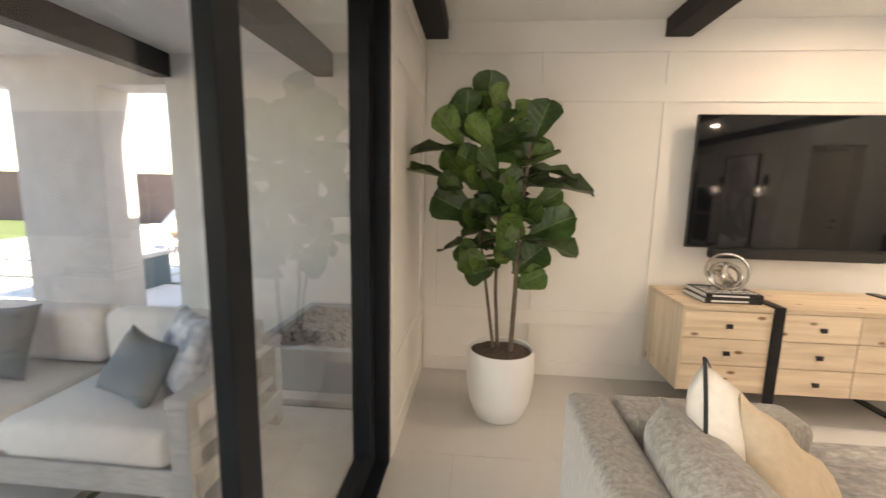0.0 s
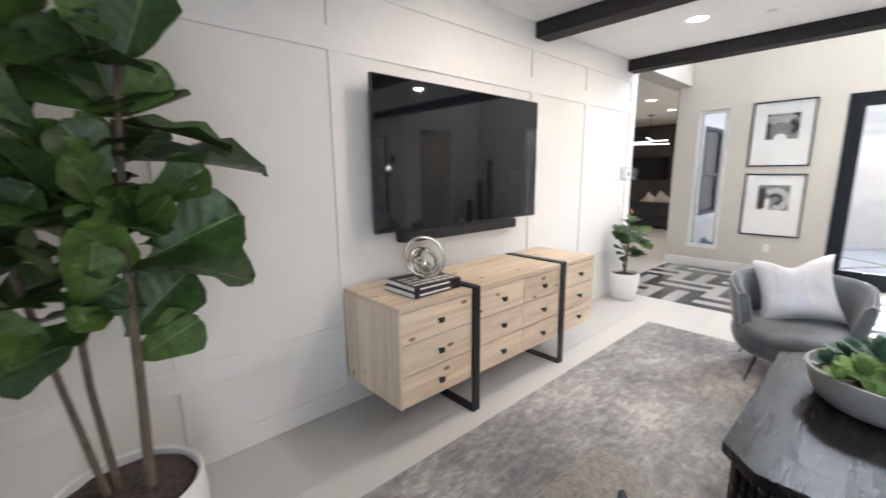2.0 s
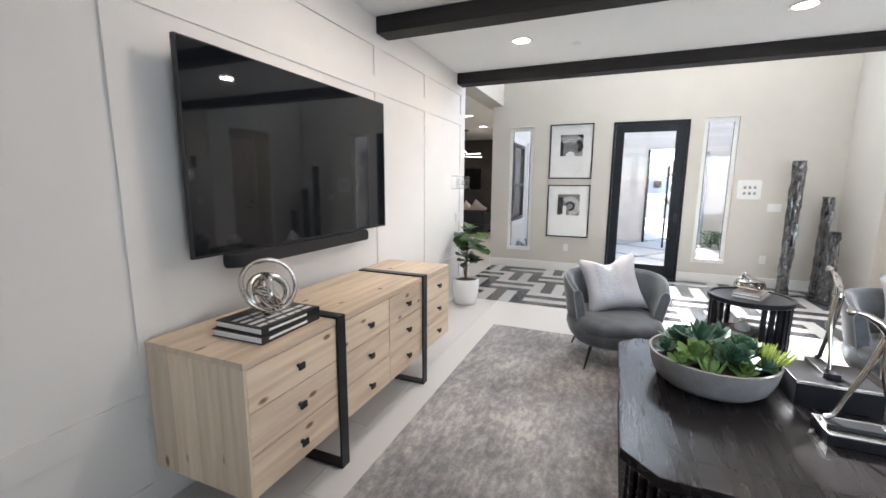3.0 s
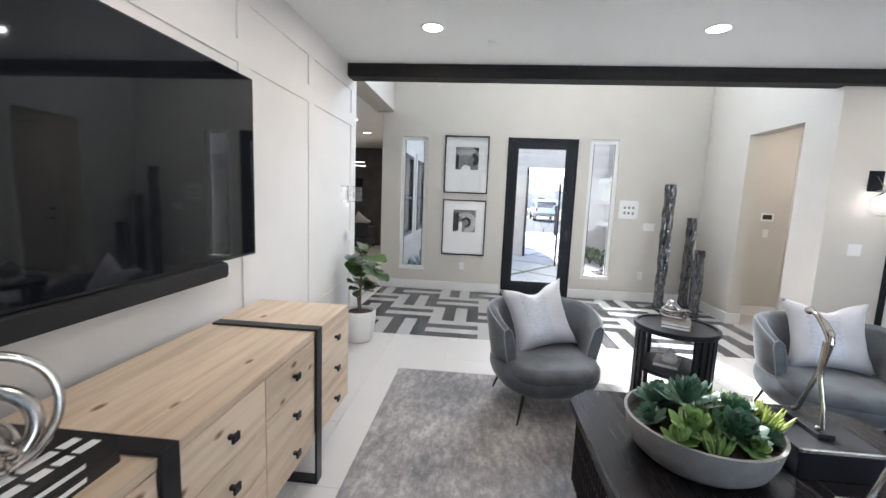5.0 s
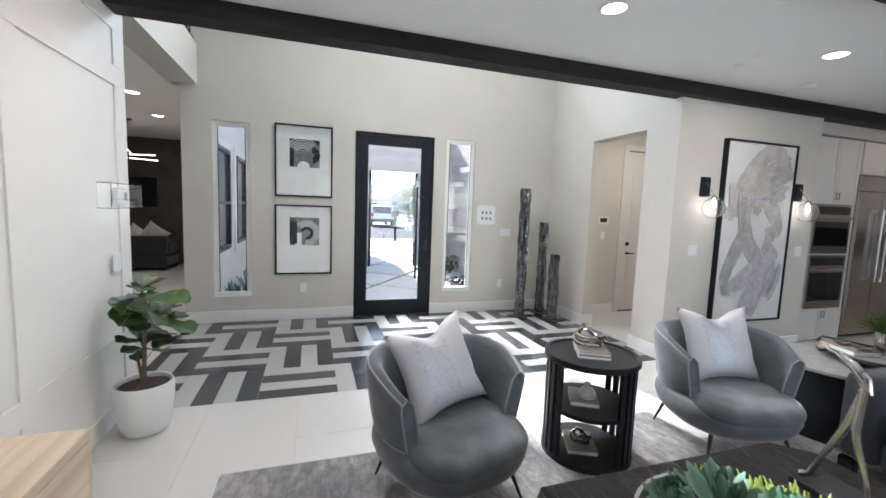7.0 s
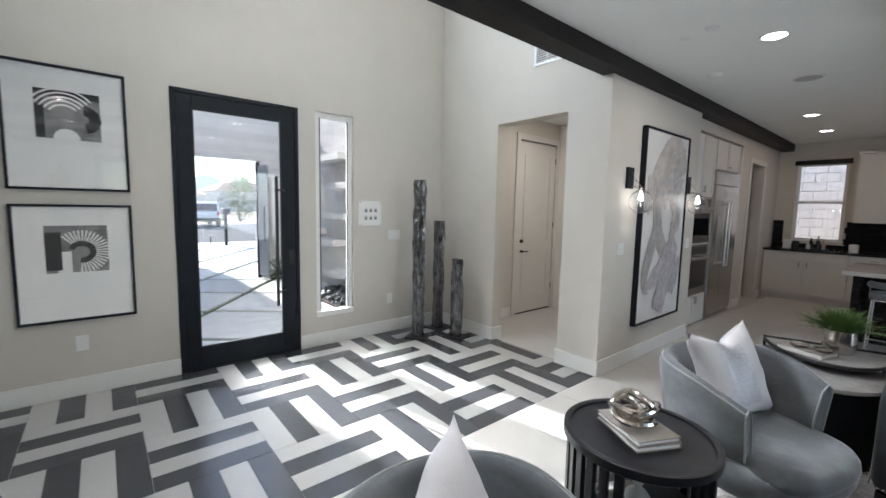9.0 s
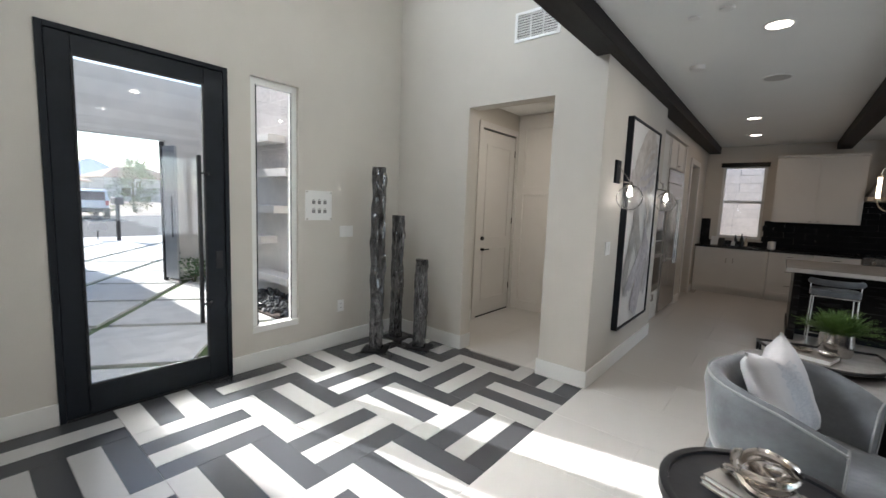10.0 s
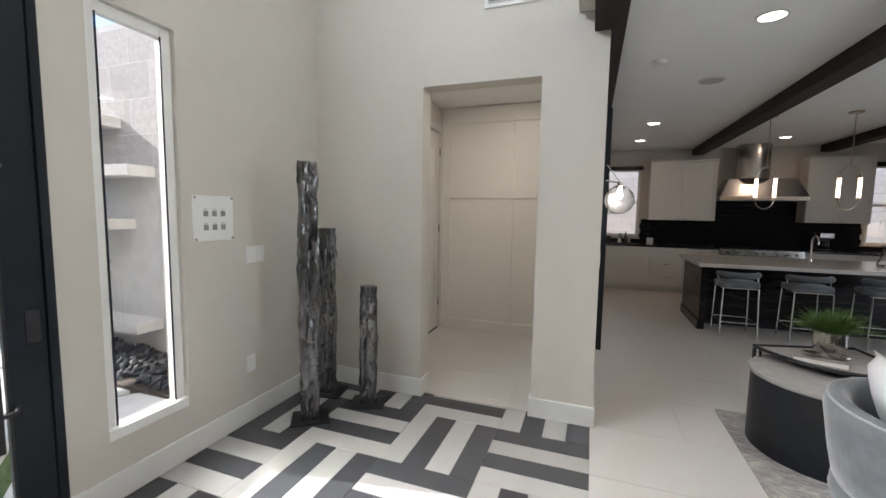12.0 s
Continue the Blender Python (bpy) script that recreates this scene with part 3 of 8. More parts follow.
def sash_window(name, x0, x1, z0, z1, label):
    w = thing(name, 0, YB, 0, 0, label, "window", "", "structure")
    zm = (z0 + z1) / 2 - 0.02
    for nm, q in (("window_jamb", (x0, x0 + 0.05, z0, z1)), ("window_jamb", (x1 - 0.05, x1, z0, z1)), ("window_head", (x0 + 0.05, x1 - 0.05, z1 - 0.05, z1)),
                  ("window_sill", (x0 + 0.05, x1 - 0.05, z0, z0 + 0.05)), ("meeting_rail", (x0 + 0.05, x1 - 0.05, zm, zm + 0.045))):
        part(nm, box(q[0], q[1], -0.09, -0.03, q[2], q[3], 0.003), M_TRIM, w)
    pane(w, box(x0 + 0.05, x1 - 0.05, -0.075, -0.07, z0 + 0.05, zm))
    pane(w, box(x0 + 0.05, x1 - 0.05, -0.055, -0.05, zm + 0.045, z1 - 0.05))
    part("shade_cassette", box(x0 - 0.03, x1 + 0.03, 0.001, 0.07, z1 - 0.03, z1 + 0.05, 0.006), M_TABLE, w, "dark roller shade cassette")
    return w


sash_window("window_3", 4.54, 5.24, 1.05, 2.46, "white sash window over the kitchen counter")
sash_window("window_4", 0.05, 0.84, 1.02, 2.45, "white sash window beside the far kitchen cabinets")

# sliding glass wall
slider = thing("door_3", XL, 0, 0, 0, "closed black-framed sliding glass patio door", "sliding door", "", "structure")
part("jamb", box(-0.21, 0.004, 2.055, 2.098, 0, 2.55, 0.003), M_BLACK, slider)
part("jamb", box(-0.21, 0.004, -3.598, -3.555, 0, 2.55, 0.003), M_BLACK, slider)
part("head", box(-0.21, 0.004, -3.555, 2.055, 2.50, 2.548, 0.003), M_BLACK, slider)
part("track", box(-0.21, 0.0, -3.555, 2.055, 0.0, 0.022, 0.003), M_BLACK, slider)
for k, (a, b, dx) in enumerate(((0.81, 2.06, -0.075), (-0.60, 1.01, -0.14), (-2.03, -0.50, -0.075), (-3.56, -1.93, -0.14))):
    sash = bmesh.new()
    for q in ((a, a + 0.095, 0.022, 2.50), (b - 0.095, b, 0.022, 2.50), (a + 0.095, b - 0.095, 0.022, 0.13), (a + 0.095, b - 0.095, 2.40, 2.50)):
        add_box(sash, dx - 0.05, dx, *q, 0.003)
    s = part("sash", sash, M_BLACK, slider)
    pane(s, box(dx - 0.03, dx - 0.022, a + 0.095, b - 0.095, 0.13, 2.40))

hw = thing("window_5", XF, 0, 0, 0, "wide high window above the entry door", "window", "", "structure")
for a in ((0.35, 0.395, 3.72, 4.95), (1.755, 1.80, 3.72, 4.95), (0.395, 1.755, 3.72, 3.765), (0.395, 1.755, 4.905, 4.95)):
    part("window_frame", box(0.06, 0.11, *a, 0.003), M_TRIM, hw)
pane(hw, box(0.08, 0.086, 0.395, 1.755, 3.765, 4.905))

# ---- living room ----
def rug_material():
    m = material("distressed_rug", (0.30, 0.275, 0.26), 0.95, bump=0.8, bump_scale=160, sheen=0.2)
    n, lk = m.node_tree.nodes, m.node_tree.links
    tc = n.new("ShaderNodeTexCoord")
    cols = []
    for scale, stretch, lo, hi in ((1.3, (1, 1.3, 1), 0.36, 0.64), (11.0, (1, 2.2, 1), 0.41, 0.60), (46.0, (3.0, 1, 1), 0.36, 0.64)):
        mp = n.new("ShaderNodeMapping")
        mp.inputs["Scale"].default_value = stretch
        lk.new(tc.outputs["Object"], mp.inputs[0])
        t = n.new("ShaderNodeTexNoise")
        t.inputs["Scale"].default_value, t.inputs["Detail"].default_value, t.inputs["Roughness"].default_value = scale, 8, 0.7
        lk.new(mp.outputs[0], t.inputs["Vector"])
        mr = n.new("ShaderNodeMapRange")
        mr.inputs["From Min"].default_value, mr.inputs["From Max"].default_value = lo, hi
        lk.new(t.outputs[0], mr.inputs[0])
        cols.append(mr.outputs[0])
    a, b = n.new("ShaderNodeMath"), n.new("ShaderNodeMath")
    a.operation, b.operation = "MULTIPLY_ADD", "MULTIPLY_ADD"
    a.inputs[1].default_value = 0.55
    lk.new(cols[1], a.inputs[0])
    lk.new(cols[0], a.inputs[2])
    b.inputs[1].default_value = 0.35
    lk.new(cols[2], b.inputs[0])
    lk.new(a.outputs[0], b.inputs[2])
    ramp = n.new("ShaderNodeValToRGB")
    e = ramp.color_ramp.elements
    e[0].position, e[0].color = 0.18, (0.135, 0.13, 0.137, 1)
    e[1].position, e[1].color = 1.0, (0.46, 0.43, 0.405, 1)
    mid = e.new(0.62)
    mid.color = (0.262, 0.248, 0.246, 1)
    half = n.new("ShaderNodeMath")
    half.operation = "MULTIPLY"
    half.inputs[1].default_value = 0.62
    lk.new(b.outputs[0], half.inputs[0])
    lk.new(half.outputs[0], ramp.inputs[0])
    lk.new(ramp.outputs[0], n["Principled BSDF"].inputs["Base Color"])
    return m


M_RUG = rug_material()


def rounded_rect(x0, x1, y0, y1, r, n=6):
    pts = []
    for cx, cy, a0 in ((x1 - r, y1 - r, 0), (x0 + r, y1 - r, 90), (x0 + r, y0 + r, 180), (x1 - r, y0 + r, 270)):
        for k in range(n + 1):
            a = radians(a0 + 90 * k / n)
            pts.append((cx + r * math.cos(a), cy + r * math.sin(a)))
    return pts


solid("area_rug", prism(rounded_rect(0.75, 4.50, -2.03, 2.575, 0.01), 0.0, 0.011, None, 0.003), M_RUG, "grey distressed low-pile rug under the seating", "rug")

# media dresser
dr = thing("dresser", 1.435, 2.72, 0, 0, "pale knotty pine dresser on black steel loop legs", "dresser")
DX, DY, Z0, Z1 = 2.095, 0.57, 0.24, 0.83
part("carcass", box(0.012, DX - 0.012, 0.022, DY, Z0 + 0.012, Z1 - 0.03), M_PINE, dr)
for k in range(4):
    part("top_board", box(0.0, DX, 0.0 + k * DY / 4, (k + 1) * DY / 4 - 0.0008, Z1 - 0.03, Z1, 0.0015), M_PINE, dr)
for x in (0.0, DX - 0.012):
    for k in range(4):
        part("side_board", box(x, x + 0.012, 0.0 + k * DY / 4, (k + 1) * DY / 4 - 0.001, Z0, Z1 - 0.0305, 0.001), M_PINE_Z, dr)
LEGS = (0.56, 1.565)
cols = ((0.014, 0.558), (0.626, 1.093), (1.097, 1.563), (1.631, DX - 0.014))
for a, b in cols:
    for k in range(3):
        z0 = Z0 + 0.004 + k * (Z1 - 0.034 - Z0) / 3
        z1 = Z0 - 0.001 + (k + 1) * (Z1 - 0.034 - Z0) / 3
        d = part("drawer_front", box(a, b, 0.0, 0.02, z0, z1, 0.002), M_PINE, dr)
        zc, xc = (z0 + z1) / 2, (a + b) / 2
        kn = add_box(bmesh.new(), xc - 0.007, xc + 0.007, -0.02, 0.0, zc - 0.007, zc + 0.007)
        add_box(kn, xc - 0.019, xc + 0.019, -0.030, -0.02, zc - 0.015, zc + 0.015, 0.002)
        part("knob", kn, M_STEEL_BLACK, d, "dark square metal knob")
for x in LEGS:
    lp = part("leg_frame", add_box(add_box(add_box(bmesh.new(), x, x + 0.064, -0.014, -0.002, 0.0, Z1 + 0.012, 0.001), x, x + 0.064, -0.002, DY - 0.03, Z1 + 0.0005, Z1 + 0.012, 0.001),
                                 x, x + 0.064, -0.002, DY - 0.03, 0.0, 0.014, 0.001), M_STEEL_BLACK, dr)
    part("leg_back", box(x, x + 0.064, DY - 0.03, DY - 0.016, 0.0, Z0 + 0.01, 0.001), M_STEEL_BLACK, dr)

# television and sound bar
tv = thing("television", 1.645, 3.222, 1.152, 0, "large flat black television mounted on the panelled wall", "television")
part("bezel", box(0, 1.709, 0.002, 0.03, 0, 0.979, 0.004), M_PLASTIC, tv)
part("screen", box(0.008, 1.701, 0.0, 0.0035, 0.014, 0.971), M_TV, tv)
part("back_housing", box(0.3, 1.4, 0.03, 0.07, 0.2, 0.8, 0.01), M_PLASTIC, tv)
part("wall_mount", box(0.7, 1.0, 0.07, YT - 3.222 - 0.001, 0.35, 0.65), M_PLASTIC, tv)
sb = thing("sound_bar", 1.825, 3.19, 1.078, 0, "long black cloth-covered sound bar under the television", "sound bar")
part("housing", prism(rounded_rect(0, 1.245, 0, 0.10, 0.045), 0, 0.070, None, 0.012), M_FABRIC_BLACK, sb, "", True)
part("bracket", box(0.4, 0.7, 0.10, YT - 3.19 - 0.001, 0.01, 0.06), M_PLASTIC, sb)


def book(name, w, d, h, cover, label, at, lines=False, category="book", group=""):
    b = thing(name, 0, 0, 0, 0, label, category, group)
    b.matrix_basis = at
    part("cover", add_box(add_box(add_box(bmesh.new(), 0, w, 0, d, 0, 0.004, 0.001), 0, w, 0, d, h - 0.004, h, 0.001), 0, w, 0, 0.004, 0.004, h - 0.004), cover, b)
    part("page_block", box(0.005, w - 0.005, 0.004, d - 0.005, 0.004, h - 0.004), M_PAPER, b)
    if lines:
        rng = random.Random(4)
        for r_ in range(4):
            x = 0.02
            while x < w - 0.06:
                l = rng.uniform(0.03, 0.09)
                part("title_bar", box(x, min(x + l, w - 0.02), 0.03 + r_ * 0.05, 0.055 + r_ * 0.05, h, h + 0.0006), M_PAPER, b)
                x += l + 0.012
        sp = bmesh.new()
        add_box(sp, 0.04, w - 0.09, -0.0006, 0.0, h * 0.35, h * 0.68)
        part("spine_bar", sp, M_PAPER, b)
    return b


book("book", 0.37, 0.29, 0.034, M_PLASTIC, "large black coffee-table book lying on the dresser", pose(1.60, 2.79, 0.83, 0, 0, 1), True, "book", "books on the dresser")
book("book", 0.36, 0.28, 0.032, M_PLASTIC, "black coffee-table book with white lettering on another book", pose(1.61, 2.80, 0.8648, 0, 0, -1), True, "book", "books on the dresser")


def ring_points(r, n, m, wob=0.0):
    return [m @ Vector((r * math.cos(2 * math.pi * k / n), r * math.sin(2 * math.pi * k / n), wob * math.sin(4 * math.pi * k / n))) for k in range(n)]


knot = bmesh.new()
for r, z, rot in ((0.128, 0.128, (64, 12, -24)), (0.088, 0.094, (58, 34, -36)), (0.082, 0.092, (78, -38, 74)), (0.07, 0.082, (24, 28, 10))):
    tube(ring_points(r, 40, pose(0.01 * (r > 0.12), 0, z, *rot), 0.012), 0.011 if r > 0.12 else 0.017, 12, knot, True)
solid("knot_sculpture", knot, M_CHROME, "polished silver knot of interlocking rings on stacked books", "sculpture", smooth=True, at=pose(1.80, 2.95, 0.897))

# coffee table with ribbed sides
ct = thing("coffee_table", 2.675, 0.63, 0.011, 0, "low black wooden coffee table with clipped corners and ribbed sides", "coffee table")
HX, HY, CC, H = 0.745, 0.75, 0.13, 0.44


def octagon(hx, hy, c):
    return [(-hx + c, -hy), (hx - c, -hy), (hx, -hy + c), (hx, hy - c), (hx - c, hy), (-hx + c, hy), (-hx, hy - c), (-hx, -hy + c)]


part("tabletop", prism(octagon(HX, HY, CC), H - 0.045, H, None, 0.004), M_TABLE, ct)
part("top_inlay", prism(octagon(HX - 0.16, HY - 0.16, CC * 0.7), H - 0.001, H + 0.0012), M_TABLE, ct)
part("plinth", prism(octagon(HX - 0.05, HY - 0.05, CC), 0.0, H - 0.046), M_TABLE, ct)
rib_mesh = finish(prism([(0.019 * math.cos(radians(a)), 0.019 * math.sin(radians(a))) for a in range(0, 360, 45)], 0.0, H - 0.047), "rib", M_TABLE)
o = octagon(HX - 0.045, HY - 0.045, CC)
for a, b in zip(o, o[1:] + o[:1]):
    ln = math.dist(a, b)
    n = max(2, int(ln / 0.042))
    for k in range(n):
        q = (k + 0.5) / n
        rb = new("rib", rib_mesh)
        rb.parent = ct
        rb.location = (a[0] + (b[0] - a[0]) * q, a[1] + (b[1] - a[1]) * q, 0)

# bowl of succulents
TT = 0.011 + H
bowl = thing("planter_bowl", 2.86, 0.93, TT + 0.0013, 0, "grey concrete bowl planted with succulents on the coffee table", "planter")
part("bowl", lathe([(0, 0), (0.20, 0), (0.228, 0.006), (0.262, 0.035), (0.287, 0.09), (0.303, 0.168), (0.290, 0.170), (0.275, 0.12), (0, 0.12)], 48), M_CONCRETE, bowl, "", True)
part("soil", lathe([(0.277, 0.121), (0.18, 0.14), (0, 0.145)], 32), M_SOIL, bowl, "", True)
M_SUC = [material("succulent_blue", (0.075, 0.15, 0.105), 0.45, spot=0.2, scale=20, rand=0.25), material("succulent_green", (0.17, 0.27, 0.08), 0.45, spot=0.2, scale=20, rand=0.25),
         material("succulent_dark", (0.05, 0.11, 0.065), 0.4, spot=0.25, scale=20, rand=0.25), material("succulent_lime", (0.30, 0.36, 0.09), 0.5, spot=0.2, scale=20, rand=0.2)]


def petal(bm, base, d, n, length, width, thick, cup=0.25):
    """One fleshy leaf along d, facing n."""
    d = d.normalized()
    s = d.cross(n).normalized()
    n = s.cross(d).normalized()
    prof = ((0.0, 0.25), (0.25, 0.62), (0.55, 1.0), (0.8, 0.82), (0.95, 0.35), (1.0, 0.05))
    rows = []
    for u, w in prof:
        c = base + d * (u * length) + n * (cup * length * u * u)
        rows.append([bm.verts.new(c + s * (w * width / 2 * q) + n * (thick * r * (w ** 0.5))) for q, r in ((-1, 0.25), (0, -0.3), (1, 0.25), (0, 0.7))])
    for a, b in zip(rows, rows[1:]):
        for k in range(4):
            bm.faces.new((a[k], a[(k + 1) % 4], b[(k + 1) % 4], b[k]))
    bm.faces.new(rows[0][::-1])
    bm.faces.new(rows[-1])


def rosette(cx, cy, cz, r, mat, layers, count, wide, seed, tilt=(0, 0)):
    rng = random.Random(seed)
    tm = Euler((tilt[0], tilt[1], 0)).to_matrix()
    core = part("succulent", lathe([(0, -0.03), (r * 0.16, -0.02), (r * 0.14, 0.012), (0, 0.02)], 10), mat, bowl, "", True, pose(cx, cy, cz))
    for L in range(layers):
        el = radians(12 + 68 * L / max(1, layers - 1))
        for k in range(count):
            bm = bmesh.new()
            az = 2 * math.pi * (k + 0.5 * (L % 2)) / count + rng.uniform(-0.12, 0.12)
            d = tm @ Vector((math.cos(az) * math.cos(el), math.sin(az) * math.cos(el), math.sin(el)))
            nn = tm @ Vector((-math.cos(az) * math.sin(el), -math.sin(az) * math.sin(el), math.cos(el)))
            petal(bm, tm @ Vector((0, 0, 0.006 * L)), d, nn, r * (1 - 0.42 * L / layers) * rng.uniform(0.9, 1.08), r * wide * (1 - 0.3 * L / layers), r * 0.07)
            part("leaf", bm, mat, core, "", True)


rosette(-0.13, 0.10, 0.17, 0.115, M_SUC[1], 3, 7, 0.62, 1, (0.1, -0.2))
rosette(0.10, 0.15, 0.165, 0.11, M_SUC[0], 4, 9, 0.5, 2)
rosette(-0.14, -0.06, 0.17, 0.12, M_SUC[2], 5, 9, 0.6, 3, (0.2, -0.3))
rosette(0.0, -0.13, 0.17, 0.125, M_SUC[2], 5, 9, 0.62, 4, (0.3, -0.1))
rosette(0.13, -0.04, 0.18, 0.13, M_SUC[0], 3, 8, 0.36, 5)
rosette(0.03, 0.05, 0.20, 0.15, M_SUC[2], 3, 8, 0.30, 6)
rosette(-0.19, 0.17, 0.15, 0.08, M_SUC[1], 3, 7, 0.6, 8)
rosette(0.18, 0.10, 0.16, 0.09, M_SUC[2], 4, 8, 0.5, 9)
rosette(-0.21, -0.09, 0.155, 0.075, M_SUC[1], 3, 8, 0.45, 10, (0.1, -0.4))
rosette(0.21, -0.10, 0.155, 0.085, M_SUC[1], 3, 8, 0.4, 15, (0.2, 0.4))
rosette(-0.03, 0.21, 0.15, 0.085, M_SUC[2], 3, 8, 0.5, 16, (-0.4, 0))
rosette(0.22, 0.0, 0.15, 0.08, M_SUC[0], 3, 8, 0.4, 17, (0, 0.4))
rosette(-0.10, -0.20, 0.15, 0.08, M_SUC[0], 3, 8, 0.45, 18, (0.4, -0.2))


def spikes(cx, cy, cz, mat, n, h, spread, seed):
    rng = random.Random(seed)
    bm = bmesh.new()
    for _ in range(n):
        a, q = rng.uniform(0, 6.28), rng.uniform(0, 1)
        b = Vector((spread * q * math.cos(a), spread * q * math.sin(a), 0))
        d = Vector((0.75 * q * math.cos(a), 0.75 * q * math.sin(a), 1)).normalized()
        tube([b, b + d * h * 0.5, b + d * h * rng.uniform(0.8, 1.1)], [0.006, 0.0065, 0.002], 6, bm)
    part("succulent", bm, mat, bowl, "finger-leaved succulent", True, pose(cx, cy, cz))["kind"] = "stuff"


spikes(-0.02, -0.215, 0.155, M_SUC[3], 90, 0.10, 0.085, 11)
spikes(-0.07, -0.02, 0.15, M_SUC[1], 34, 0.10, 0.05, 12)
spikes(-0.22, 0.04, 0.14, M_SUC[1], 26, 0.07, 0.045, 13)
spikes(0.1, -0.19, 0.15, M_SUC[3], 36, 0.085, 0.06, 14)


def figure(name, at, label):
    """A stooping, striding stick figure of cast metal, facing -x."""
    bm = bmesh.new()
    hip = Vector((0, 0, 0.385))
    tube([(-0.15, 0.012, 0.008), (-0.125, 0.012, 0.022), (-0.098, 0.012, 0.10), (-0.052, 0.014, 0.215), (-0.04, 0.014, 0.25), hip + Vector((-0.004, 0.01, 0.0))], [0.012, 0.010, 0.0085, 0.012, 0.012, 0.014], 10, bm)
    tube([(0.026, -0.012, 0.008), (0.05, -0.012, 0.022), (0.036, -0.012, 0.10), (0.0, -0.014, 0.22), (-0.004, -0.014, 0.26), hip + Vector((0.0, -0.01, 0.0))], [0.012, 0.010, 0.0085, 0.011, 0.012, 0.014], 10, bm)
    tube([hip + Vector((0.006, 0, -0.012)), hip + Vector((-0.006, 0, 0.03)), hip + Vector((-0.04, 0, 0.065)), hip + Vector((-0.085, 0, 0.092)), hip + Vector((-0.115, 0, 0.098))], [0.013, 0.018, 0.016, 0.010, 0.006], 10, bm)
    bmesh.ops.create_uvsphere(bm, u_segments=14, v_segments=10, radius=0.018, matrix=Matrix.Translation(hip + Vector((-0.128, 0, 0.10))))
    solid(name, bm, M_CHROME, label, "sculpture", "striding figures", smooth=True, at=at)


for bx, by, turn_, hx, hy, bh in ((2.90, 0.43, 180, 0.15, 0.165, 0.125), (2.50, 0.42, 270, 0.17, 0.085, 0.045)):
    bz = TT + 0.0013
    bs = thing("sculpture_base", bx, by, bz, turn_, "dark block base with a pale metal edge under a figure", "base", "figure bases")
    part("block", box(-hx, hx, -hy, hy, 0.0, bh, 0.003), M_DRUM, bs)
    part("edge_strip", box(hx - 0.012, hx + 0.001, -hy, hy, bh - 0.012, bh + 0.0015, 0.001) if bh > 0.1 else box(-hx, hx, -hy, hy, bh, bh + 0.006, 0.001), M_STAINLESS, bs, "pale metal edge")
    part("foot_block", box(-0.16, 0.06, -0.035, 0.035, bh + 0.0005 if bh > 0.1 else bh + 0.0065, bh + 0.024, 0.002), M_DRUM, bs)
    figure("figure_sculpture", pose(bx, by, bz + bh + 0.024, 0, 0, turn_), "slim polished metal striding figure on a block base")

# drum side table
dt = thing("drum_table", 4.204, 0.427, 0.011, 0, "round black slatted side table with open shelves", "side table")
part("tabletop", lathe([(0, 0.60), (0.278, 0.60), (0.287, 0.607), (0.287, 0.638), (0.276, 0.641), (0.261, 0.639), (0.259, 0.629), (0, 0.629)], 48), M_DRUM, dt, "", True, angle=35)
part("shelf", lathe([(0, 0.30), (0.263, 0.30), (0.263, 0.325), (0, 0.325)], 40), M_DRUM, dt)
part("base", lathe([(0, 0.0), (0.275, 0.0), (0.275, 0.03), (0, 0.03)], 40), M_DRUM, dt)
slat_mesh = finish(box(0.250, 0.270, -0.017, 0.017, 0.03, 0.60, 0.002), "slat", M_DRUM)
for k in range(30):
    a = k * 12 + 6
    if 112 < a < 186 or a < 8 or a > 296:
        continue
    s = new("slat", slat_mesh)
    s.parent = dt
    s.matrix_basis = pose(0, 0, 0, 0, 0, a)
M_GREYBOOK = material("taupe_book_cloth", (0.26, 0.24, 0.22), 0.8, spot=0.06, scale=40, bump=0.2, bump_scale=300)
book("book", 0.26, 0.19, 0.022, M_GREYBOOK, "taupe cloth-bound book lying on the drum table", pose(4.055, 0.40, 0.6405, 0, 0, -28), False, "book", "books on the drum table")
book("book", 0.25, 0.185, 0.02, M_GREYBOOK, "taupe cloth-bound book on top of another", pose(4.06, 0.40, 0.6633, 0, 0, -26), False, "book", "books on the drum table")
book("book", 0.22, 0.17, 0.03, M_GREYBOOK, "grey book lying on the shelf of the drum table", pose(4.08, 0.44, 0.3365, 0, 0, -30), False, "book", "books in the drum table")
book("book", 0.24, 0.18, 0.03, M_GREYBOOK, "grey book on the bottom shelf of the drum table", pose(4.06, 0.44, 0.042, 0, 0, -25), False, "book", "books in the drum table")


def ribbon_knot(name, at, s, label, mat=M_CHROME):
    bm = bmesh.new()
    for r, z, rot in ((0.06, 0.035, (15, 20, 0)), (0.05, 0.045, (40, -15, 50)), (0.055, 0.03, (-20, 10, 120)), (0.045, 0.05, (70, 0, 20))):
        tube(ring_points(r * s, 24, pose(0.02 * s * math.cos(rot[2]), 0.02 * s * math.sin(rot[2]), z * s, *rot), 0.012 * s), 0.009 * s, 8, bm, True)
    solid(name, bm, mat, label, "ornament", smooth=True, at=at)


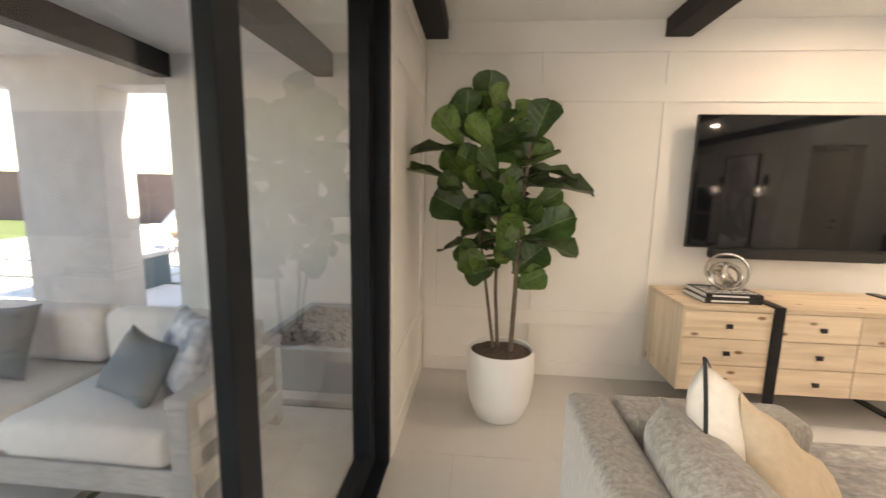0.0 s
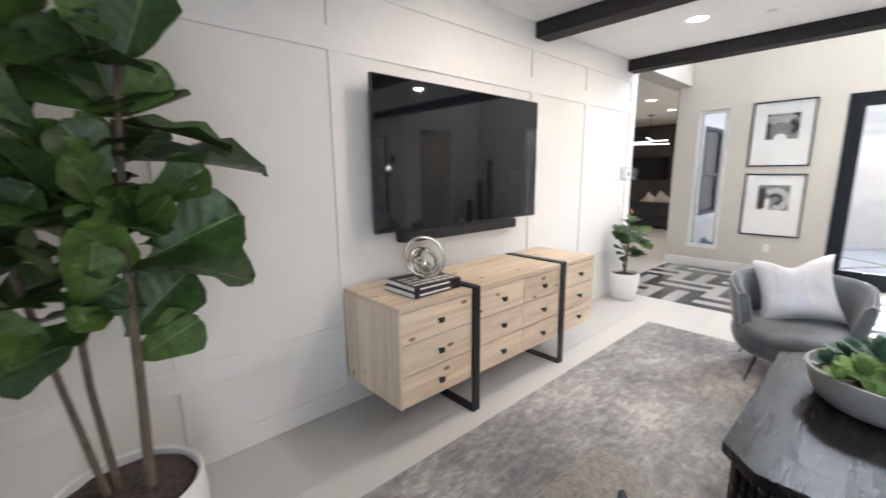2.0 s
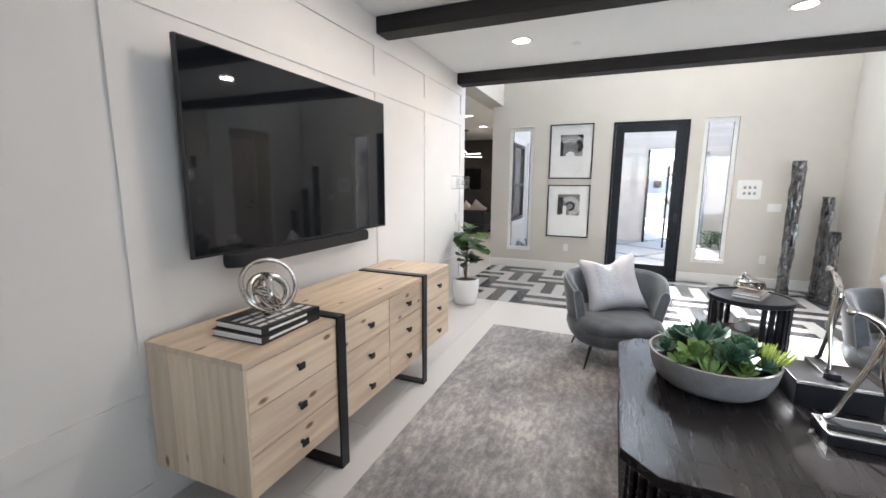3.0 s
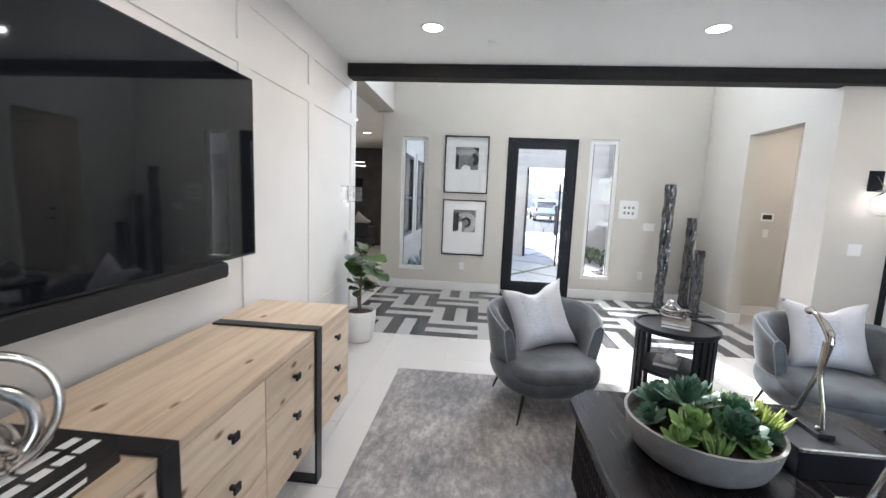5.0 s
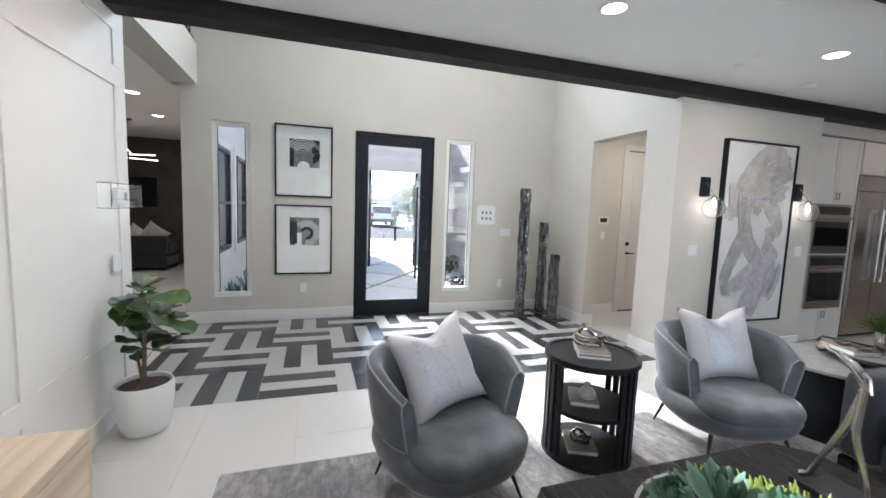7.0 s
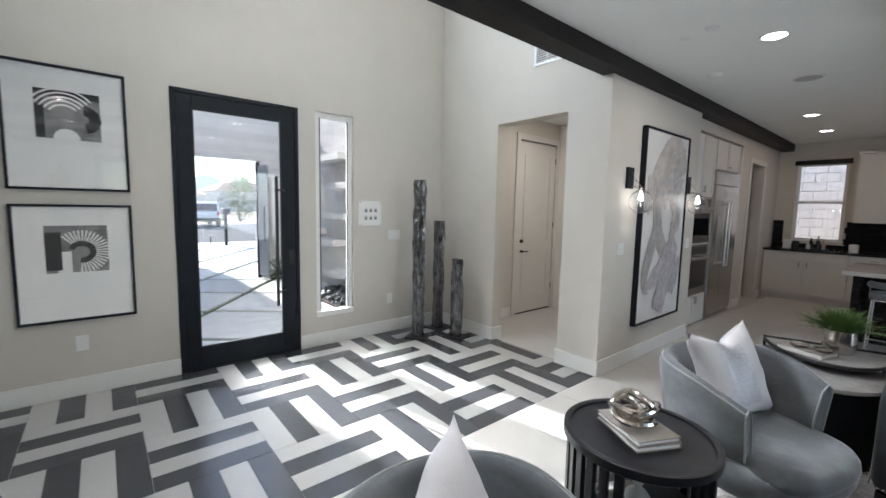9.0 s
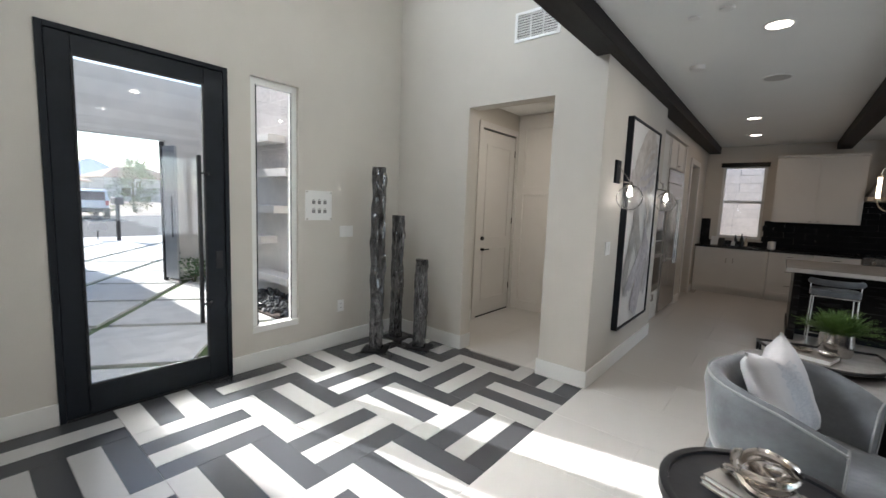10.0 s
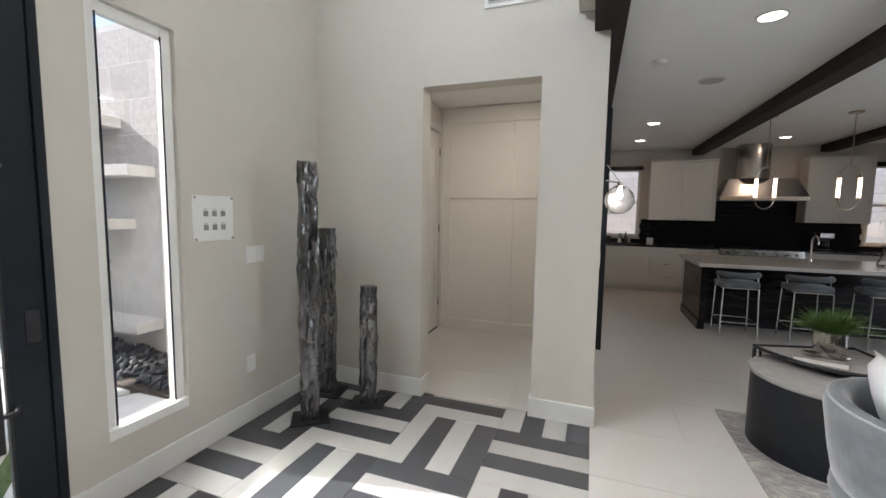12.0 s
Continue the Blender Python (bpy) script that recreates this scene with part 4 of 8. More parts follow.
ribbon_knot("knot_ornament", pose(4.20, 0.43, 0.6865), 1.45, "tangled silver knot ornament on two books")
ribbon_knot("knot_ornament", pose(4.17, 0.47, 0.074), 1.0, "tangled silver knot ornament on the low shelf")
bird = lathe([(0, 0), (0.05, 0.005), (0.055, 0.03), (0.035, 0.06), (0.012, 0.075), (0.02, 0.095), (0, 0.11)], 16)
solid("ceramic_finial", bird, M_POT, "small white ceramic ornament on a book", "ornament", smooth=True, at=pose(4.18, 0.46, 0.3675))


# tub chairs
def tub_chair(x, y, turn_, label):
    c = thing("tub_chair", x, y, 0.011, turn_, label, "armchair", "tub chairs")
    c.scale = (1.05, 1.05, 1.0)
    n = 36
    bm = bmesh.new()
    rings, top_edge, low_edge = [], [], []
    for k in range(n + 1):
        u = -1.0 + 2.0 * k / n
        q, side = abs(u), (1 if u > 0 else -1)
        if q < 0.62:
            a = radians(90 * q / 0.62)
            cx, cy, nx, ny = 0.37 * math.cos(a), 0.405 * math.sin(a) * side, math.cos(a), math.sin(a) * side
        else:
            f = (q - 0.62) / 0.38
            cx, cy, nx, ny = -0.205 * f, (0.405 - 0.04 * f * f) * side, -0.2 * f, side
        top = 0.735 - 0.10 * max(0.0, (q - 0.45) / 0.55) ** 1.5
        th = 0.088 - 0.02 * q
        lean_in = 0.085

        def ring_vert(r, z):
            r += lean_in * max(0.0, (0.62 - z) / 0.45)
            return bm.verts.new((cx - r * nx, cy - r * ny, z))
        rings.append([ring_vert(r, z) for r, z in ((0.02, 0.365), (0.0, 0.385), (0.0, 0.47), (0.0, top - 0.06), (0.008, top - 0.018), (0.028, top - 0.002), (th * 0.5, top + 0.004),
                                                   (th - 0.022, top - 0.004), (th, top - 0.03), (th + 0.006, 0.47), (th, 0.40), (th - 0.02, 0.365))])
        top_edge.append(Vector((cx - 0.012 * nx, cy - 0.012 * ny, top - 0.012)))
        low = lean_in * (0.62 - 0.372) / 0.45 + 0.006
        low_edge.append(Vector((cx - low * nx, cy - low * ny, 0.372)))
    for a, b in zip(rings, rings[1:]):
        for j in range(len(a)):
            bm.faces.new((a[j], a[(j + 1) % len(a)], b[(j + 1) % len(a)], b[j]))
    ends = [[v.co.copy() for v in r_] for r_ in (rings[0], rings[-1])]
    bm.faces.new(rings[0])
    bm.faces.new(rings[-1][::-1])
    back = part("backrest", bm, M_VELVET, c, "", True, None, 60)
    part("piping", tube(top_edge, 0.0055, 8), M_PIPING, back, "pale welt piping", True)
    part("piping", tube(low_edge, 0.005, 8), M_PIPING, back, "", True)
    for e_ in ends:
        part("piping", tube([p + Vector((-0.002, 0, 0)) for p in e_[1:11]], 0.0045, 8), M_PIPING, back, "", True)
    base = bmesh.new()
    loops = []
    for s, z in ((0.70, 0.185), (0.86, 0.195), (0.95, 0.235), (1.0, 0.29), (0.99, 0.335), (0.94, 0.372), (0.80, 0.385)):
        loop = []
        for k in range(44):
            a = 2 * math.pi * k / 44
            ca, sa = math.cos(a), math.sin(a)
            r = 1.0 / (abs(ca) ** 2.5 + abs(sa) ** 2.5) ** 0.4
            loop.append(base.verts.new((r * ca * 0.372 * s - 0.048, r * sa * 0.362 * s, z)))
        loops.append(loop)
    for a, b in zip(loops, loops[1:]):
        for k in range(44):
            base.faces.new((a[k], a[(k + 1) % 44], b[(k + 1) % 44], b[k]))
    base.faces.new(loops[0][::-1])
    base.faces.new(loops[-1])
    part("base", base, M_VELVET, c, "", True, None, 70)
    outline = []
    for k in range(40):
        a = 2 * math.pi * k / 40
        ca, sa = math.cos(a), math.sin(a)
        r = 0.33 / (abs(ca) ** 3 + abs(sa) ** 3) ** (1 / 3)
        outline.append((r * ca * 1.05 - 0.075, r * sa * 1.0))
    seat = bmesh.new()
    prof = ((0.80, 0.30), (0.96, 0.305), (0.99, 0.32), (1.0, 0.345), (0.99, 0.37), (0.95, 0.394), (0.86, 0.408), (0.5, 0.412), (0.0, 0.41))
    rs = []
    for s, z in prof:
        rs.append([seat.verts.new(((px + 0.085) * s - 0.085, py * s, z)) for px, py in outline] if s else [seat.verts.new((-0.085, 0, z))])
    for a, b in zip(rs, rs[1:]):
        for k in range(40):
            j = (k + 1) % 40
            seat.faces.new((a[k], a[j], b[j], b[k]) if len(b) > 1 else (a[k], a[j], b[0]))
    seat.faces.new(rs[0][::-1])
    part("seat", seat, M_VELVET, c, "", True, None, 80)
    for sx, sy in ((-0.30, 0.25), (-0.30, -0.25), (0.22, 0.24), (0.22, -0.24)):
        part("leg", tube([(sx * 0.85, sy * 0.85, 0.21), (sx * 1.06, sy * 1.1, 0.0)], [0.014, 0.006], 10), M_STEEL_BLACK, c, "thin tapered dark metal leg", True)
    return c


tub_chair(4.13, 1.42, 16, "grey velvet tub chair on thin dark legs beside the drum table")
tub_chair(4.09, -0.53, -15, "grey velvet tub chair on thin dark legs beside the tray table")


def pillow(name, at, w, t, mat, label, foil=False, group="throw pillows", piping=None, pinch=0.12, chop=0.0):
    def dent(co):
        """The top edge knocked in at its middle."""
        up = max(0.0, -co.y / (w / 2))
        f_ = math.exp(-(co.x / (0.17 * w)) ** 2) * up * up
        return Vector((0, chop * f_, (-0.35 if co.z > 0 else 0.2) * chop * f_))

    p = thing(name, 0, 0, 0, 0, label, "pillow", group)
    p.matrix_basis = at
    bm = cushion(w, w, t, 0.42, 14, pinch)
    for v in bm.verts:
        v.co += Vector((0, 0, 0.014 * noise.noise(v.co * 9.0))) + dent(v.co)
    part("cushion", bm, mat, p, "", True, None, 75)
    if piping:
        n = 10
        e = []
        for (ax, ay), (bx, by) in zip(((-1, -1), (1, -1), (1, 1), (-1, 1)), ((1, -1), (1, 1), (-1, 1), (-1, -1))):
            for k in range(n):
                u = k / n
                a, b = ax + (bx - ax) * u, ay + (by - ay) * u
                e.append(Vector((a * w / 2 * (1 - 0.12 * (1 - b * b)) * 1.004, b * w / 2 * (1 - 0.12 * (1 - a * a)) * 1.004, 0)))
        part("piping", tube(e, 0.006, 8, None, True), piping, p, "dark contrast piping", True)
    if foil:
        fm = bmesh.new()
        n = 16
        g = {}
        for i in range(n + 1):
            for j in range(n + 1):
                a, b = -0.22 + 0.80 * i / n, -0.80 + 1.5 * j / n
                a2 = a + 0.05 * math.sin(j * 2.7) * (i == n or i == 0)
                h = ((1 - abs(a2) ** 3) * (1 - abs(b) ** 3)) ** 0.42
                x_, y_ = a2 * w / 2 * (1 - pinch * (1 - b * b)), b * w / 2 * (1 - pinch * (1 - a2 * a2))
                z_ = t / 2 * h
                g[i, j] = fm.verts.new((x_, y_, z_ + 0.014 * noise.noise(Vector((x_, y_, z_)) * 9.0) + 0.0035))
        for v in fm.verts:
            v.co += dent(v.co)
        for i in range(n):
            for j in range(n):
                fm.faces.new((g[i, j], g[i + 1, j], g[i + 1, j + 1], g[i, j + 1]))
        part("foil_print", fm, M_FOIL, p, "worn silver foil band", True)
    return p


pillow("pillow", Matrix.Translation((4.20, 1.44, 0.645)) @ pose(0, 0, 0, 0, 0, 16) @ pose(0, 0, 0, 0, -66, 0) @ pose(0, 0, 0, 0, 0, 100), 0.52, 0.18, M_SILK, "ivory pillow with a silver foil band on a tub chair", True, pinch=0.17, chop=0.075)
pillow("pillow", Matrix.Translation((4.17, -0.59, 0.645)) @ pose(0, 0, 0, 0, 0, -15) @ pose(0, 0, 0, 0, -68, 0) @ pose(0, 0, 0, 0, 0, 92), 0.52, 0.18, M_SILK, "ivory pillow with a silver foil band on a tub chair", True, pinch=0.17, chop=0.075)

# grey sofa with its back to the patio door
sf = thing("sofa", 0.43, -0.85, 0.0, 0, "grey chenille sofa with loose back cushions", "sofa")
part("back_frame", box(0.0, 0.17, 0, 2.38, 0.10, 0.79, 0.035), M_TWEED, sf, "", True, None, 50)
part("arm", box(0.171, 0.80, 2.20, 2.38, 0.10, 0.79, 0.035), M_TWEED, sf, "", True, None, 50)
part("arm", box(0.171, 0.80, 0.0, 0.18, 0.10, 0.79, 0.035), M_TWEED, sf, "", True, None, 50)
part("base_frame", box(0.171, 0.79, 0.181, 2.199, 0.10, 0.28, 0.02), M_TWEED, sf)
for k in range(2):
    part("seat_cushion", box(0.20, 0.81, 0.19 + k * 1.005, 1.185 + k * 1.005, 0.285, 0.46, 0.05), M_TWEED, sf, "", True, None, 60)
for k in range(2):
    part("back_cushion", move(cushion(0.96, 0.46, 0.24, 0.28, 12), pose(0.30, 0.68 + k * 1.0, 0.665, 90, 0, 90) @ pose(0, 0, 0, -12, 0, 0)), M_TWEED, sf, "", True, None, 80)
for a, b in ((0.06, 0.08), (0.06, 2.30), (0.73, 0.08), (0.73, 2.30)):
    part("leg", lathe([(0, 0), (0.02, 0), (0.028, 0.10), (0, 0.10)], 12, None, a, b), M_TABLE, sf)
pillow("throw_pillow", Matrix.Translation((0.87, 1.19, 0.71)) @ pose(0, 0, 0, 0, 0, 138) @ pose(0, 0, 0, 0, -72, 0) @ pose(0, 0, 0, 0, 0, 45), 0.50, 0.20, M_LINEN, "cream pillow with dark piping on the grey sofa", False, "sofa pillows", M_PLASTIC)
pillow("throw_pillow", Matrix.Translation((0.97, 1.08, 0.68)) @ pose(0, 0, 0, 0, 0, 135) @ pose(0, 0, 0, 0, -62, 0) @ pose(0, 0, 0, 0, 0, 45), 0.48, 0.16, M_TAN, "tan linen pillow leaning on a cream pillow", False, "sofa pillows")

# dark sofa opposite the television
ds = thing("sofa", 1.30, -1.80, 0.0, 0, "dark navy velvet sofa with silver nailhead trim", "sofa")
part("back_frame", box(0.0, 2.32, 0.0, 0.2, 0.14, 0.80, 0.06), M_NAVY, ds, "", True, None, 50)
for x in (0.0, 2.12):
    part("arm", box(x, x + 0.2, 0.201, 0.93, 0.14, 0.66, 0.06), M_NAVY, ds, "", True, None, 50)
part("base_frame", box(0.201, 2.119, 0.201, 0.90, 0.14, 0.30, 0.02), M_NAVY, ds)
for k in range(2):
    part("seat_cushion", box(0.21 + k * 0.955, 1.155 + k * 0.955, 0.23, 0.92, 0.305, 0.47, 0.05), M_NAVY, ds, "", True, None, 60)
for a, b in ((0.06, 0.06), (2.26, 0.06), (0.06, 0.87), (2.26, 0.87)):
    part("leg", box(a - 0.035, a + 0.035, b - 0.035, b + 0.035, 0.012, 0.14, 0.004), M_TABLE, ds)
nails = bmesh.new()
for k in range(110):
    bmesh.ops.create_icosphere(nails, subdivisions=1, radius=0.006, matrix=Matrix.Translation((0.02 + k * 0.0208, 0.932 if (k < 9 or k > 101) else 0.902, 0.175)))
for k in range(42):
    bmesh.ops.create_icosphere(nails, subdivisions=1, radius=0.006, matrix=Matrix.Translation((2.322, 0.02 + k * 0.0215, 0.175)))
nl = part("nailheads", nails, M_CHROME, ds, "row of silver nailheads")
nl["kind"] = "stuff"

# round black pedestal with a pale top, and a metal tray table over it
pt = thing("pedestal_table", 4.00, -1.60, 0.011, 0, "round black pedestal table with a pale top", "side table")
part("pedestal", lathe([(0, 0), (0.41, 0), (0.41, 0.47), (0, 0.47)], 56), M_DRUM, pt, "", True, angle=35)
part("tabletop", lathe([(0, 0.471), (0.42, 0.471), (0.426, 0.48), (0.42, 0.495), (0, 0.495)], 56), M_CONCRETE, pt, "", True, angle=35)
ty = thing("tray_table", 3.98, -2.04, 0.011, 16, "half-round black metal side table with a rimmed stone tray", "side table")


def half_round(a, b, n=20):
    """A flat side along x and a bowed front towards +y."""
    return [(a * math.cos(math.pi * k / n), b * math.sin(math.pi * k / n)) for k in range(n + 1)]


for x in (-0.335, 0.335):
    leg = part("leg", box(x - 0.008, x + 0.008, -0.008, 0.012, 0.0, 0.54, 0.001), M_STEEL_BLACK, ty)
    part("leg_bar", box(x - 0.006, x + 0.006, 0.055, 0.07, 0.013, 0.54, 0.001), M_STEEL_BLACK, leg)
    part("foot_bar", box(x - 0.006, x + 0.006, -0.008, 0.07, 0.0, 0.012, 0.001), M_STEEL_BLACK, leg)
part("base_bar", box(-0.327, 0.327, -0.006, 0.010, 0.001, 0.013, 0.001), M_STEEL_BLACK, ty)
part("tray", prism(half_round(0.34, 0.54), 0.541, 0.552), M_CONCRETE, ty, "grey stone tray top")
part("tray_rim", tube([(x, y, 0.556) for x, y in half_round(0.343, 0.543)], 0.011, 8, None, True), M_STEEL_BLACK, ty, "", True)
book("book", 0.27, 0.20, 0.035, M_GREYBOOK, "grey-green cloth book lying on the tray table", pose(3.86, -1.78, 0.5635, 0, 0, -18), False, "book", "books on the tray table")
fern = thing("potted_fern", 3.88, -1.93, 0.5632, 0, "small green fern in a silver pot on the tray table", "plant")
part("pot", lathe([(0, 0), (0.082, 0), (0.09, 0.02), (0.094, 0.10), (0.09, 0.165), (0.084, 0.165), (0.086, 0.14), (0, 0.14)], 32), M_CHROME, fern, "round hammered silver pot", True)
fl = bmesh.new()
rng = random.Random(21)
for k in range(230):
    a, e = rng.uniform(0, 6.28), rng.uniform(0.28, 1.5)
    b0 = Vector((0.06 * math.cos(a) * rng.random(), 0.06 * math.sin(a) * rng.random(), 0.14))
    ln = rng.uniform(0.13, 0.26)
    d = Vector((math.cos(a) * math.cos(e), math.sin(a) * math.cos(e), math.sin(e)))
    s = d.cross(Vector((0, 0, 1))).normalized()
    for q in range(11):
        u = 0.25 + 0.75 * q / 10
        c = b0 + d * (ln * u) + Vector((0, 0, -1.1 * (ln * u) ** 2))
        for sg in (-1, 1):
            tip = c + s * sg * 0.034 * (1.2 - u * 0.8) + d * 0.014 + Vector((0, 0, rng.uniform(-0.006, 0.004)))
            fl.faces.new([fl.verts.new(p) for p in (c, c + d * 0.012 + s * sg * 0.010, tip)])
lv_ = part("fronds", fl, material("fern_green", (0.07, 0.13, 0.022), 0.6, spot=0.3, scale=30), fern)
lv_["kind"] = "stuff"
for k, (a, b) in enumerate(((4.06, -1.72), (3.93, -1.70))):
    solid("silver_dish", lathe([(0, 0), (0.03, 0.0), (0.05, 0.012), (0.055, 0.02), (0.048, 0.018), (0, 0.008)], 20), M_CHROME, "small silver dish on the tray table", "dish", "silver dishes", smooth=True, at=pose(a, b, 0.599))

# ---- potted fig plants ----
def leaf_mesh(name, length, width, mat, curl, seed):
    rng = random.Random(seed)
    bm = bmesh.new()
    cols = (-1, -0.62, -0.28, -0.025, 0.025, 0.28, 0.62, 1)
    prof = ((0.0, 0.02), (0.06, 0.14), (0.18, 0.44), (0.34, 0.60), (0.5, 0.74), (0.66, 0.95), (0.80, 1.0), (0.92, 0.74), (0.985, 0.34), (1.0, 0.12))
    rows = []
    for r, (u, w) in enumerate(prof):
        row = []
        for c in cols:
            x = c * w * width / 2
            z = 0.16 * width * abs(c) ** 1.4 * w - curl * length * u * u + 0.045 * width * abs(c) * math.sin(r * 2.1 + seed + (2 if c > 0 else 0))
            if abs(c) < 0.03:
                z -= 0.006 * width
            notch = 0.04 * length * (1 - abs(c)) if u == 1.0 else 0
            row.append(bm.verts.new((x, u * length - notch, z + rng.uniform(-0.002, 0.002))))
        rows.append(row)
    vein = []
    for a, b in zip(rows, rows[1:]):
        for k in range(len(cols) - 1):
            f_ = bm.faces.new((a[k], a[k + 1], b[k + 1], b[k]))
            if k == 3:
                vein.append(f_)
    for f_ in vein:
        f_.material_index = 1
    for f_ in bm.faces:
        f_.smooth = True
    me = bpy.data.meshes.new(name)
    bm.to_mesh(me)
    bm.free()
    me.materials.append(mat)
    me.materials.append(M_VEIN)
    return me


LEAVES = [leaf_mesh("leaf", 1.0, w, m, c, s) for s, (w, m, c) in enumerate(((0.80, M_LEAF, 0.10), (0.74, M_LEAF, 0.22), (0.86, M_LEAF_DARK, 0.16), (0.70, M_LEAF_DARK, 0.05), (0.78, M_LEAF, -0.05), (0.72, M_LEAF, 0.3)))]


def hang_leaf(plant, base, tip, normal, mesh):
    base, tip = Vector(base), Vector(tip)
    d = (tip - base)
    ln = d.length
    y = d.normalized()
    z = Vector(normal)
    z = (z - y * z.dot(y)).normalized()
    x = y.cross(z)
    m = Matrix(((x.x, y.x, z.x, base.x), (x.y, y.y, z.y, base.y), (x.z, y.z, z.z, base.z), (0, 0, 0, 1)))
    ob = new("leaf", mesh)
    ob.parent = plant
    ob.matrix_basis = m @ Matrix.Diagonal((ln, ln, ln, 1))


def pot(plant, profile, soil_r, soil_z):
    part("pot", lathe(profile, 48), M_POT, plant, "white ceramic pot", True, angle=50)
    s = lathe([(soil_r, soil_z), (soil_r * 0.5, soil_z + 0.02), (0, soil_z + 0.026)], 28)
    for v in s.verts:
        v.co.z += 0.012 * noise.noise(v.co * 40)
    part("soil", s, M_SOIL, plant, "brown bark mulch", True)


fig = thing("fiddle_leaf_fig", 0.25, 2.68, 0, 0, "tall fiddle-leaf fig in a white ceramic pot", "plant")
pot(fig, [(0, 0), (0.14, 0), (0.162, 0.012), (0.205, 0.12), (0.228, 0.26), (0.234, 0.38), (0.226, 0.475), (0.217, 0.49), (0.207, 0.483), (0.21, 0.445), (0, 0.445)], 0.21, 0.455)
STEMS = (((-0.05, 0.02, 0.45), (-0.10, 0.0, 0.80), (-0.17, 0.03, 1.25), (-0.20, 0.05, 1.75), (-0.18, 0.06, 2.04)),
         ((-0.02, 0.03, 0.45), (-0.05, 0.04, 0.85), (-0.06, 0.04, 1.3), (-0.02, 0.05, 1.7)),
         ((0.06, -0.03, 0.45), (0.075, -0.04, 0.9), (0.08, -0.02, 1.3), (0.10, 0.0, 1.75), (0.12, 0.0, 2.0)))
def lean(x, z):
    """The crown stands a little towards the middle of the room."""
    return x + 0.045 * min(1.0, max(0.0, (z - 1.2) / 1.0))


for s, r in zip(STEMS, (0.012, 0.013, 0.017)):
    part("stem", tube([(lean(p[0], p[2]), p[1], p[2]) for p in s], [r * (1 - 0.12 * k) for k in range(len(s))], 8), M_STEM, fig, "", True)
FIG = ((-0.20, 2.02, -0.17, 2.27), (-0.22, 1.96, -0.40, 2.10), (-0.16, 1.92, -0.30, 2.14), (0.10, 1.72, 0.02, 2.0), (0.12, 1.86, 0.18, 2.11), (-0.20, 1.83, -0.22, 2.12), (0.14, 1.72, -0.16, 1.91), (-0.32, 1.80, -0.66, 1.82),
       (-0.22, 1.58, -0.46, 1.80), (0.08, 1.70, 0.42, 1.67), (0.04, 1.58, 0.50, 1.61), (0.16, 1.45, 0.32, 1.56), (0.06, 1.52, -0.03, 1.68), (0.06, 1.42, -0.20, 1.52),
       (-0.36, 1.62, -0.70, 1.66), (-0.20, 1.36, -0.50, 1.52), (-0.12, 1.30, -0.30, 1.44), (0.12, 1.24, -0.04, 1.40), (0.14, 1.26, 0.38, 1.42), (0.16, 1.24, 0.46, 1.18),
       (-0.27, 1.24, -0.20, 1.00), (-0.08, 1.12, 0.06, 1.20), (0.06, 0.99, 0.26, 1.20), (0.08, 0.90, 0.28, 1.02), (-0.06, 1.03, -0.26, 1.0))
rng = random.Random(5)
for k, (x0, z0, x1, z1) in enumerate(FIG):
    x0, x1 = lean(x0, z0), lean(x1, z1)
    dx, dz = x1 - x0, z1 - z0
    flat = abs(dx) > 0.25 and abs(dz) < 0.12 * abs(dx) + 0.05
    yb = rng.uniform(-0.03, 0.08)
    yt = yb - rng.uniform(0.02, 0.14)
    nrm = (rng.uniform(-0.2, 0.2), -0.25, 1.0) if flat else (rng.uniform(-0.35, 0.35), -1.0, rng.uniform(0.1, 0.7))
    hang_leaf(fig, (x0, yb, z0), (x1, yt, z1), nrm, LEAVES[(k * 2) % 6 if k % 3 else 2])
for k in range(58):
    z0 = rng.uniform(1.05, 1.98)
    a = rng.uniform(-1.1, math.pi + 1.1)
    ln = rng.uniform(0.17, 0.27)
    e = rng.uniform(-0.3, 0.7)
    b = Vector((lean(rng.uniform(-0.24, 0.15), z0), rng.uniform(-0.06, 0.06), z0))
    d = Vector((math.cos(a) * math.cos(e), math.sin(a) * math.cos(e), math.sin(e)))
    hang_leaf(fig, b, b + d * ln, (-d.x * 0.7 + rng.uniform(-0.5, 0.5), -d.y * 0.7 - 0.3, 0.9), LEAVES[2 + k % 3])

for k in range(26):
    z0 = rng.uniform(1.05, 2.0)
    b = Vector((lean(rng.uniform(-0.26, 0.16), z0), rng.uniform(-0.02, 0.08), z0))
    t_ = b + Vector((rng.uniform(-0.14, 0.14), rng.uniform(-0.16, -0.02), rng.uniform(-0.08, 0.2)))
    hang_leaf(fig, b, t_, (rng.uniform(-0.5, 0.5), -1.0, rng.uniform(0.2, 0.8)), LEAVES[k % 6])

for k in range(20):
    z0 = rng.uniform(1.45, 2.02)
    b = Vector((lean(rng.uniform(-0.34, -0.06), z0), rng.uniform(-0.08, 0.06), z0))
    t_ = b + Vector((rng.uniform(-0.2, 0.06), rng.uniform(-0.12, 0.0), rng.uniform(0.04, 0.2)))
    hang_leaf(fig, b, t_, (rng.uniform(-0.3, 0.6), -1.0, rng.uniform(0.2, 0.6)), LEAVES[(2, 0, 3, 4)[k % 4]])

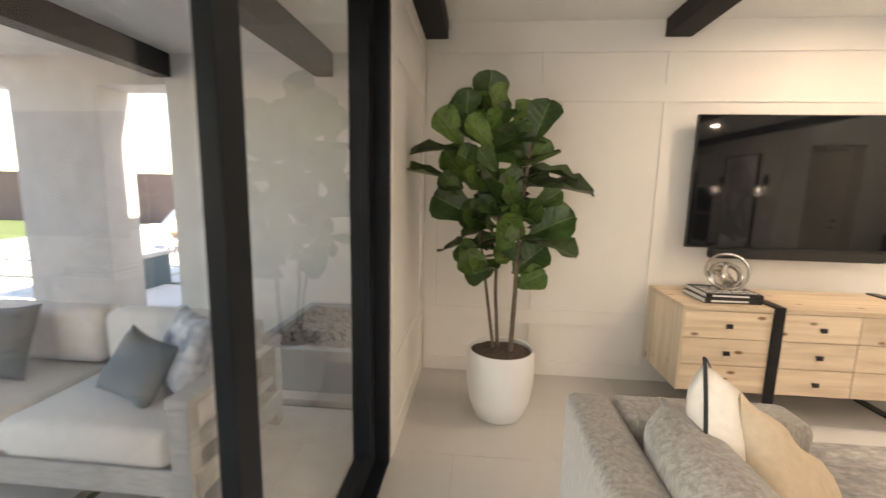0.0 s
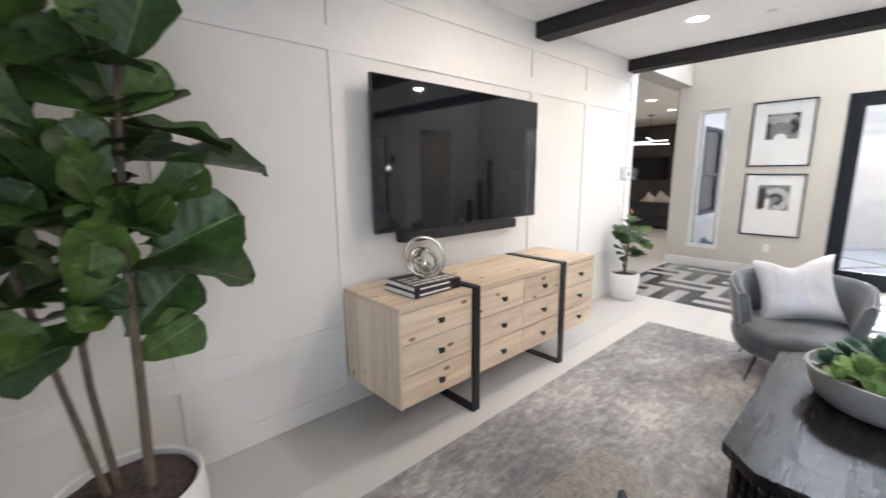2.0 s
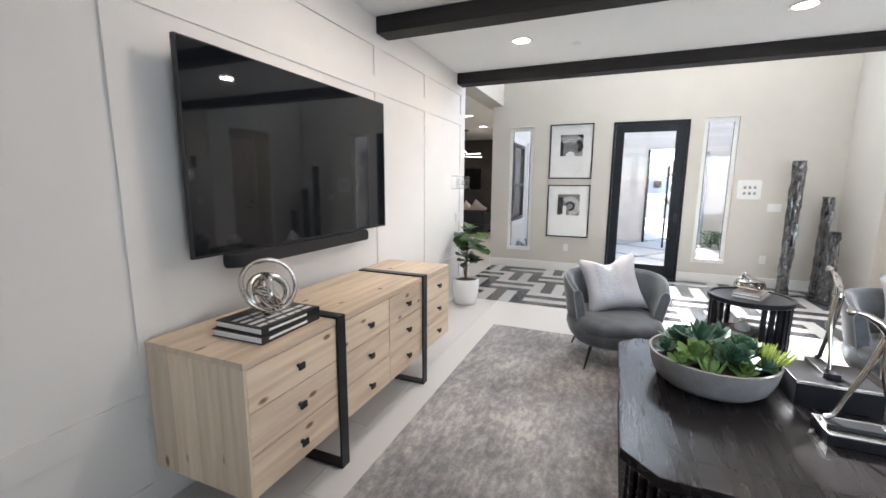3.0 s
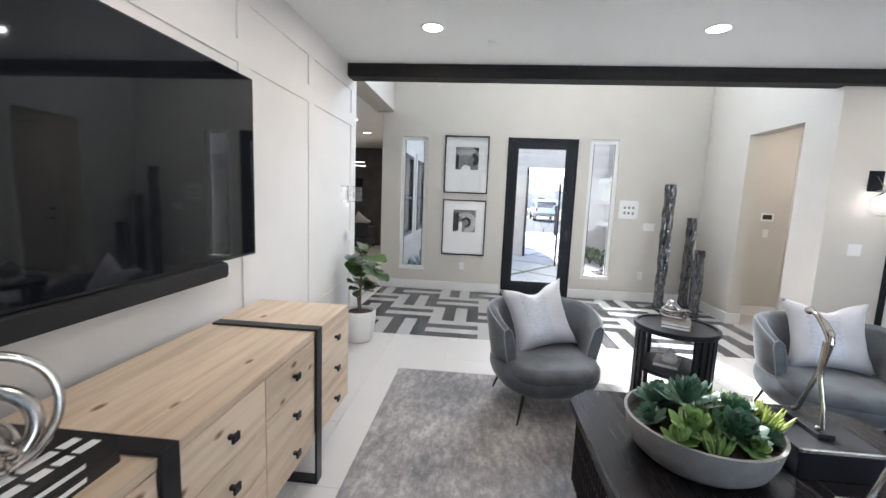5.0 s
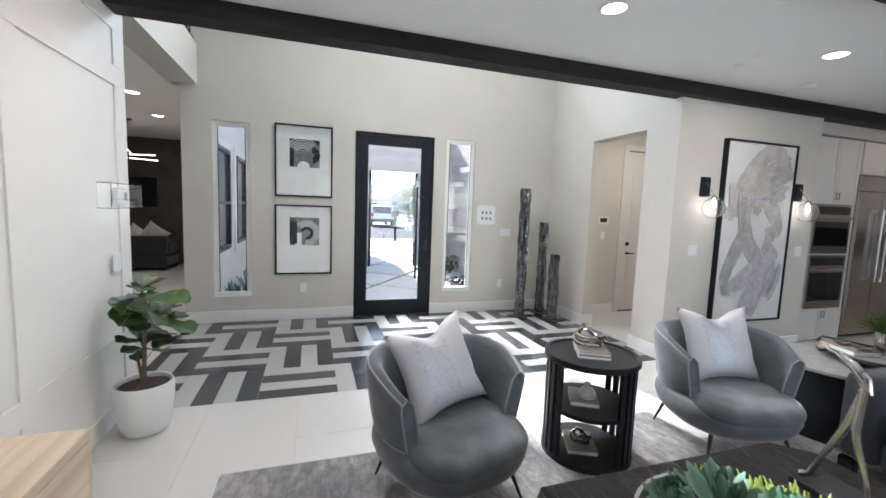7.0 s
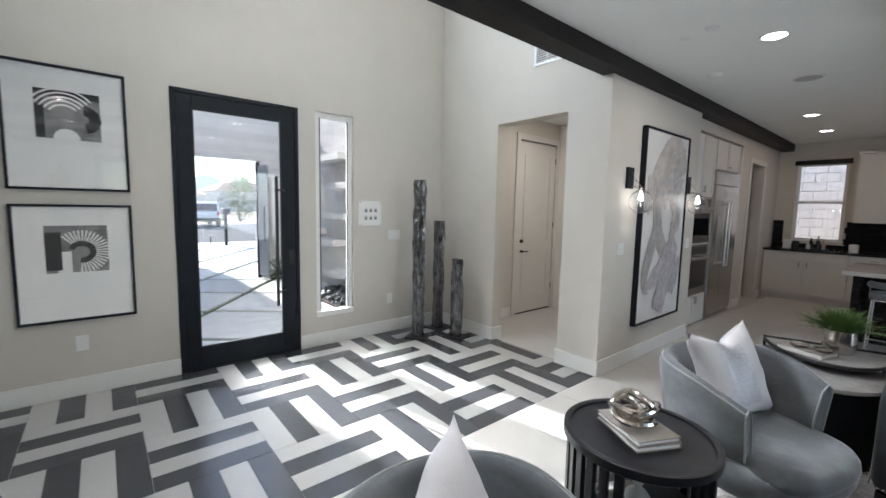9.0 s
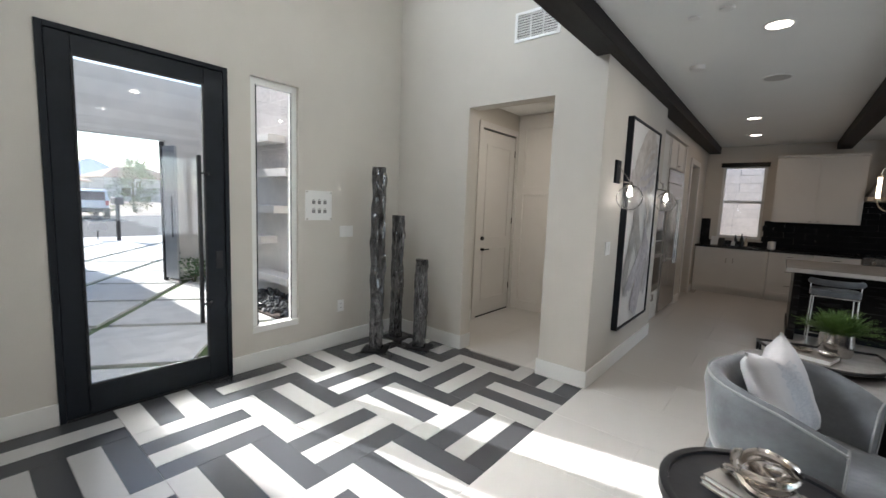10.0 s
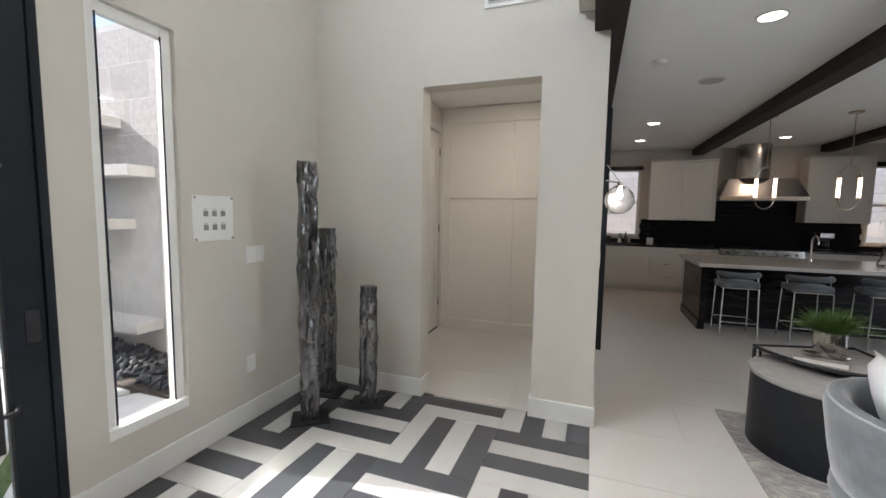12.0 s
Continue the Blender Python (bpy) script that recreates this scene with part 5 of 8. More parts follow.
fig2 = thing("rubber_fig", 5.14, 3.13, 0, 0, "small broad-leaved fig in a white ceramic pot", "plant")
pot(fig2, [(0, 0), (0.11, 0), (0.128, 0.01), (0.150, 0.10), (0.166, 0.22), (0.168, 0.31), (0.160, 0.33), (0.150, 0.325), (0.15, 0.29), (0, 0.29)], 0.15, 0.295)
for s in (((0.0, 0, 0.29), (0.0, 0.0, 0.45), (-0.03, -0.02, 0.65), (-0.05, -0.03, 0.92)), ((0.01, 0.0, 0.29), (0.03, 0.0, 0.5), (0.05, 0.0, 0.84)), ((0.0, 0.0, 0.30), (-0.06, 0.0, 0.44), (-0.08, 0, 0.5))):
    part("stem", tube(s, [0.012, 0.010, 0.008, 0.006][:len(s)], 8), M_STEM, fig2, "", True)
rng = random.Random(9)
for k in range(40):
    z0 = rng.uniform(0.50, 1.0)
    a = rng.uniform(0, 6.283)
    ln = rng.uniform(0.17, 0.25)
    e = rng.uniform(-0.6, 0.3) + 1.3 * max(0.0, z0 - 0.72)
    d = Vector((math.cos(a) * math.cos(e), math.sin(a) * math.cos(e) * (0.4 if math.sin(a) > 0 else 1), math.sin(e)))
    out = rng.uniform(0.02, 0.11) * (1.1 - abs(z0 - 0.68) * 2)
    b = Vector((d.x * out, d.y * out - 0.01, z0))
    part("leaf_stalk", tube([(0, 0, z0 - 0.05), b], [0.003, 0.0022], 5), M_STEM, fig2, "", True)
    hang_leaf(fig2, b, b + d * ln, (-d.x * 0.45 + rng.uniform(-0.3, 0.3), -d.y * 0.45 - 0.25, 0.85), LEAVES[(2, 3, 2, 3, 0)[k % 5]])

# ---- framed prints ----
def framed_print(z0, z1, label):
    y0, y1 = 1.846, 2.538
    p = thing("framed_print", XF, 0, 0, 0, label, "picture", "framed prints")
    t, d = 0.018, 0.035
    for a in ((y0, y0 + t, z0, z1), (y1 - t, y1, z0, z1), (y0 + t, y1 - t, z0, z0 + t), (y0 + t, y1 - t, z1 - t, z1)):
        part("frame_bar", box(-d, -0.001, *a, 0.0015), M_BLACK, p)
    part("mat_board", box(-0.012, -0.001, y0 + t, y1 - t, z0 + t, z1 - t), M_PAPER, p, "wide white mat")
    g = part("glazing", box(-0.030, -0.027, y0 + t, y1 - t, z0 + t, z1 - t), M_PICTURE_GLASS, p)
    g.visible_shadow = False
    return p


def arc_band(bm, cy, cz, r0, r1, a0, a1, x0, x1, n=18):
    """A flat curved band facing -x, drawn with +y to the viewer's left."""
    pts = []
    for k in range(n + 1):
        a = radians(a0 + (a1 - a0) * k / n)
        pts.append([[bm.verts.new((x, cy - r * math.cos(a), cz + r * math.sin(a))) for x in (x0, x1)] for r in (r0, r1)])
    for p, q in zip(pts, pts[1:]):
        bm.faces.new((p[0][0], q[0][0], q[1][0], p[1][0]))
        bm.faces.new((p[0][1], p[1][1], q[1][1], q[0][1]))
        bm.faces.new((p[0][0], p[0][1], q[0][1], q[0][0]))
        bm.faces.new((p[1][0], q[1][0], q[1][1], p[1][1]))
    return bm


pr = framed_print(1.592, 2.484, "black-framed abstract print with arches, above another print")
ya, yb, za, zb = 2.005, 2.365, 1.965, 2.31
part("print_ground", box(-0.0135, -0.012, ya, yb, za, zb), M_INK_GREY, pr)
part("print_block", box(-0.0145, -0.0135, yb - 0.05, yb, za, zb), M_INK, pr)
part("print_block", box(-0.0145, -0.0135, ya, yb - 0.05, zb - 0.05, zb), M_INK, pr)
for k in range(5):
    part("print_stripe", arc_band(bmesh.new(), 2.21, 2.12 + 0.0, 0.085 + k * 0.028, 0.096 + k * 0.028, 40, 150, -0.0155, -0.0145), M_PAPER, pr)
part("print_arch", arc_band(bmesh.new(), 2.10, 2.12, 0.03, 0.10, -80, 90, -0.0160, -0.0146), M_INK, pr)
part("print_disc", arc_band(bmesh.new(), 2.20, 1.965, 0.0, 0.075, 0, 180, -0.0162, -0.0135), M_PAPER, pr)
pr2 = framed_print(0.600, 1.488, "black-framed abstract print with a sunburst, below another print")
ya, yb, za, zb = 2.005, 2.365, 0.975, 1.33
part("print_ground", box(-0.0135, -0.012, ya, yb, za, zb), M_INK_GREY, pr2)
for k in range(26):
    a = -95 + k * 9
    part("print_ray", arc_band(bmesh.new(), 2.16, 1.13, 0.085, 0.165, a, a + 4.2, -0.0150, -0.0135, 2), M_PAPER, pr2)
part("print_arch", arc_band(bmesh.new(), 2.16, 1.13, 0.045, 0.082, -100, 160, -0.0155, -0.0135), M_INK, pr2)
part("print_block", box(-0.0158, -0.0145, yb - 0.09, yb, za + 0.02, zb - 0.05), M_INK, pr2)
part("print_block", box(-0.0150, -0.0135, 2.22, 2.30, za, za + 0.16), M_PAPER, pr2)

# ---- abstract painting ----
pa = thing("abstract_painting", XA, -2.535, 0.375, 0, "tall framed abstract painting in white, taupe and silver", "painting")
PW, PH = 0.515, 1.97
for a in ((-PW - 0.02, -PW, 0, PH), (PW, PW + 0.02, 0, PH), (-PW, PW, 0, 0.02), (-PW, PW, PH - 0.02, PH)):
    part("frame_bar", box(-0.055, -0.001, *a, 0.002), M_BLACK, pa)
M_CANVAS = material("painted_canvas", (0.70, 0.69, 0.68), 0.7, spot=0.05, scale=4, bump=0.5, bump_scale=60)
part("canvas", box(-0.04, -0.001, -PW, PW, 0.02, PH - 0.02), M_CANVAS, pa)
M_STROKES = [material("taupe_paint", (0.42, 0.385, 0.36), 0.6, scale=9, colour2=(0.60, 0.57, 0.55), bump=0.8, bump_scale=30),
             material("silver_paint", (0.42, 0.41, 0.41), 0.4, 0.4, scale=11, colour2=(0.62, 0.61, 0.61), bump=0.9, bump_scale=26),
             material("violet_grey_paint", (0.36, 0.34, 0.37), 0.6, scale=14, colour2=(0.56, 0.54, 0.57), bump=0.8, bump_scale=30)]


def stroke(pts, w, mat, x, seed):
    """A broad ragged brush stroke through (across, up) points; across runs to the viewer's right."""
    rng = random.Random(seed)
    bm = bmesh.new()
    fine = []
    for (a, b), (c, d) in zip(pts, pts[1:]):
        for k in range(6):
            fine.append((a + (c - a) * k / 6, b + (d - b) * k / 6))
    fine.append(pts[-1])
    for _ in range(3):
        fine = [fine[0]] + [((p[0] + 2 * q[0] + r[0]) / 4, (p[1] + 2 * q[1] + r[1]) / 4) for p, q, r in zip(fine, fine[1:], fine[2:])] + [fine[-1]]
    prev = None
    for k, (a, b) in enumerate(fine):
        c, d = fine[min(k + 1, len(fine) - 1)]
        e, f_ = fine[max(k - 1, 0)]
        t = Vector((c - e, d - f_)).normalized()
        nx, nz = -t.y, t.x
        h = w * (0.5 + 0.12 * rng.uniform(-1, 1)) * min(1, 0.45 + 0.25 * k, 0.45 + 0.25 * (len(fine) - 1 - k))
        row = []
        for s in (-1, 1):
            u, v = a + s * h * nx, b + s * h * nz
            u, v = max(-PW + 0.005, min(PW - 0.005, u)), max(0.025, min(PH - 0.025, v))
            row += [bm.verts.new((x, -u, v)), bm.verts.new((x - 0.002, -u, v))]
        if prev:
            bm.faces.new((prev[1], row[1], row[3], prev[3]))
            bm.faces.new((prev[0], prev[1], row[1], row[0]))
            bm.faces.new((prev[2], row[2], row[3], prev[3]))
        prev = row
    part("brush_stroke", bm, mat, pa)


LAYER = [-0.0402]


def sweep(pts, w, mats, n, seed, spread=1.0):
    """A broad sweep of a dry brush: several ragged strands side by side, each a little higher than the last."""
    rng = random.Random(seed)
    for k in range(n):
        off = (k + 0.5) / n - 0.5
        strand = []
        for i, (a, b) in enumerate(pts):
            c, d = pts[min(i + 1, len(pts) - 1)]
            e, f_ = pts[max(i - 1, 0)]
            t = Vector((c - e, d - f_)).normalized()
            o = off * w * spread + rng.uniform(-0.02, 0.02)
            strand.append((a - t.y * o + rng.uniform(-0.012, 0.012), b + t.x * o + rng.uniform(-0.012, 0.012)))
        if rng.random() < 0.5:
            a, b = strand[0], strand[1]
            strand[0] = (a[0] + (b[0] - a[0]) * 0.3, a[1] + (b[1] - a[1]) * 0.3)
        stroke(strand, w / n * rng.uniform(1.2, 1.9), rng.choice(mats), LAYER[0], seed * 31 + k)
        LAYER[0] -= 0.0003


TAUPE, SILVER, VIOLET = M_STROKES
sweep(((0.44, 1.86), (0.16, 1.84), (-0.08, 1.66), (-0.26, 1.36), (-0.30, 1.16)), 0.30, (TAUPE, TAUPE, SILVER), 6, 1)
sweep(((0.48, 1.72), (0.22, 1.62), (0.02, 1.46), (-0.10, 1.22)), 0.22, (TAUPE, SILVER), 5, 2)
sweep(((0.44, 1.52), (0.24, 1.44), (0.05, 1.36), (-0.14, 1.34)), 0.20, (TAUPE, TAUPE, VIOLET), 5, 3)
sweep(((0.10, 1.40), (0.26, 1.22), (0.32, 1.04), (0.18, 0.96)), 0.16, (TAUPE, SILVER), 4, 4)
sweep(((-0.22, 1.42), (-0.20, 1.12), (-0.10, 0.88), (0.06, 0.70), (0.20, 0.62)), 0.19, (SILVER, SILVER, TAUPE), 5, 5)
sweep(((-0.16, 1.06), (-0.26, 0.80), (-0.40, 0.54), (-0.38, 0.36), (-0.26, 0.34)), 0.12, (VIOLET, SILVER), 3, 6)
sweep(((-0.32, 0.34), (-0.14, 0.48), (0.02, 0.62), (0.14, 0.74)), 0.13, (VIOLET, TAUPE), 3, 7)
sweep(((0.14, 0.92), (0.24, 0.80), (0.34, 0.68)), 0.14, (VIOLET,), 3, 8)
sweep(((0.26, 0.72), (0.16, 0.50), (0.04, 0.32), (-0.04, 0.10)), 0.24, (VIOLET, SILVER, VIOLET), 5, 9)
sweep(((0.36, 0.66), (0.34, 0.46), (0.26, 0.26)), 0.20, (VIOLET, SILVER), 4, 10)
sweep(((-0.42, 1.50), (-0.38, 1.30), (-0.44, 1.12)), 0.09, (TAUPE,), 2, 11)


# ---- wall sconces ----
def sconce(y, label):
    s = thing("wall_sconce", XA, y, 1.835, 0, label, "wall lamp", "sconces")
    part("back_plate", box(-0.022, -0.001, -0.062, 0.062, -0.098, 0.098, 0.004), M_BLACK, s)
    part("arm", tube([(-0.02, 0, -0.075), (-0.07, 0, -0.085), (-0.125, 0, -0.095)], 0.006, 8), M_CHROME, s, "", True)
    part("stay", tube([(-0.02, 0, 0.05), (-0.125, 0, -0.09)], 0.003, 6), M_CHROME, s)
    part("socket", lathe([(0, -0.135), (0.02, -0.135), (0.045, -0.122), (0.02, -0.108), (0.016, -0.09), (0, -0.088)], 20), M_CHROME, s, "", True, pose(-0.125, 0, 0))
    g = bmesh.new()
    bmesh.ops.create_uvsphere(g, u_segments=28, v_segments=16, radius=0.106)
    inner = bmesh.ops.create_uvsphere(g, u_segments=28, v_segments=16, radius=0.103)
    bmesh.ops.reverse_faces(g, faces=list({f_ for v in inner["verts"] for f_ in v.link_faces}))
    me = bpy.data.meshes.new("globe")
    for f_ in g.faces:
        f_.smooth = True
    g.to_mesh(me)
    g.free()
    me.materials.append(M_SEEDED)
    ob = new("globe", me)
    ob.parent = s
    ob.matrix_basis = pose(-0.125, 0, -0.222)
    ob.visible_shadow = False
    ob["label"] = "clear seeded glass globe"
    part("bulb", lathe([(0, -0.215), (0.018, -0.205), (0.022, -0.19), (0.016, -0.165), (0.01, -0.14), (0, -0.138)], 16), M_BULB, s, "glowing bulb", True, pose(-0.125, 0, 0))


sconce(-1.79, "black and chrome sconce with a clear globe beside the painting")
sconce(-3.20, "black and chrome sconce with a clear globe beside the painting")


# ---- plates, signs and vents ----
def plate(name, x, y, z, face, w, h, label, category, detail="switch", mat=None):
    """A small wall plate; face is the way it looks: '-x', '-y' or '+y'."""
    turn_ = {"-x": -90, "-y": 0, "+y": 180}[face]
    p = thing(name, x, y, z, turn_, label, category)
    part("cover", box(-w / 2, w / 2, -0.007, -0.0005, -h / 2, h / 2, 0.002), mat or M_WPLASTIC, p)
    if detail == "switch":
        n = max(1, round(w / 0.07))
        for k in range(n):
            cx = (k - (n - 1) / 2) * 0.045
            part("rocker", box(cx - 0.016, cx + 0.016, -0.0095, -0.007, -0.033, 0.033, 0.001), M_WPLASTIC, p)
    elif detail == "outlet":
        for z_ in (-0.02, 0.02):
            part("socket_face", box(-0.016, 0.016, -0.009, -0.007, z_ - 0.014, z_ + 0.014, 0.001), M_WPLASTIC, p)
            part("slot", box(-0.007, -0.005, -0.0092, -0.009, z_ - 0.004, z_ + 0.006), M_PLASTIC, p)
            part("slot", box(0.005, 0.007, -0.0092, -0.009, z_ - 0.004, z_ + 0.006), M_PLASTIC, p)
    return p


plate("light_switch", XF, -0.67, 1.185, "-x", 0.165, 0.115, "white triple light switch on the entry wall", "switch")
plate("wall_outlet", XF, -0.61, 0.415, "-x", 0.075, 0.12, "white power outlet low on the entry wall", "outlet", "outlet")
plate("wall_outlet", XF, 2.195, 0.415, "-x", 0.075, 0.12, "white power outlet below the framed prints", "outlet", "outlet")
plate("light_switch", XA, -1.71, 1.17, "-x", 0.12, 0.115, "white double light switch beside the painting", "switch")
plate("light_switch", XA, -3.32, 1.16, "-x", 0.12, 0.115, "white double light switch near the ovens", "switch")
plate("light_switch", 5.37, YT - 0.013, 1.07, "-y", 0.12, 0.115, "white light switch on the panelled wall", "switch")
plate("wall_outlet", 1.62, YT, 0.24, "-y", 0.075, 0.12, "white power outlet under the dresser", "outlet", "outlet")
plate("wall_outlet", 6.55, -3.40, 0.3, "+y", 0.075, 0.12, "white power outlet in the hall", "outlet", "outlet")
th = plate("alarm_keypad", 7.30, -2.11, 1.42, "-x", 0.17, 0.11, "white alarm keypad with a dark screen in the hall", "keypad", "none")
part("display", box(-0.062, 0.062, -0.0085, -0.007, -0.03, 0.035), M_PLASTIC, th)
plate("light_switch", 7.30, -2.11, 1.19, "-x", 0.075, 0.115, "white light switch below the alarm keypad", "switch")
sg = plate("wall_sign", XF, -0.345, 1.44, "-x", 0.29, 0.28, "white acrylic panel with six small grey symbols", "sign", "none", M_PAPER)
for i in range(3):
    for j in range(2):
        part("symbol", box(-0.075 + i * 0.062, -0.041 + i * 0.062, -0.0078, -0.007, -0.072 + j * 0.085, -0.038 + j * 0.085), M_INK_GREY, sg, "plain grey square")
        part("caption_bar", box(-0.072 + i * 0.062, -0.046 + i * 0.062, -0.0078, -0.007, -0.030 + j * 0.085, -0.026 + j * 0.085), M_INK_GREY, sg)
for a, b in ((-0.132, -0.127), (0.132, -0.127), (-0.132, 0.127), (0.132, 0.127)):
    part("standoff", tube([(a, -0.014, b), (a, -0.006, b)], 0.007, 10), M_CHROME, sg)
ac = thing("thermostat_cover", 5.38, YT - 0.015, 1.515, 0, "clear acrylic cover over a white thermostat", "thermostat")
M_ACRYLIC = glass_material("clear_acrylic", (0.97, 0.98, 0.98), 0.04, 1.3)
for q in ((-0.235, 0.235, -0.075, -0.071, -0.08, 0.08), (-0.235, -0.231, -0.071, 0, -0.08, 0.08), (0.231, 0.235, -0.071, 0, -0.08, 0.08), (-0.231, 0.231, -0.071, 0, 0.076, 0.08), (-0.231, 0.231, -0.071, 0, -0.08, -0.076)):
    part("acrylic_side", box(*q), M_ACRYLIC, ac).visible_shadow = False
tm_ = part("thermostat", box(-0.03, 0.13, -0.03, -0.0005, -0.05, 0.05, 0.005), M_WPLASTIC, ac)
part("display", box(0.06, 0.105, -0.032, -0.03, -0.03, 0.025), M_INK_GREY, tm_)
vt = thing("wall_vent", 6.035, YH, 3.075, 180, "white louvred air vent high on the foyer wall", "vent")
for a in ((-0.215, -0.19, -0.125, 0.125), (0.19, 0.215, -0.125, 0.125), (-0.19, 0.19, -0.125, -0.10), (-0.19, 0.19, 0.10, 0.125), (-0.065, -0.055, -0.10, 0.10), (0.055, 0.065, -0.10, 0.10)):
    part("frame", box(a[0], a[1], -0.012, -0.0005, a[2], a[3], 0.001), M_WPLASTIC, vt)
# black sheet on the wall gives the shade of an open duct
part("duct_shade", box(-0.19, 0.19, -0.003, -0.0006, -0.10, 0.10), M_INK, vt)
for k in range(9):
    part("slat", move(box(-0.19, 0.19, -0.0008, 0.0008, -0.008, 0.008), pose(0, -0.007, -0.088 + k * 0.022, 40)), M_WPLASTIC, vt)


# ---- ceiling fittings ----
LAMP_WHITE, LAMP_WARM = (1.0, 0.86, 0.72), (1.0, 0.68, 0.46)


def downlight(x, y, watts, z=ZC, colour=LAMP_WHITE):
    d = thing("recessed_light", x, y, z, 0, "round recessed ceiling light, switched on", "ceiling light", "recessed lights")
    part("trim_ring", lathe([(0.078, 0), (0.098, 0), (0.098, -0.004), (0.088, -0.010), (0.076, -0.006)], 36), M_WPLASTIC, d, "", True, angle=50)
    part("lens", lathe([(0, -0.004), (0.077, -0.004), (0.077, -0.001), (0, -0.001)], 36), M_LIGHT, d, "glowing lens")
    if watts:
        lamp("downlight_lamp", x, y, z - 0.016, watts, 0.13, colour)


for x, y in ((4.44, 2.37), (4.44, 0.26), (4.40, -1.83), (4.68, -5.18), (4.72, -6.65), (2.50, -6.90), (2.55, 2.37), (2.55, 0.26)):
    downlight(x, y, LIVING_W if y > -3 else 1.1, ZC, LAMP_WARM if y < -3 else LAMP_WHITE)
for x, y in ((8.46, 4.28), (10.05, 4.48)):
    downlight(x, y, 5.0, 2.84)
# unseen fitting, added to light the hall behind the passage
downlight(6.35, -2.35, 4.4, 2.80)
for x, y, r in ((4.71, 1.90, 0.035), (4.85, -1.40, 0.035), (4.66, -1.36, 0.04)):
    s = thing("sprinkler_head", x, y, ZC, 0, "small round white sprinkler cap on the ceiling", "sprinkler", "sprinklers")
    part("cap", lathe([(0, -0.012), (r, -0.01), (r + 0.006, 0), (0, 0)], 24), M_WPLASTIC, s, "", True, angle=40)
s = thing("smoke_alarm", 4.98, -2.50, ZC, 0, "round white smoke alarm on the ceiling", "smoke alarm")
part("body", lathe([(0, -0.035), (0.05, -0.033), (0.062, -0.02), (0.065, 0), (0, 0)], 28), M_WPLASTIC, s, "", True, angle=40)
s = thing("ceiling_speaker", 4.42, -3.22, ZC, 0, "round flush ceiling speaker with a grey grille", "speaker")
part("grille", lathe([(0, -0.006), (0.105, -0.006), (0.105, -0.001), (0, -0.001)], 36), material("speaker_mesh", (0.5, 0.5, 0.49), 0.8, bump=0.8, bump_scale=500), s)
part("rim", lathe([(0.105, 0), (0.12, 0), (0.118, -0.007), (0.105, -0.008)], 36), M_WPLASTIC, s, "", True)


# ---- bark columns in the foyer ----
def bark_column(x, y, h, r, seed, turn_, label):
    c = thing("bark_column", x, y, 0.0, turn_, label, "sculpture", "bark columns")
    bm = bmesh.new()
    n, m = 40, max(20, int(h / 0.011))
    rings = []
    for k in range(m + 1):
        z = 0.012 + (h - 0.012) * k / m
        ring = []
        for j in range(n):
            a = 2 * math.pi * j / n
            v = Vector((math.cos(a) * 1.6 + seed, math.sin(a) * 1.6, z * 2.2))
            rough = Vector((math.cos(a) * 4.6 + seed, math.sin(a) * 4.6, z * 7.0))
            rr = r * (0.97 + 0.26 * noise.noise(v) + 0.24 * noise.noise(v * 2.6 + Vector((0, 0, seed))) + 0.22 * abs(noise.noise(rough)) - 0.30 * max(0.0, noise.noise(rough * 1.7 + Vector((3, 0, 0))) - 0.12) + 0.10 * noise.noise(rough * 3.1))
            sq = 1.0 / max(abs(math.cos(a)), abs(math.sin(a))) ** 0.6
            ring.append(bm.verts.new((rr * sq * math.cos(a), rr * sq * 0.8 * math.sin(a), z)))
        rings.append(ring)
    for a, b in zip(rings, rings[1:]):
        for j in range(n):
            bm.faces.new((a[j], a[(j + 1) % n], b[(j + 1) % n], b[j]))
    bm.faces.new(rings[-1])
    bm.faces.new(rings[0][::-1])
    part("shaft", bm, M_HAMMER, c, "", True, None, 50)
    part("foot_plate", prism([(-0.13, -0.11), (0.13, -0.11), (0.13, 0.11), (-0.13, 0.11)], 0.0, 0.012, None, 0.002), M_STEEL_BLACK, c, "dark steel foot plate")


bark_column(7.31, -0.77, 1.83, 0.062, 1.3, 35, "tall silvered bark column standing in the foyer corner")
bark_column(7.45, -1.18, 1.36, 0.058, 4.1, 10, "medium silvered bark column standing in the foyer corner")
bark_column(7.05, -1.14, 0.93, 0.060, 7.7, 20, "short silvered bark column standing in the foyer corner")

# loft guard rail
lr = thing("loft_railing", 5.63, 3.42, 3.30, 0, "dark metal guard rail along the loft edge", "railing")
part("shoe_rail", box(0.0, 2.05, -0.03, 0.03, 0.0, 0.05, 0.003), M_BLACK, lr)
part("top_rail", box(0.0, 2.05, -0.025, 0.025, 1.0, 1.04, 0.003), M_BLACK, lr)
bal = finish(box(-0.007, 0.007, -0.007, 0.007, 0.05, 1.0), "baluster", M_BLACK)
for k in range(18):
    b_ = new("baluster", bal)
    b_.parent = lr
    b_.location = (0.06 + k * 0.114, 0, 0)

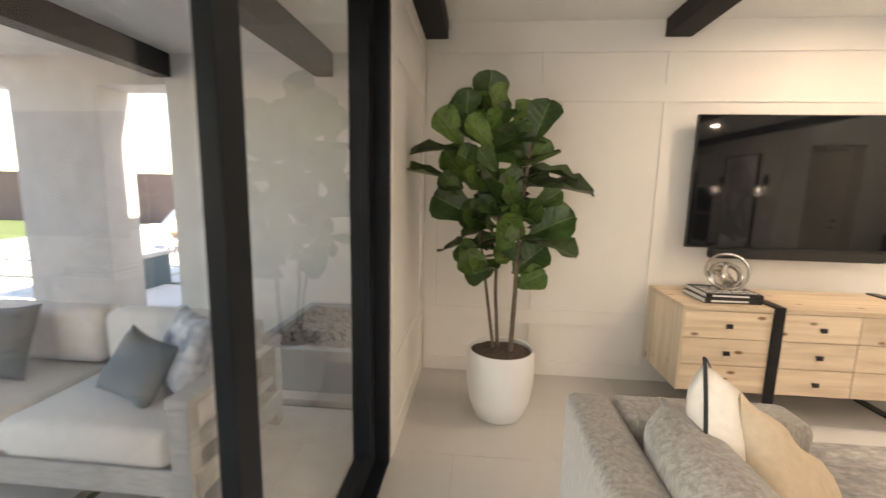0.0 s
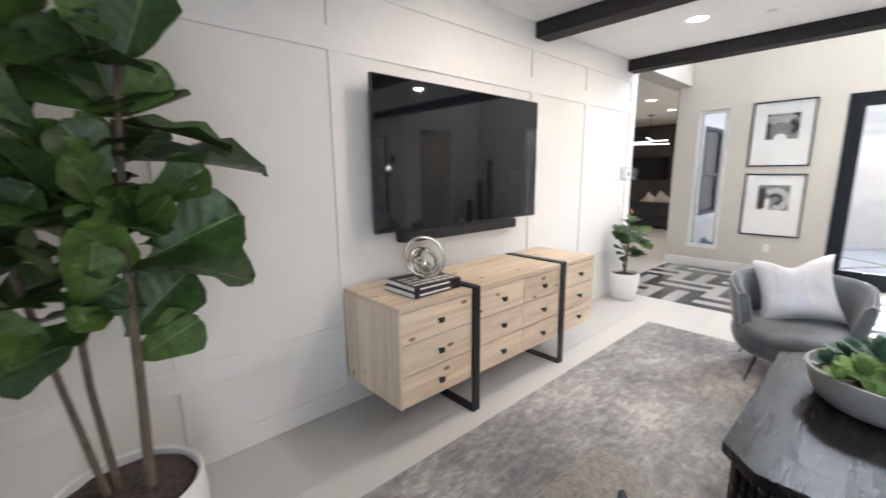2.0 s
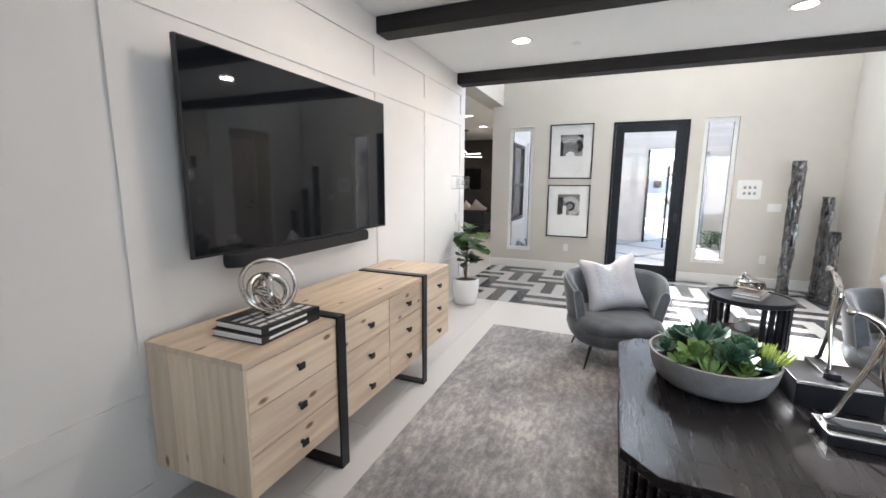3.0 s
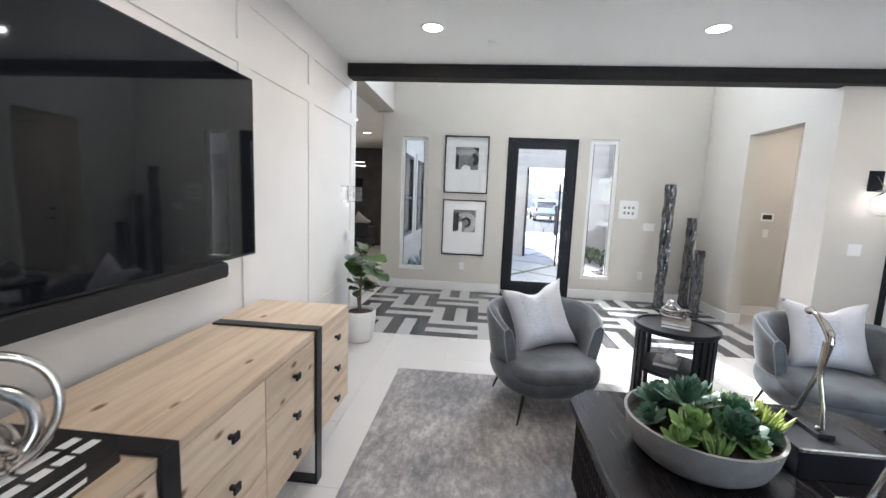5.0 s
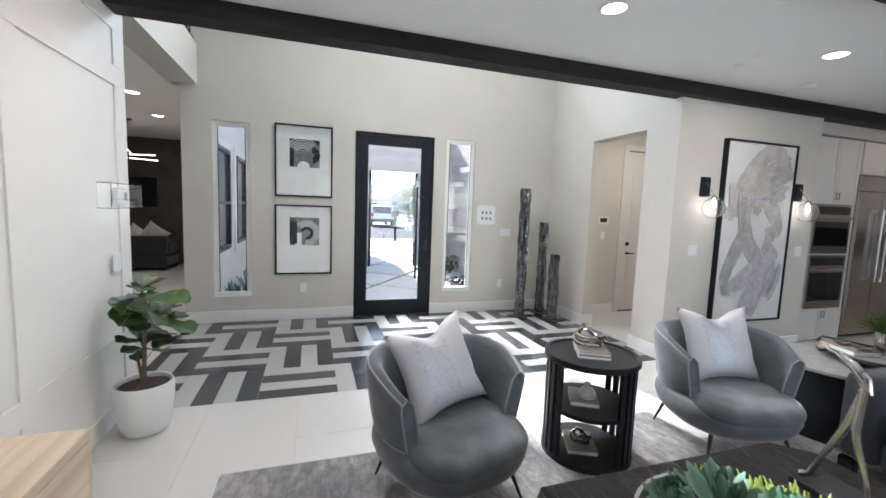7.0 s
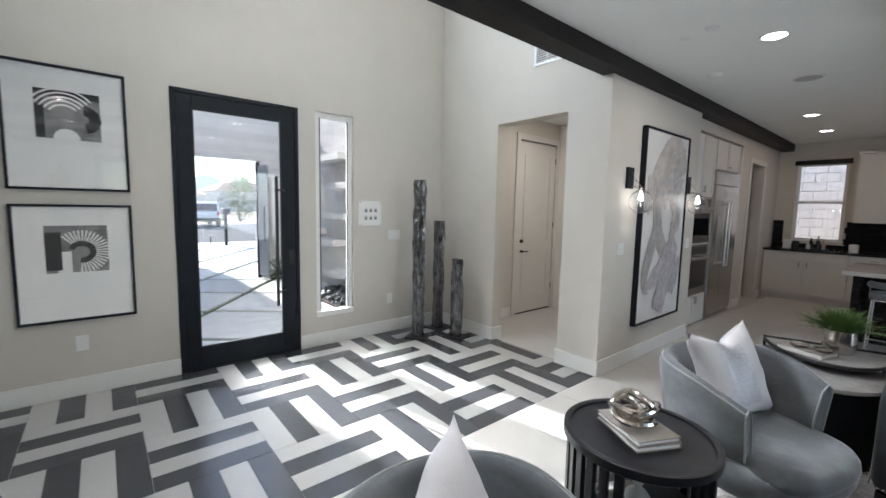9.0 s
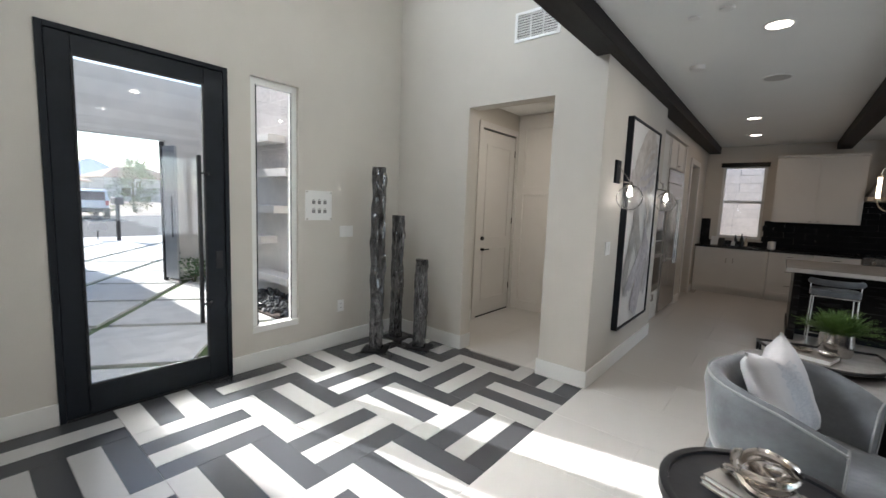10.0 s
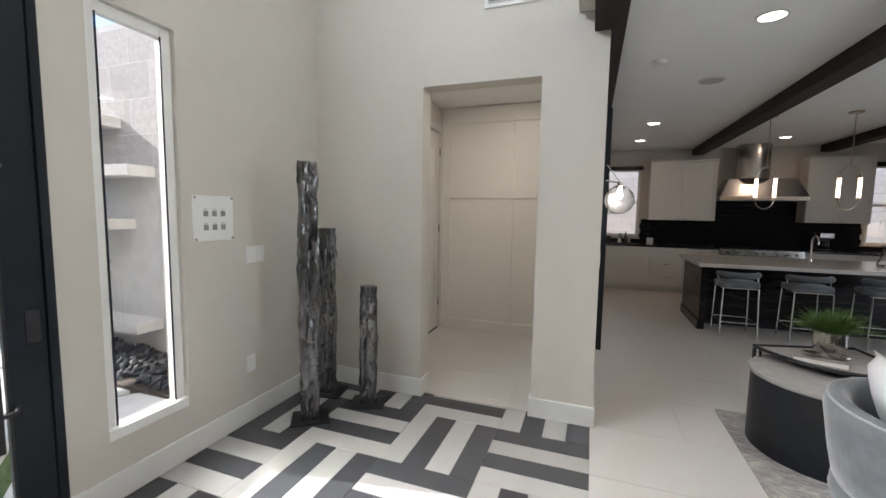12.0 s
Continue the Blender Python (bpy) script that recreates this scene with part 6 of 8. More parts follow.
# ---- kitchen ----
def handle_bar(parent, x, y, z, length, horizontal=True, face="+y"):
    if face == "+y":
        bm = box(x - length / 2, x + length / 2, y + 0.02, y + 0.028, z - 0.005, z + 0.005) if horizontal else box(x - 0.005, x + 0.005, y + 0.02, y + 0.028, z - length / 2, z + length / 2)
        for s in (-1, 1):
            add_box(bm, x + s * length * 0.4 * horizontal - 0.004, x + s * length * 0.4 * horizontal + 0.004, y, y + 0.02, z + s * length * 0.4 * (not horizontal) - 0.004, z + s * length * 0.4 * (not horizontal) + 0.004)
    else:
        bm = box(x - 0.028, x - 0.02, y - length / 2, y + length / 2, z - 0.005, z + 0.005) if horizontal else box(x - 0.028, x - 0.02, y - 0.005, y + 0.005, z - length / 2, z + length / 2)
        for s in (-1, 1):
            add_box(bm, x - 0.02, x, y + s * length * 0.4 * horizontal - 0.004, y + s * length * 0.4 * horizontal + 0.004, z + s * length * 0.4 * (not horizontal) - 0.004, z + s * length * 0.4 * (not horizontal) + 0.004)
    part("handle", bm, M_STAINLESS, parent, "slim metal handle")


def shaker(bm, x0, x1, y, z0, z1, s=0.055):
    add_box(bm, x0, x1, y, y + 0.014, z0, z1)
    for a in ((x0, x0 + s, z0, z1), (x1 - s, x1, z0, z1), (x0 + s, x1 - s, z0, z0 + s), (x0 + s, x1 - s, z1 - s, z1)):
        add_box(bm, a[0], a[1], y + 0.0141, y + 0.021, a[2], a[3])
    return bm


def base_unit(x0, x1, doors=2, drawers=False):
    u = thing("base_cabinet", 0, 0, 0, 0, "white shaker base cabinet along the kitchen wall", "cabinet", "base cabinets")
    part("carcass", box(x0 + 0.001, x1 - 0.001, YB + 0.001, -7.39, 0.11, 0.875), M_CABINET, u)
    part("toe_kick", box(x0 + 0.001, x1 - 0.001, YB + 0.05, -7.44, 0.001, 0.11), M_CABINET, u)
    if drawers:
        for z0, z1 in ((0.115, 0.36), (0.366, 0.61), (0.616, 0.868)):
            d = part("drawer_front", shaker(bmesh.new(), x0 + 0.004, x1 - 0.004, -7.389, z0, z1), M_CABINET, u)
            handle_bar(d, (x0 + x1) / 2, -7.368, z1 - 0.06, 0.10)
    else:
        w = (x1 - x0) / doors
        for k in range(doors):
            a, b = x0 + k * w + 0.003, x0 + (k + 1) * w - 0.003
            part("drawer_front", shaker(bmesh.new(), a, b, -7.389, 0.72, 0.868, 0.04), M_CABINET, u)
            d = part("door", shaker(bmesh.new(), a, b, -7.389, 0.115, 0.714), M_CABINET, u)
            handle_bar(d, b - 0.05 if k % 2 == 0 else a + 0.05, -7.368, 0.65, 0.10, False)


base_unit(4.37, 5.50, 2)
base_unit(3.78, 4.366, 1, True)
base_unit(3.20, 3.776, 1, True)
base_unit(1.20, 1.90, 1, True)
base_unit(0.40, 1.196, 2)
base_unit(XL + 0.01, 0.396, 2)
solid("countertop", box(3.20, 5.515, YB + 0.001, -7.355, 0.877, 0.915, 0.003), M_COUNTER, "black stone countertop on white cabinets", "countertop")
solid("countertop", box(XL + 0.002, 1.90, YB + 0.001, -7.355, 0.877, 0.915, 0.003), M_COUNTER, "black stone countertop beside the range", "countertop")
rg = thing("range_cooker", 2.55, -7.36, 0, 0, "stainless steel range cooker with a black cooktop", "cooker")
part("body", box(-0.64, 0.64, -0.588, 0.0, 0.10, 0.90, 0.004), M_STAINLESS, rg)
part("feet", box(-0.6, 0.6, -0.5, -0.05, 0.001, 0.10), M_BLACK, rg)
for a, b in ((-0.62, 0.1), (0.13, 0.62)):
    d = part("oven_door", box(a, b, 0.001, 0.03, 0.16, 0.72, 0.004), M_STAINLESS, rg)
    part("oven_glass", box(a + 0.08, b - 0.08, 0.03, 0.033, 0.28, 0.60), M_TV, d)
    part("oven_handle", tube([(a + 0.05, 0.07, 0.67), (b - 0.05, 0.07, 0.67)], 0.012, 10), M_STAINLESS, d, "", True)
part("control_panel", box(-0.64, 0.64, 0.001, 0.035, 0.76, 0.90, 0.004), M_STAINLESS, rg)
for k in range(8):
    part("knob", tube([(-0.52 + k * 0.148, 0.035, 0.83), (-0.52 + k * 0.148, 0.065, 0.83)], 0.022, 14), M_BRASS, rg, "", True)
part("cooktop", box(-0.62, 0.62, -0.56, -0.03, 0.901, 0.915), M_BLACK, rg)
grt = bmesh.new()
for k in range(13):
    add_box(grt, -0.6 + k * 0.1 - 0.006, -0.6 + k * 0.1 + 0.006, -0.54, -0.05, 0.915, 0.94)
part("grates", grt, M_BLACK, rg)

hd_ = thing("range_hood", 2.56, YB, 1.80, 0, "tapered stainless steel range hood with a round flue", "range hood")
hb_ = bmesh.new()
lo = [hb_.verts.new(p) for p in ((-0.67, 0.001, 0.07), (0.67, 0.001, 0.07), (0.67, 0.55, 0.07), (-0.67, 0.55, 0.07))]
hi = [hb_.verts.new(p) for p in ((-0.52, 0.001, 0.40), (0.52, 0.001, 0.40), (0.52, 0.40, 0.40), (-0.52, 0.40, 0.40))]
hb_.faces.new(lo[::-1]), hb_.faces.new(hi)
for k in range(4):
    hb_.faces.new((lo[k], lo[(k + 1) % 4], hi[(k + 1) % 4], hi[k]))
part("canopy", hb_, M_STAINLESS, hd_)
part("lip", box(-0.675, 0.675, 0.001, 0.556, 0.0, 0.069, 0.003), M_BRASS, hd_, "bright metal lip")
part("rail", tube([(-0.6, 0.60, 0.03), (0.6, 0.60, 0.03)], 0.01, 8), M_BRASS, hd_)
for x in (-0.5, 0.5):
    part("rail_mount", tube([(x, 0.55, 0.03), (x, 0.60, 0.03)], 0.008, 8), M_BRASS, hd_)
part("flue", lathe([(0, 0.401), (0.27, 0.401), (0.27, 1.028), (0, 1.028)], 32, None, 0.13, 0.275), M_STAINLESS, hd_, "", True, angle=40)


def upper_unit(x0, x1, z0, z1, doors, label="white shaker wall cabinet beside the range hood"):
    u = thing("wall_cabinet", 0, 0, 0, 0, label, "cabinet", "wall cabinets")
    part("carcass", box(x0, x1, YB + 0.001, -7.62, z0, z1), M_CABINET, u)
    part("crown", box(x0 - 0.012, x1 + 0.012, YB + 0.001, -7.585, z1 + 0.0005, z1 + 0.045, 0.004), M_CABINET, u)
    w = (x1 - x0) / doors
    for k in range(doors):
        a, b = x0 + k * w + 0.002, x0 + (k + 1) * w - 0.002
        d = part("door", shaker(bmesh.new(), a, b, -7.619, z0 + 0.003, z1 - 0.003), M_CABINET, u)
        handle_bar(d, a + 0.05 if k % 2 else b - 0.05, -7.598, z0 + 0.03, 0.05)


upper_unit(3.25, 4.40, 1.41, 2.54, 2)
upper_unit(0.94, 1.86, 1.41, 2.54, 2)

# oven tower and refrigerator
XO = 5.55
ot = thing("oven_cabinet", XO, -4.54, 0, 0, "tall white cabinet with two built-in ovens", "cabinet")
part("carcass", box(0.0, 0.6, 0.0, 1.03, 0.001, 2.55), M_CABINET, ot)
for z0, z1 in ((0.02, 0.40), (1.78, 2.54)):
    for k in range(2):
        bm = box(-0.014, -0.0005, 0.03 + k * 0.40, 0.425 + k * 0.40, z0, z1)
        for s in (0.03 + k * 0.40, 0.375 + k * 0.40):
            add_box(bm, -0.021, -0.0141, s, s + 0.05, z0, z1)
        d = part("door", bm, M_CABINET, ot)
        handle_bar(d, -0.02, 0.40 if k == 0 else 0.455, (z1 - 0.06) if z0 < 1 else (z0 + 0.06), 0.09, False, "-x")
for z0, z1 in ((0.42, 1.10), (1.12, 1.74)):
    ov = part("oven", box(-0.03, -0.0005, 0.09, 0.78, z0, z1, 0.003), M_STAINLESS, ot, "stainless built-in oven")
    part("oven_glass", box(-0.033, -0.0301, 0.13, 0.74, z0 + 0.10, z1 - 0.22), M_TV, ov)
    part("oven_panel", box(-0.033, -0.0301, 0.13, 0.74, z1 - 0.13, z1 - 0.03), M_TV, ov)
    part("oven_handle", tube([(-0.085, 0.12, z1 - 0.17), (-0.085, 0.75, z1 - 0.17)], 0.013, 10), M_STAINLESS, ov, "", True)
    for y in (0.15, 0.72):
        part("handle_post", tube([(-0.085, y, z1 - 0.17), (-0.03, y, z1 - 0.17)], 0.008, 8), M_STAINLESS, ov)
fg = thing("refrigerator", XO, -5.62, 0, 0, "wide stainless steel refrigerator built into white cabinets", "refrigerator")
part("body", box(0.0, 0.6, 0.0, 1.07, 0.03, 2.13), M_STAINLESS, fg)
part("kick_plate", box(0.03, 0.6, 0.0, 1.07, 0.001, 0.03), M_BLACK, fg)
part("vent_grille", box(-0.03, -0.0005, 0.01, 1.06, 1.93, 2.12, 0.004), M_STAINLESS, fg)
for a, b, hy in ((0.01, 0.60, 0.54), (0.61, 1.06, 0.67)):
    d = part("door", box(-0.04, -0.0005, a, b, 0.05, 1.92, 0.005), M_STAINLESS, fg)
    part("door_handle", tube([(-0.10, hy, 0.75), (-0.10, hy, 1.70)], 0.016, 10), M_STAINLESS, d, "", True)
    for z in (0.8, 1.65):
        part("handle_post", tube([(-0.10, hy, z), (-0.04, hy, z)], 0.010, 8), M_STAINLESS, d)
uc = thing("bridge_cabinet", XO, -5.62, 2.14, 0, "white cabinet above the refrigerator", "cabinet")
part("carcass", box(0.0, 0.6, 0.0, 1.07, 0.0, 0.41), M_CABINET, uc)
for k in range(2):
    bm = box(-0.014, -0.0005, 0.01 + k * 0.53, 0.53 + k * 0.53, 0.005, 0.405)
    for s in (0.01 + k * 0.53, 0.48 + k * 0.53):
        add_box(bm, -0.021, -0.0141, s, s + 0.05, 0.005, 0.405)
    d = part("door", bm, M_CABINET, uc)
    handle_bar(d, -0.02, 0.50 + k * 0.07, 0.05, 0.05, True, "-x")
structure("kitchen_soffit", box(5.50, 6.3, -5.69, -3.50, 2.56, ZC), M_WALL, "greige soffit above the tall cabinets", "wall")
structure("wall_kitchen_outer", box(6.30, 6.45, -5.70, -3.5, 0, ZC), M_WALL, "greige wall behind the tall cabinets", "wall")
structure("fridge_panel", box(5.52, 6.3, -5.70, -5.625, 0, 2.56), M_CABINET, "white panel beside the refrigerator", "panel")

# island
isl = thing("kitchen_island", 0, 0, 0, 0, "dark kitchen island with a pale stone top", "kitchen island")
part("body", box(1.42, 4.00, -5.66, -4.96, 0.08, 0.855), M_TABLE, isl)
part("end_panel", box(4.00, 4.07, -5.70, -4.62, 0.0, 0.855, 0.003), M_TABLE, isl)
part("end_panel", box(1.35, 1.42, -5.70, -4.62, 0.0, 0.855, 0.003), M_TABLE, isl)
part("baseboard", box(4.071, 4.085, -5.71, -4.61, 0.0, 0.12, 0.002), M_TABLE, isl)
part("plinth", box(1.42, 4.00, -5.62, -5.0, 0.0, 0.08), M_BLACK, isl)
part("worktop", box(1.28, 4.15, -5.78, -4.42, 0.856, 0.905, 0.004), M_QUARTZ, isl)


def bar_stool(x, y):
    s = thing("bar_stool", x, y, 0, 0, "counter stool with a silver frame and grey padded seat", "stool", "bar stools")
    for a, b in ((-0.2, -0.19), (0.2, -0.19), (-0.2, 0.19), (0.2, 0.19)):
        part("leg", tube([(a, b, 0.001), (a * 0.92, b * 0.92, 0.62)], 0.009, 8), M_STAINLESS, s, "", True)
    for z in (0.19,):
        for p, q in (((-0.196, -0.186), (0.196, -0.186)), ((-0.196, 0.186), (0.196, 0.186)), ((-0.196, -0.186), (-0.196, 0.186)), ((0.196, -0.186), (0.196, 0.186))):
            part("stretcher", tube([(*p, z), (*q, z)], 0.008, 8), M_STAINLESS, s, "", True)
    part("seat_ring", tube([(px, py, 0.62) for px, py in rounded_rect(-0.2, 0.2, -0.19, 0.19, 0.05)], 0.009, 8, None, True), M_STAINLESS, s, "", True)
    part("seat", prism(rounded_rect(-0.21, 0.21, -0.19, 0.19, 0.07), 0.63, 0.69, None, 0.02), M_VELVET, s, "", True)
    bk = [(0.2 * math.sin(radians(a)) * 1.08, 0.19 * math.cos(radians(a)) * 1.02, 0.78) for a in range(-80, 81, 16)]
    part("backrest", tube(bk, 0.035, 10), M_VELVET, s, "", True)
    for k in (0, 10):
        part("back_post", tube([(bk[k][0], bk[k][1], 0.62), bk[k]], 0.008, 8), M_STAINLESS, s)


for x in (3.70, 2.98, 2.26):
    bar_stool(x, -4.53)


def pendant(x, y):
    p = thing("pendant_light", x, y, 0, 0, "nickel oval pendant with two glowing glass tubes", "pendant light", "island pendants")
    part("canopy", lathe([(0, ZC), (0.075, ZC), (0.075, ZC - 0.02), (0, ZC - 0.022)], 28), M_BRASS, p, "", True, angle=40)
    part("rod", tube([(0, 0, ZC - 0.02), (0, 0, 2.16)], 0.006, 8), M_BRASS, p)
    lp = [(0.105 * math.cos(radians(a)), 0, 2.03 + 0.13 * math.sin(radians(a))) for a in range(0, 181, 12)] + [(-0.105, 0, 1.9), (-0.105, 0, 1.76)] + \
         [(0.105 * math.cos(radians(a)), 0, 1.74 + 0.13 * math.sin(radians(a))) for a in range(180, 361, 12)] + [(0.105, 0, 1.9)]
    part("hoop", tube(lp, 0.007, 8, None, True), M_BRASS, p, "", True)
    for s in (-1, 1):
        part("light_tube", tube([(s * 0.105, 0, 1.76), (s * 0.105, 0, 2.02)], 0.020, 14), M_TUBE, p, "ribbed glass tube, lit", True)
        for z in (1.75, 2.02):
            part("collar", tube([(s * 0.105, 0, z - 0.012), (s * 0.105, 0, z + 0.012)], 0.03, 14), M_BRASS, p, "", True)


pendant(3.30, -5.10)
pendant(2.42, -5.10)

# faucet, small things on the counters
fc = thing("kitchen_faucet", 2.62, -5.40, 0.905, 0, "chrome gooseneck faucet on the island", "faucet")
part("spout", tube([(0, 0, 0.0), (0, 0, 0.26)] + [(0, 0.09 - 0.09 * math.cos(radians(a)), 0.26 + 0.09 * math.sin(radians(a))) for a in range(15, 200, 15)], 0.013, 10), M_CHROME, fc, "", True)
part("base_ring", lathe([(0, 0), (0.028, 0), (0.026, 0.03), (0, 0.03)], 20), M_CHROME, fc)
part("lever", tube([(0.012, 0, 0.07), (0.07, 0, 0.10)], 0.006, 8), M_CHROME, fc)


def bottle(x, y, z, r, h, mat, label, group="counter bottles"):
    solid("bottle", lathe([(0, 0), (r, 0), (r, h * 0.6), (r * 0.35, h * 0.75), (r * 0.35, h), (0, h)], 18), mat, label, "bottle", group, smooth=True, at=pose(x, y, z), angle=45)


tr_ = thing("counter_tray", 4.85, -7.62, 0.915, 0, "dark oval tray on the black countertop", "tray")
part("dish", lathe([(0, 0), (0.18, 0), (0.2, 0.02), (0.19, 0.02), (0.17, 0.006), (0, 0.006)], 28), M_BLACK, tr_, "", True, angle=45)
for x, y, r, h, m, l in ((4.80, -7.62, 0.03, 0.24, M_TV, "dark glass bottle on the counter tray"), (4.90, -7.66, 0.035, 0.2, M_DRUM, "black bottle on the counter tray"), (4.92, -7.55, 0.03, 0.13, M_POT, "white jar on the counter tray"),
                        (4.73, -7.64, 0.028, 0.17, M_BRASS, "bronze bottle on the counter tray")):
    bottle(x, y, 0.922, r, h, m, l)
solid("canister", lathe([(0, 0), (0.055, 0), (0.06, 0.02), (0.06, 0.12), (0.045, 0.135), (0, 0.138)], 24), M_POT, "white canister on the black countertop", "canister", smooth=True, at=pose(4.35, -7.60, 0.915), angle=45)
fb = thing("photo_stand", 5.24, -7.70, 0.915, 20, "small white photo stand leaning on the backsplash", "photo frame")
part("card", move(box(-0.06, 0.06, 0, 0.01, 0.0, 0.17), pose(0, 0, 0.001, -12)), M_PAPER, fb)
solid("coffee_tin", lathe([(0, 0), (0.05, 0), (0.05, 0.13), (0.04, 0.14), (0, 0.14)], 20), M_PLASTIC, "black tin on the countertop beside the window", "tin", smooth=True, at=pose(5.12, -7.72, 0.915), angle=45)
cm = thing("coffee_maker", 1.55, -7.62, 0.915, 0, "black and steel coffee maker on the countertop", "coffee maker")
part("base", box(-0.1, 0.1, -0.12, 0.12, 0.0, 0.03, 0.004), M_PLASTIC, cm)
part("tower", box(-0.1, 0.1, -0.12, -0.03, 0.03, 0.32, 0.006), M_PLASTIC, cm)
part("head", box(-0.1, 0.1, -0.029, 0.11, 0.23, 0.32, 0.008), M_STAINLESS, cm)
part("carafe", lathe([(0, 0.032), (0.06, 0.032), (0.075, 0.09), (0.05, 0.17), (0, 0.175)], 20, None, 0, 0.045), M_TV, cm, "", True)
tl = thing("table_lamp", 0.45, -7.62, 0.915, 0, "small table lamp with a warm glowing shade", "table lamp")
part("base", lathe([(0, 0), (0.07, 0), (0.05, 0.02), (0.02, 0.08), (0.018, 0.28), (0, 0.28)], 20), M_BRASS, tl, "", True)
part("shade", lathe([(0.12, 0.25), (0.1, 0.5), (0.098, 0.5), (0.118, 0.25)], 28), emitter("lampshade", (1.0, 0.72, 0.48), 0.9), tl, "warm glowing shade", True)
vs = thing("glass_vase", 1.95, -5.15, 0.905, 0, "clear glass decanter on a tray on the island", "vase")
part("vessel", lathe([(0, 0), (0.08, 0), (0.09, 0.02), (0.05, 0.13), (0.045, 0.2), (0.06, 0.26), (0.055, 0.26), (0.04, 0.2), (0.045, 0.13), (0.08, 0.022), (0, 0.012)], 24), M_GLOBE, vs, "", True)
solid("serving_tray", lathe([(0, 0), (0.2, 0), (0.215, 0.02), (0.205, 0.02), (0.19, 0.006), (0, 0.006)], 32), M_BRASS, "round metal serving tray on the island", "tray", smooth=True, at=pose(1.65, -5.1, 0.905), angle=45)

# backsplash
sp = structure("backsplash", box(XL + 0.001, 5.515, YB + 0.0005, YB + 0.004, 0.916, 1.0), M_SPLASH, "black tiled backsplash between counter and cabinets", "backsplash")
spm = {}
for r in range(9):
    for c in range(-2, 20):
        x0 = c * 0.30 + (0.15 if r % 2 else 0)
        z0 = 0.918 + r * 0.1
        for a, b in (((XL + 0.002, 0.0) if r < 5 else None, None), ((0.88, 4.52) if r < 5 else (1.87, 3.24), None), ((5.36, 5.515) if r < 5 else None, None)):
            if a is None:
                continue
            u0, u1 = max(x0 + 0.001, a[0]), min(x0 + 0.299, a[1])
            if u1 - u0 < 0.02:
                continue
            w = round(u1 - u0, 3)
            if w not in spm:
                spm[w] = finish(box(-w / 2, w / 2, 0.0, 0.008, 0.0, 0.0992), "tile", M_SPLASH)
            t_ = new("tile", spm[w])
            t_.parent = sp
            t_.location = ((u0 + u1) / 2, YB + 0.0045, z0)

# ---- lounge beyond the foyer ----
lt = thing("lounge_television", 12.96, 6.16, 1.31, 0, "dark television on the stone fireplace wall", "television")
part("screen", box(0.0, 0.035, -0.74, 0.74, 0.0, 0.65, 0.004), M_TV, lt)
fp = thing("fireplace", 13.0, 6.2, -0.22, 0, "long low fireplace with small flames in dark stone", "fireplace")
part("surround", box(-0.06, -0.001, -1.0, 1.0, 0.45, 0.95, 0.004), M_DARKSTONE, fp)
part("firebox", box(-0.065, -0.0605, -0.85, 0.85, 0.52, 0.88), M_INK, fp)
fm_ = bmesh.new()
for k in range(9):
    tube([(-0.075, -0.6 + k * 0.15, 0.53), (-0.075, -0.59 + k * 0.15, 0.58 + 0.03 * (k % 3))], [0.015, 0.002], 6, fm_)
part("flames", fm_, emitter("gas_flame", (1.0, 0.35, 0.10), 1.5), fp)
lch = thing("armchair", 11.95, 4.98, 0, 0, "square dark grey lounge armchair with pale pillows", "armchair")
part("base_frame", box(0.0, 0.90, 0, 0.98, 0.06, 0.30, 0.03), M_NAVY, lch)
part("backrest", box(0.0, 0.20, 0, 0.98, 0.301, 0.72, 0.04), M_NAVY, lch)
for y in (0.0, 0.80):
    part("arm", box(0.201, 0.90, y, y + 0.18, 0.301, 0.60, 0.03), M_NAVY, lch)
part("seat_cushion", box(0.21, 0.89, 0.19, 0.79, 0.305, 0.45, 0.04), M_NAVY, lch)
for x in (0.06, 0.84):
    for y in (0.06, 0.92):
        part("leg", box(x - 0.03, x + 0.03, y - 0.03, y + 0.03, 0.0, 0.06), M_TABLE, lch)
pillow("throw_pillow", Matrix.Translation((12.24, 5.28, 0.74)) @ pose(0, 0, 0, 0, 72, 8) @ pose(0, 0, 0, 0, 0, 40), 0.46, 0.15, M_PATTERN_PALE, "pale patterned pillow on the lounge armchair", False, "lounge pillows")
pillow("throw_pillow", Matrix.Translation((12.26, 5.60, 0.72)) @ pose(0, 0, 0, 0, 70, -10) @ pose(0, 0, 0, 0, 0, 45), 0.42, 0.15, M_LINEN, "cream pillow on the lounge armchair", False, "lounge pillows")
chd = thing("linear_chandelier", 10.6, 5.1, 0, 0, "chandelier of slim glowing bars under the lounge ceiling", "chandelier")
part("stem", tube([(0, 0, 2.838), (0, 0, 2.30)], 0.008, 8), M_STEEL_BLACK, chd)
part("canopy", lathe([(0, 2.838), (0.07, 2.838), (0.07, 2.82), (0, 2.82)], 20), M_STEEL_BLACK, chd)
M_BAR = emitter("led_bar", (1.0, 0.92, 0.82), 1.0)
for k, (a, z) in enumerate(((15, 2.30), (75, 2.24), (130, 2.18))):
    part("light_bar", move(box(-0.45, 0.45, -0.009, 0.009, -0.009, 0.009), pose(0, 0, z, 0, 0, a)), M_BAR, chd, "glowing bar")
part("hub", tube([(0, 0, 2.32), (0, 0, 2.14)], 0.018, 10), M_STEEL_BLACK, chd)

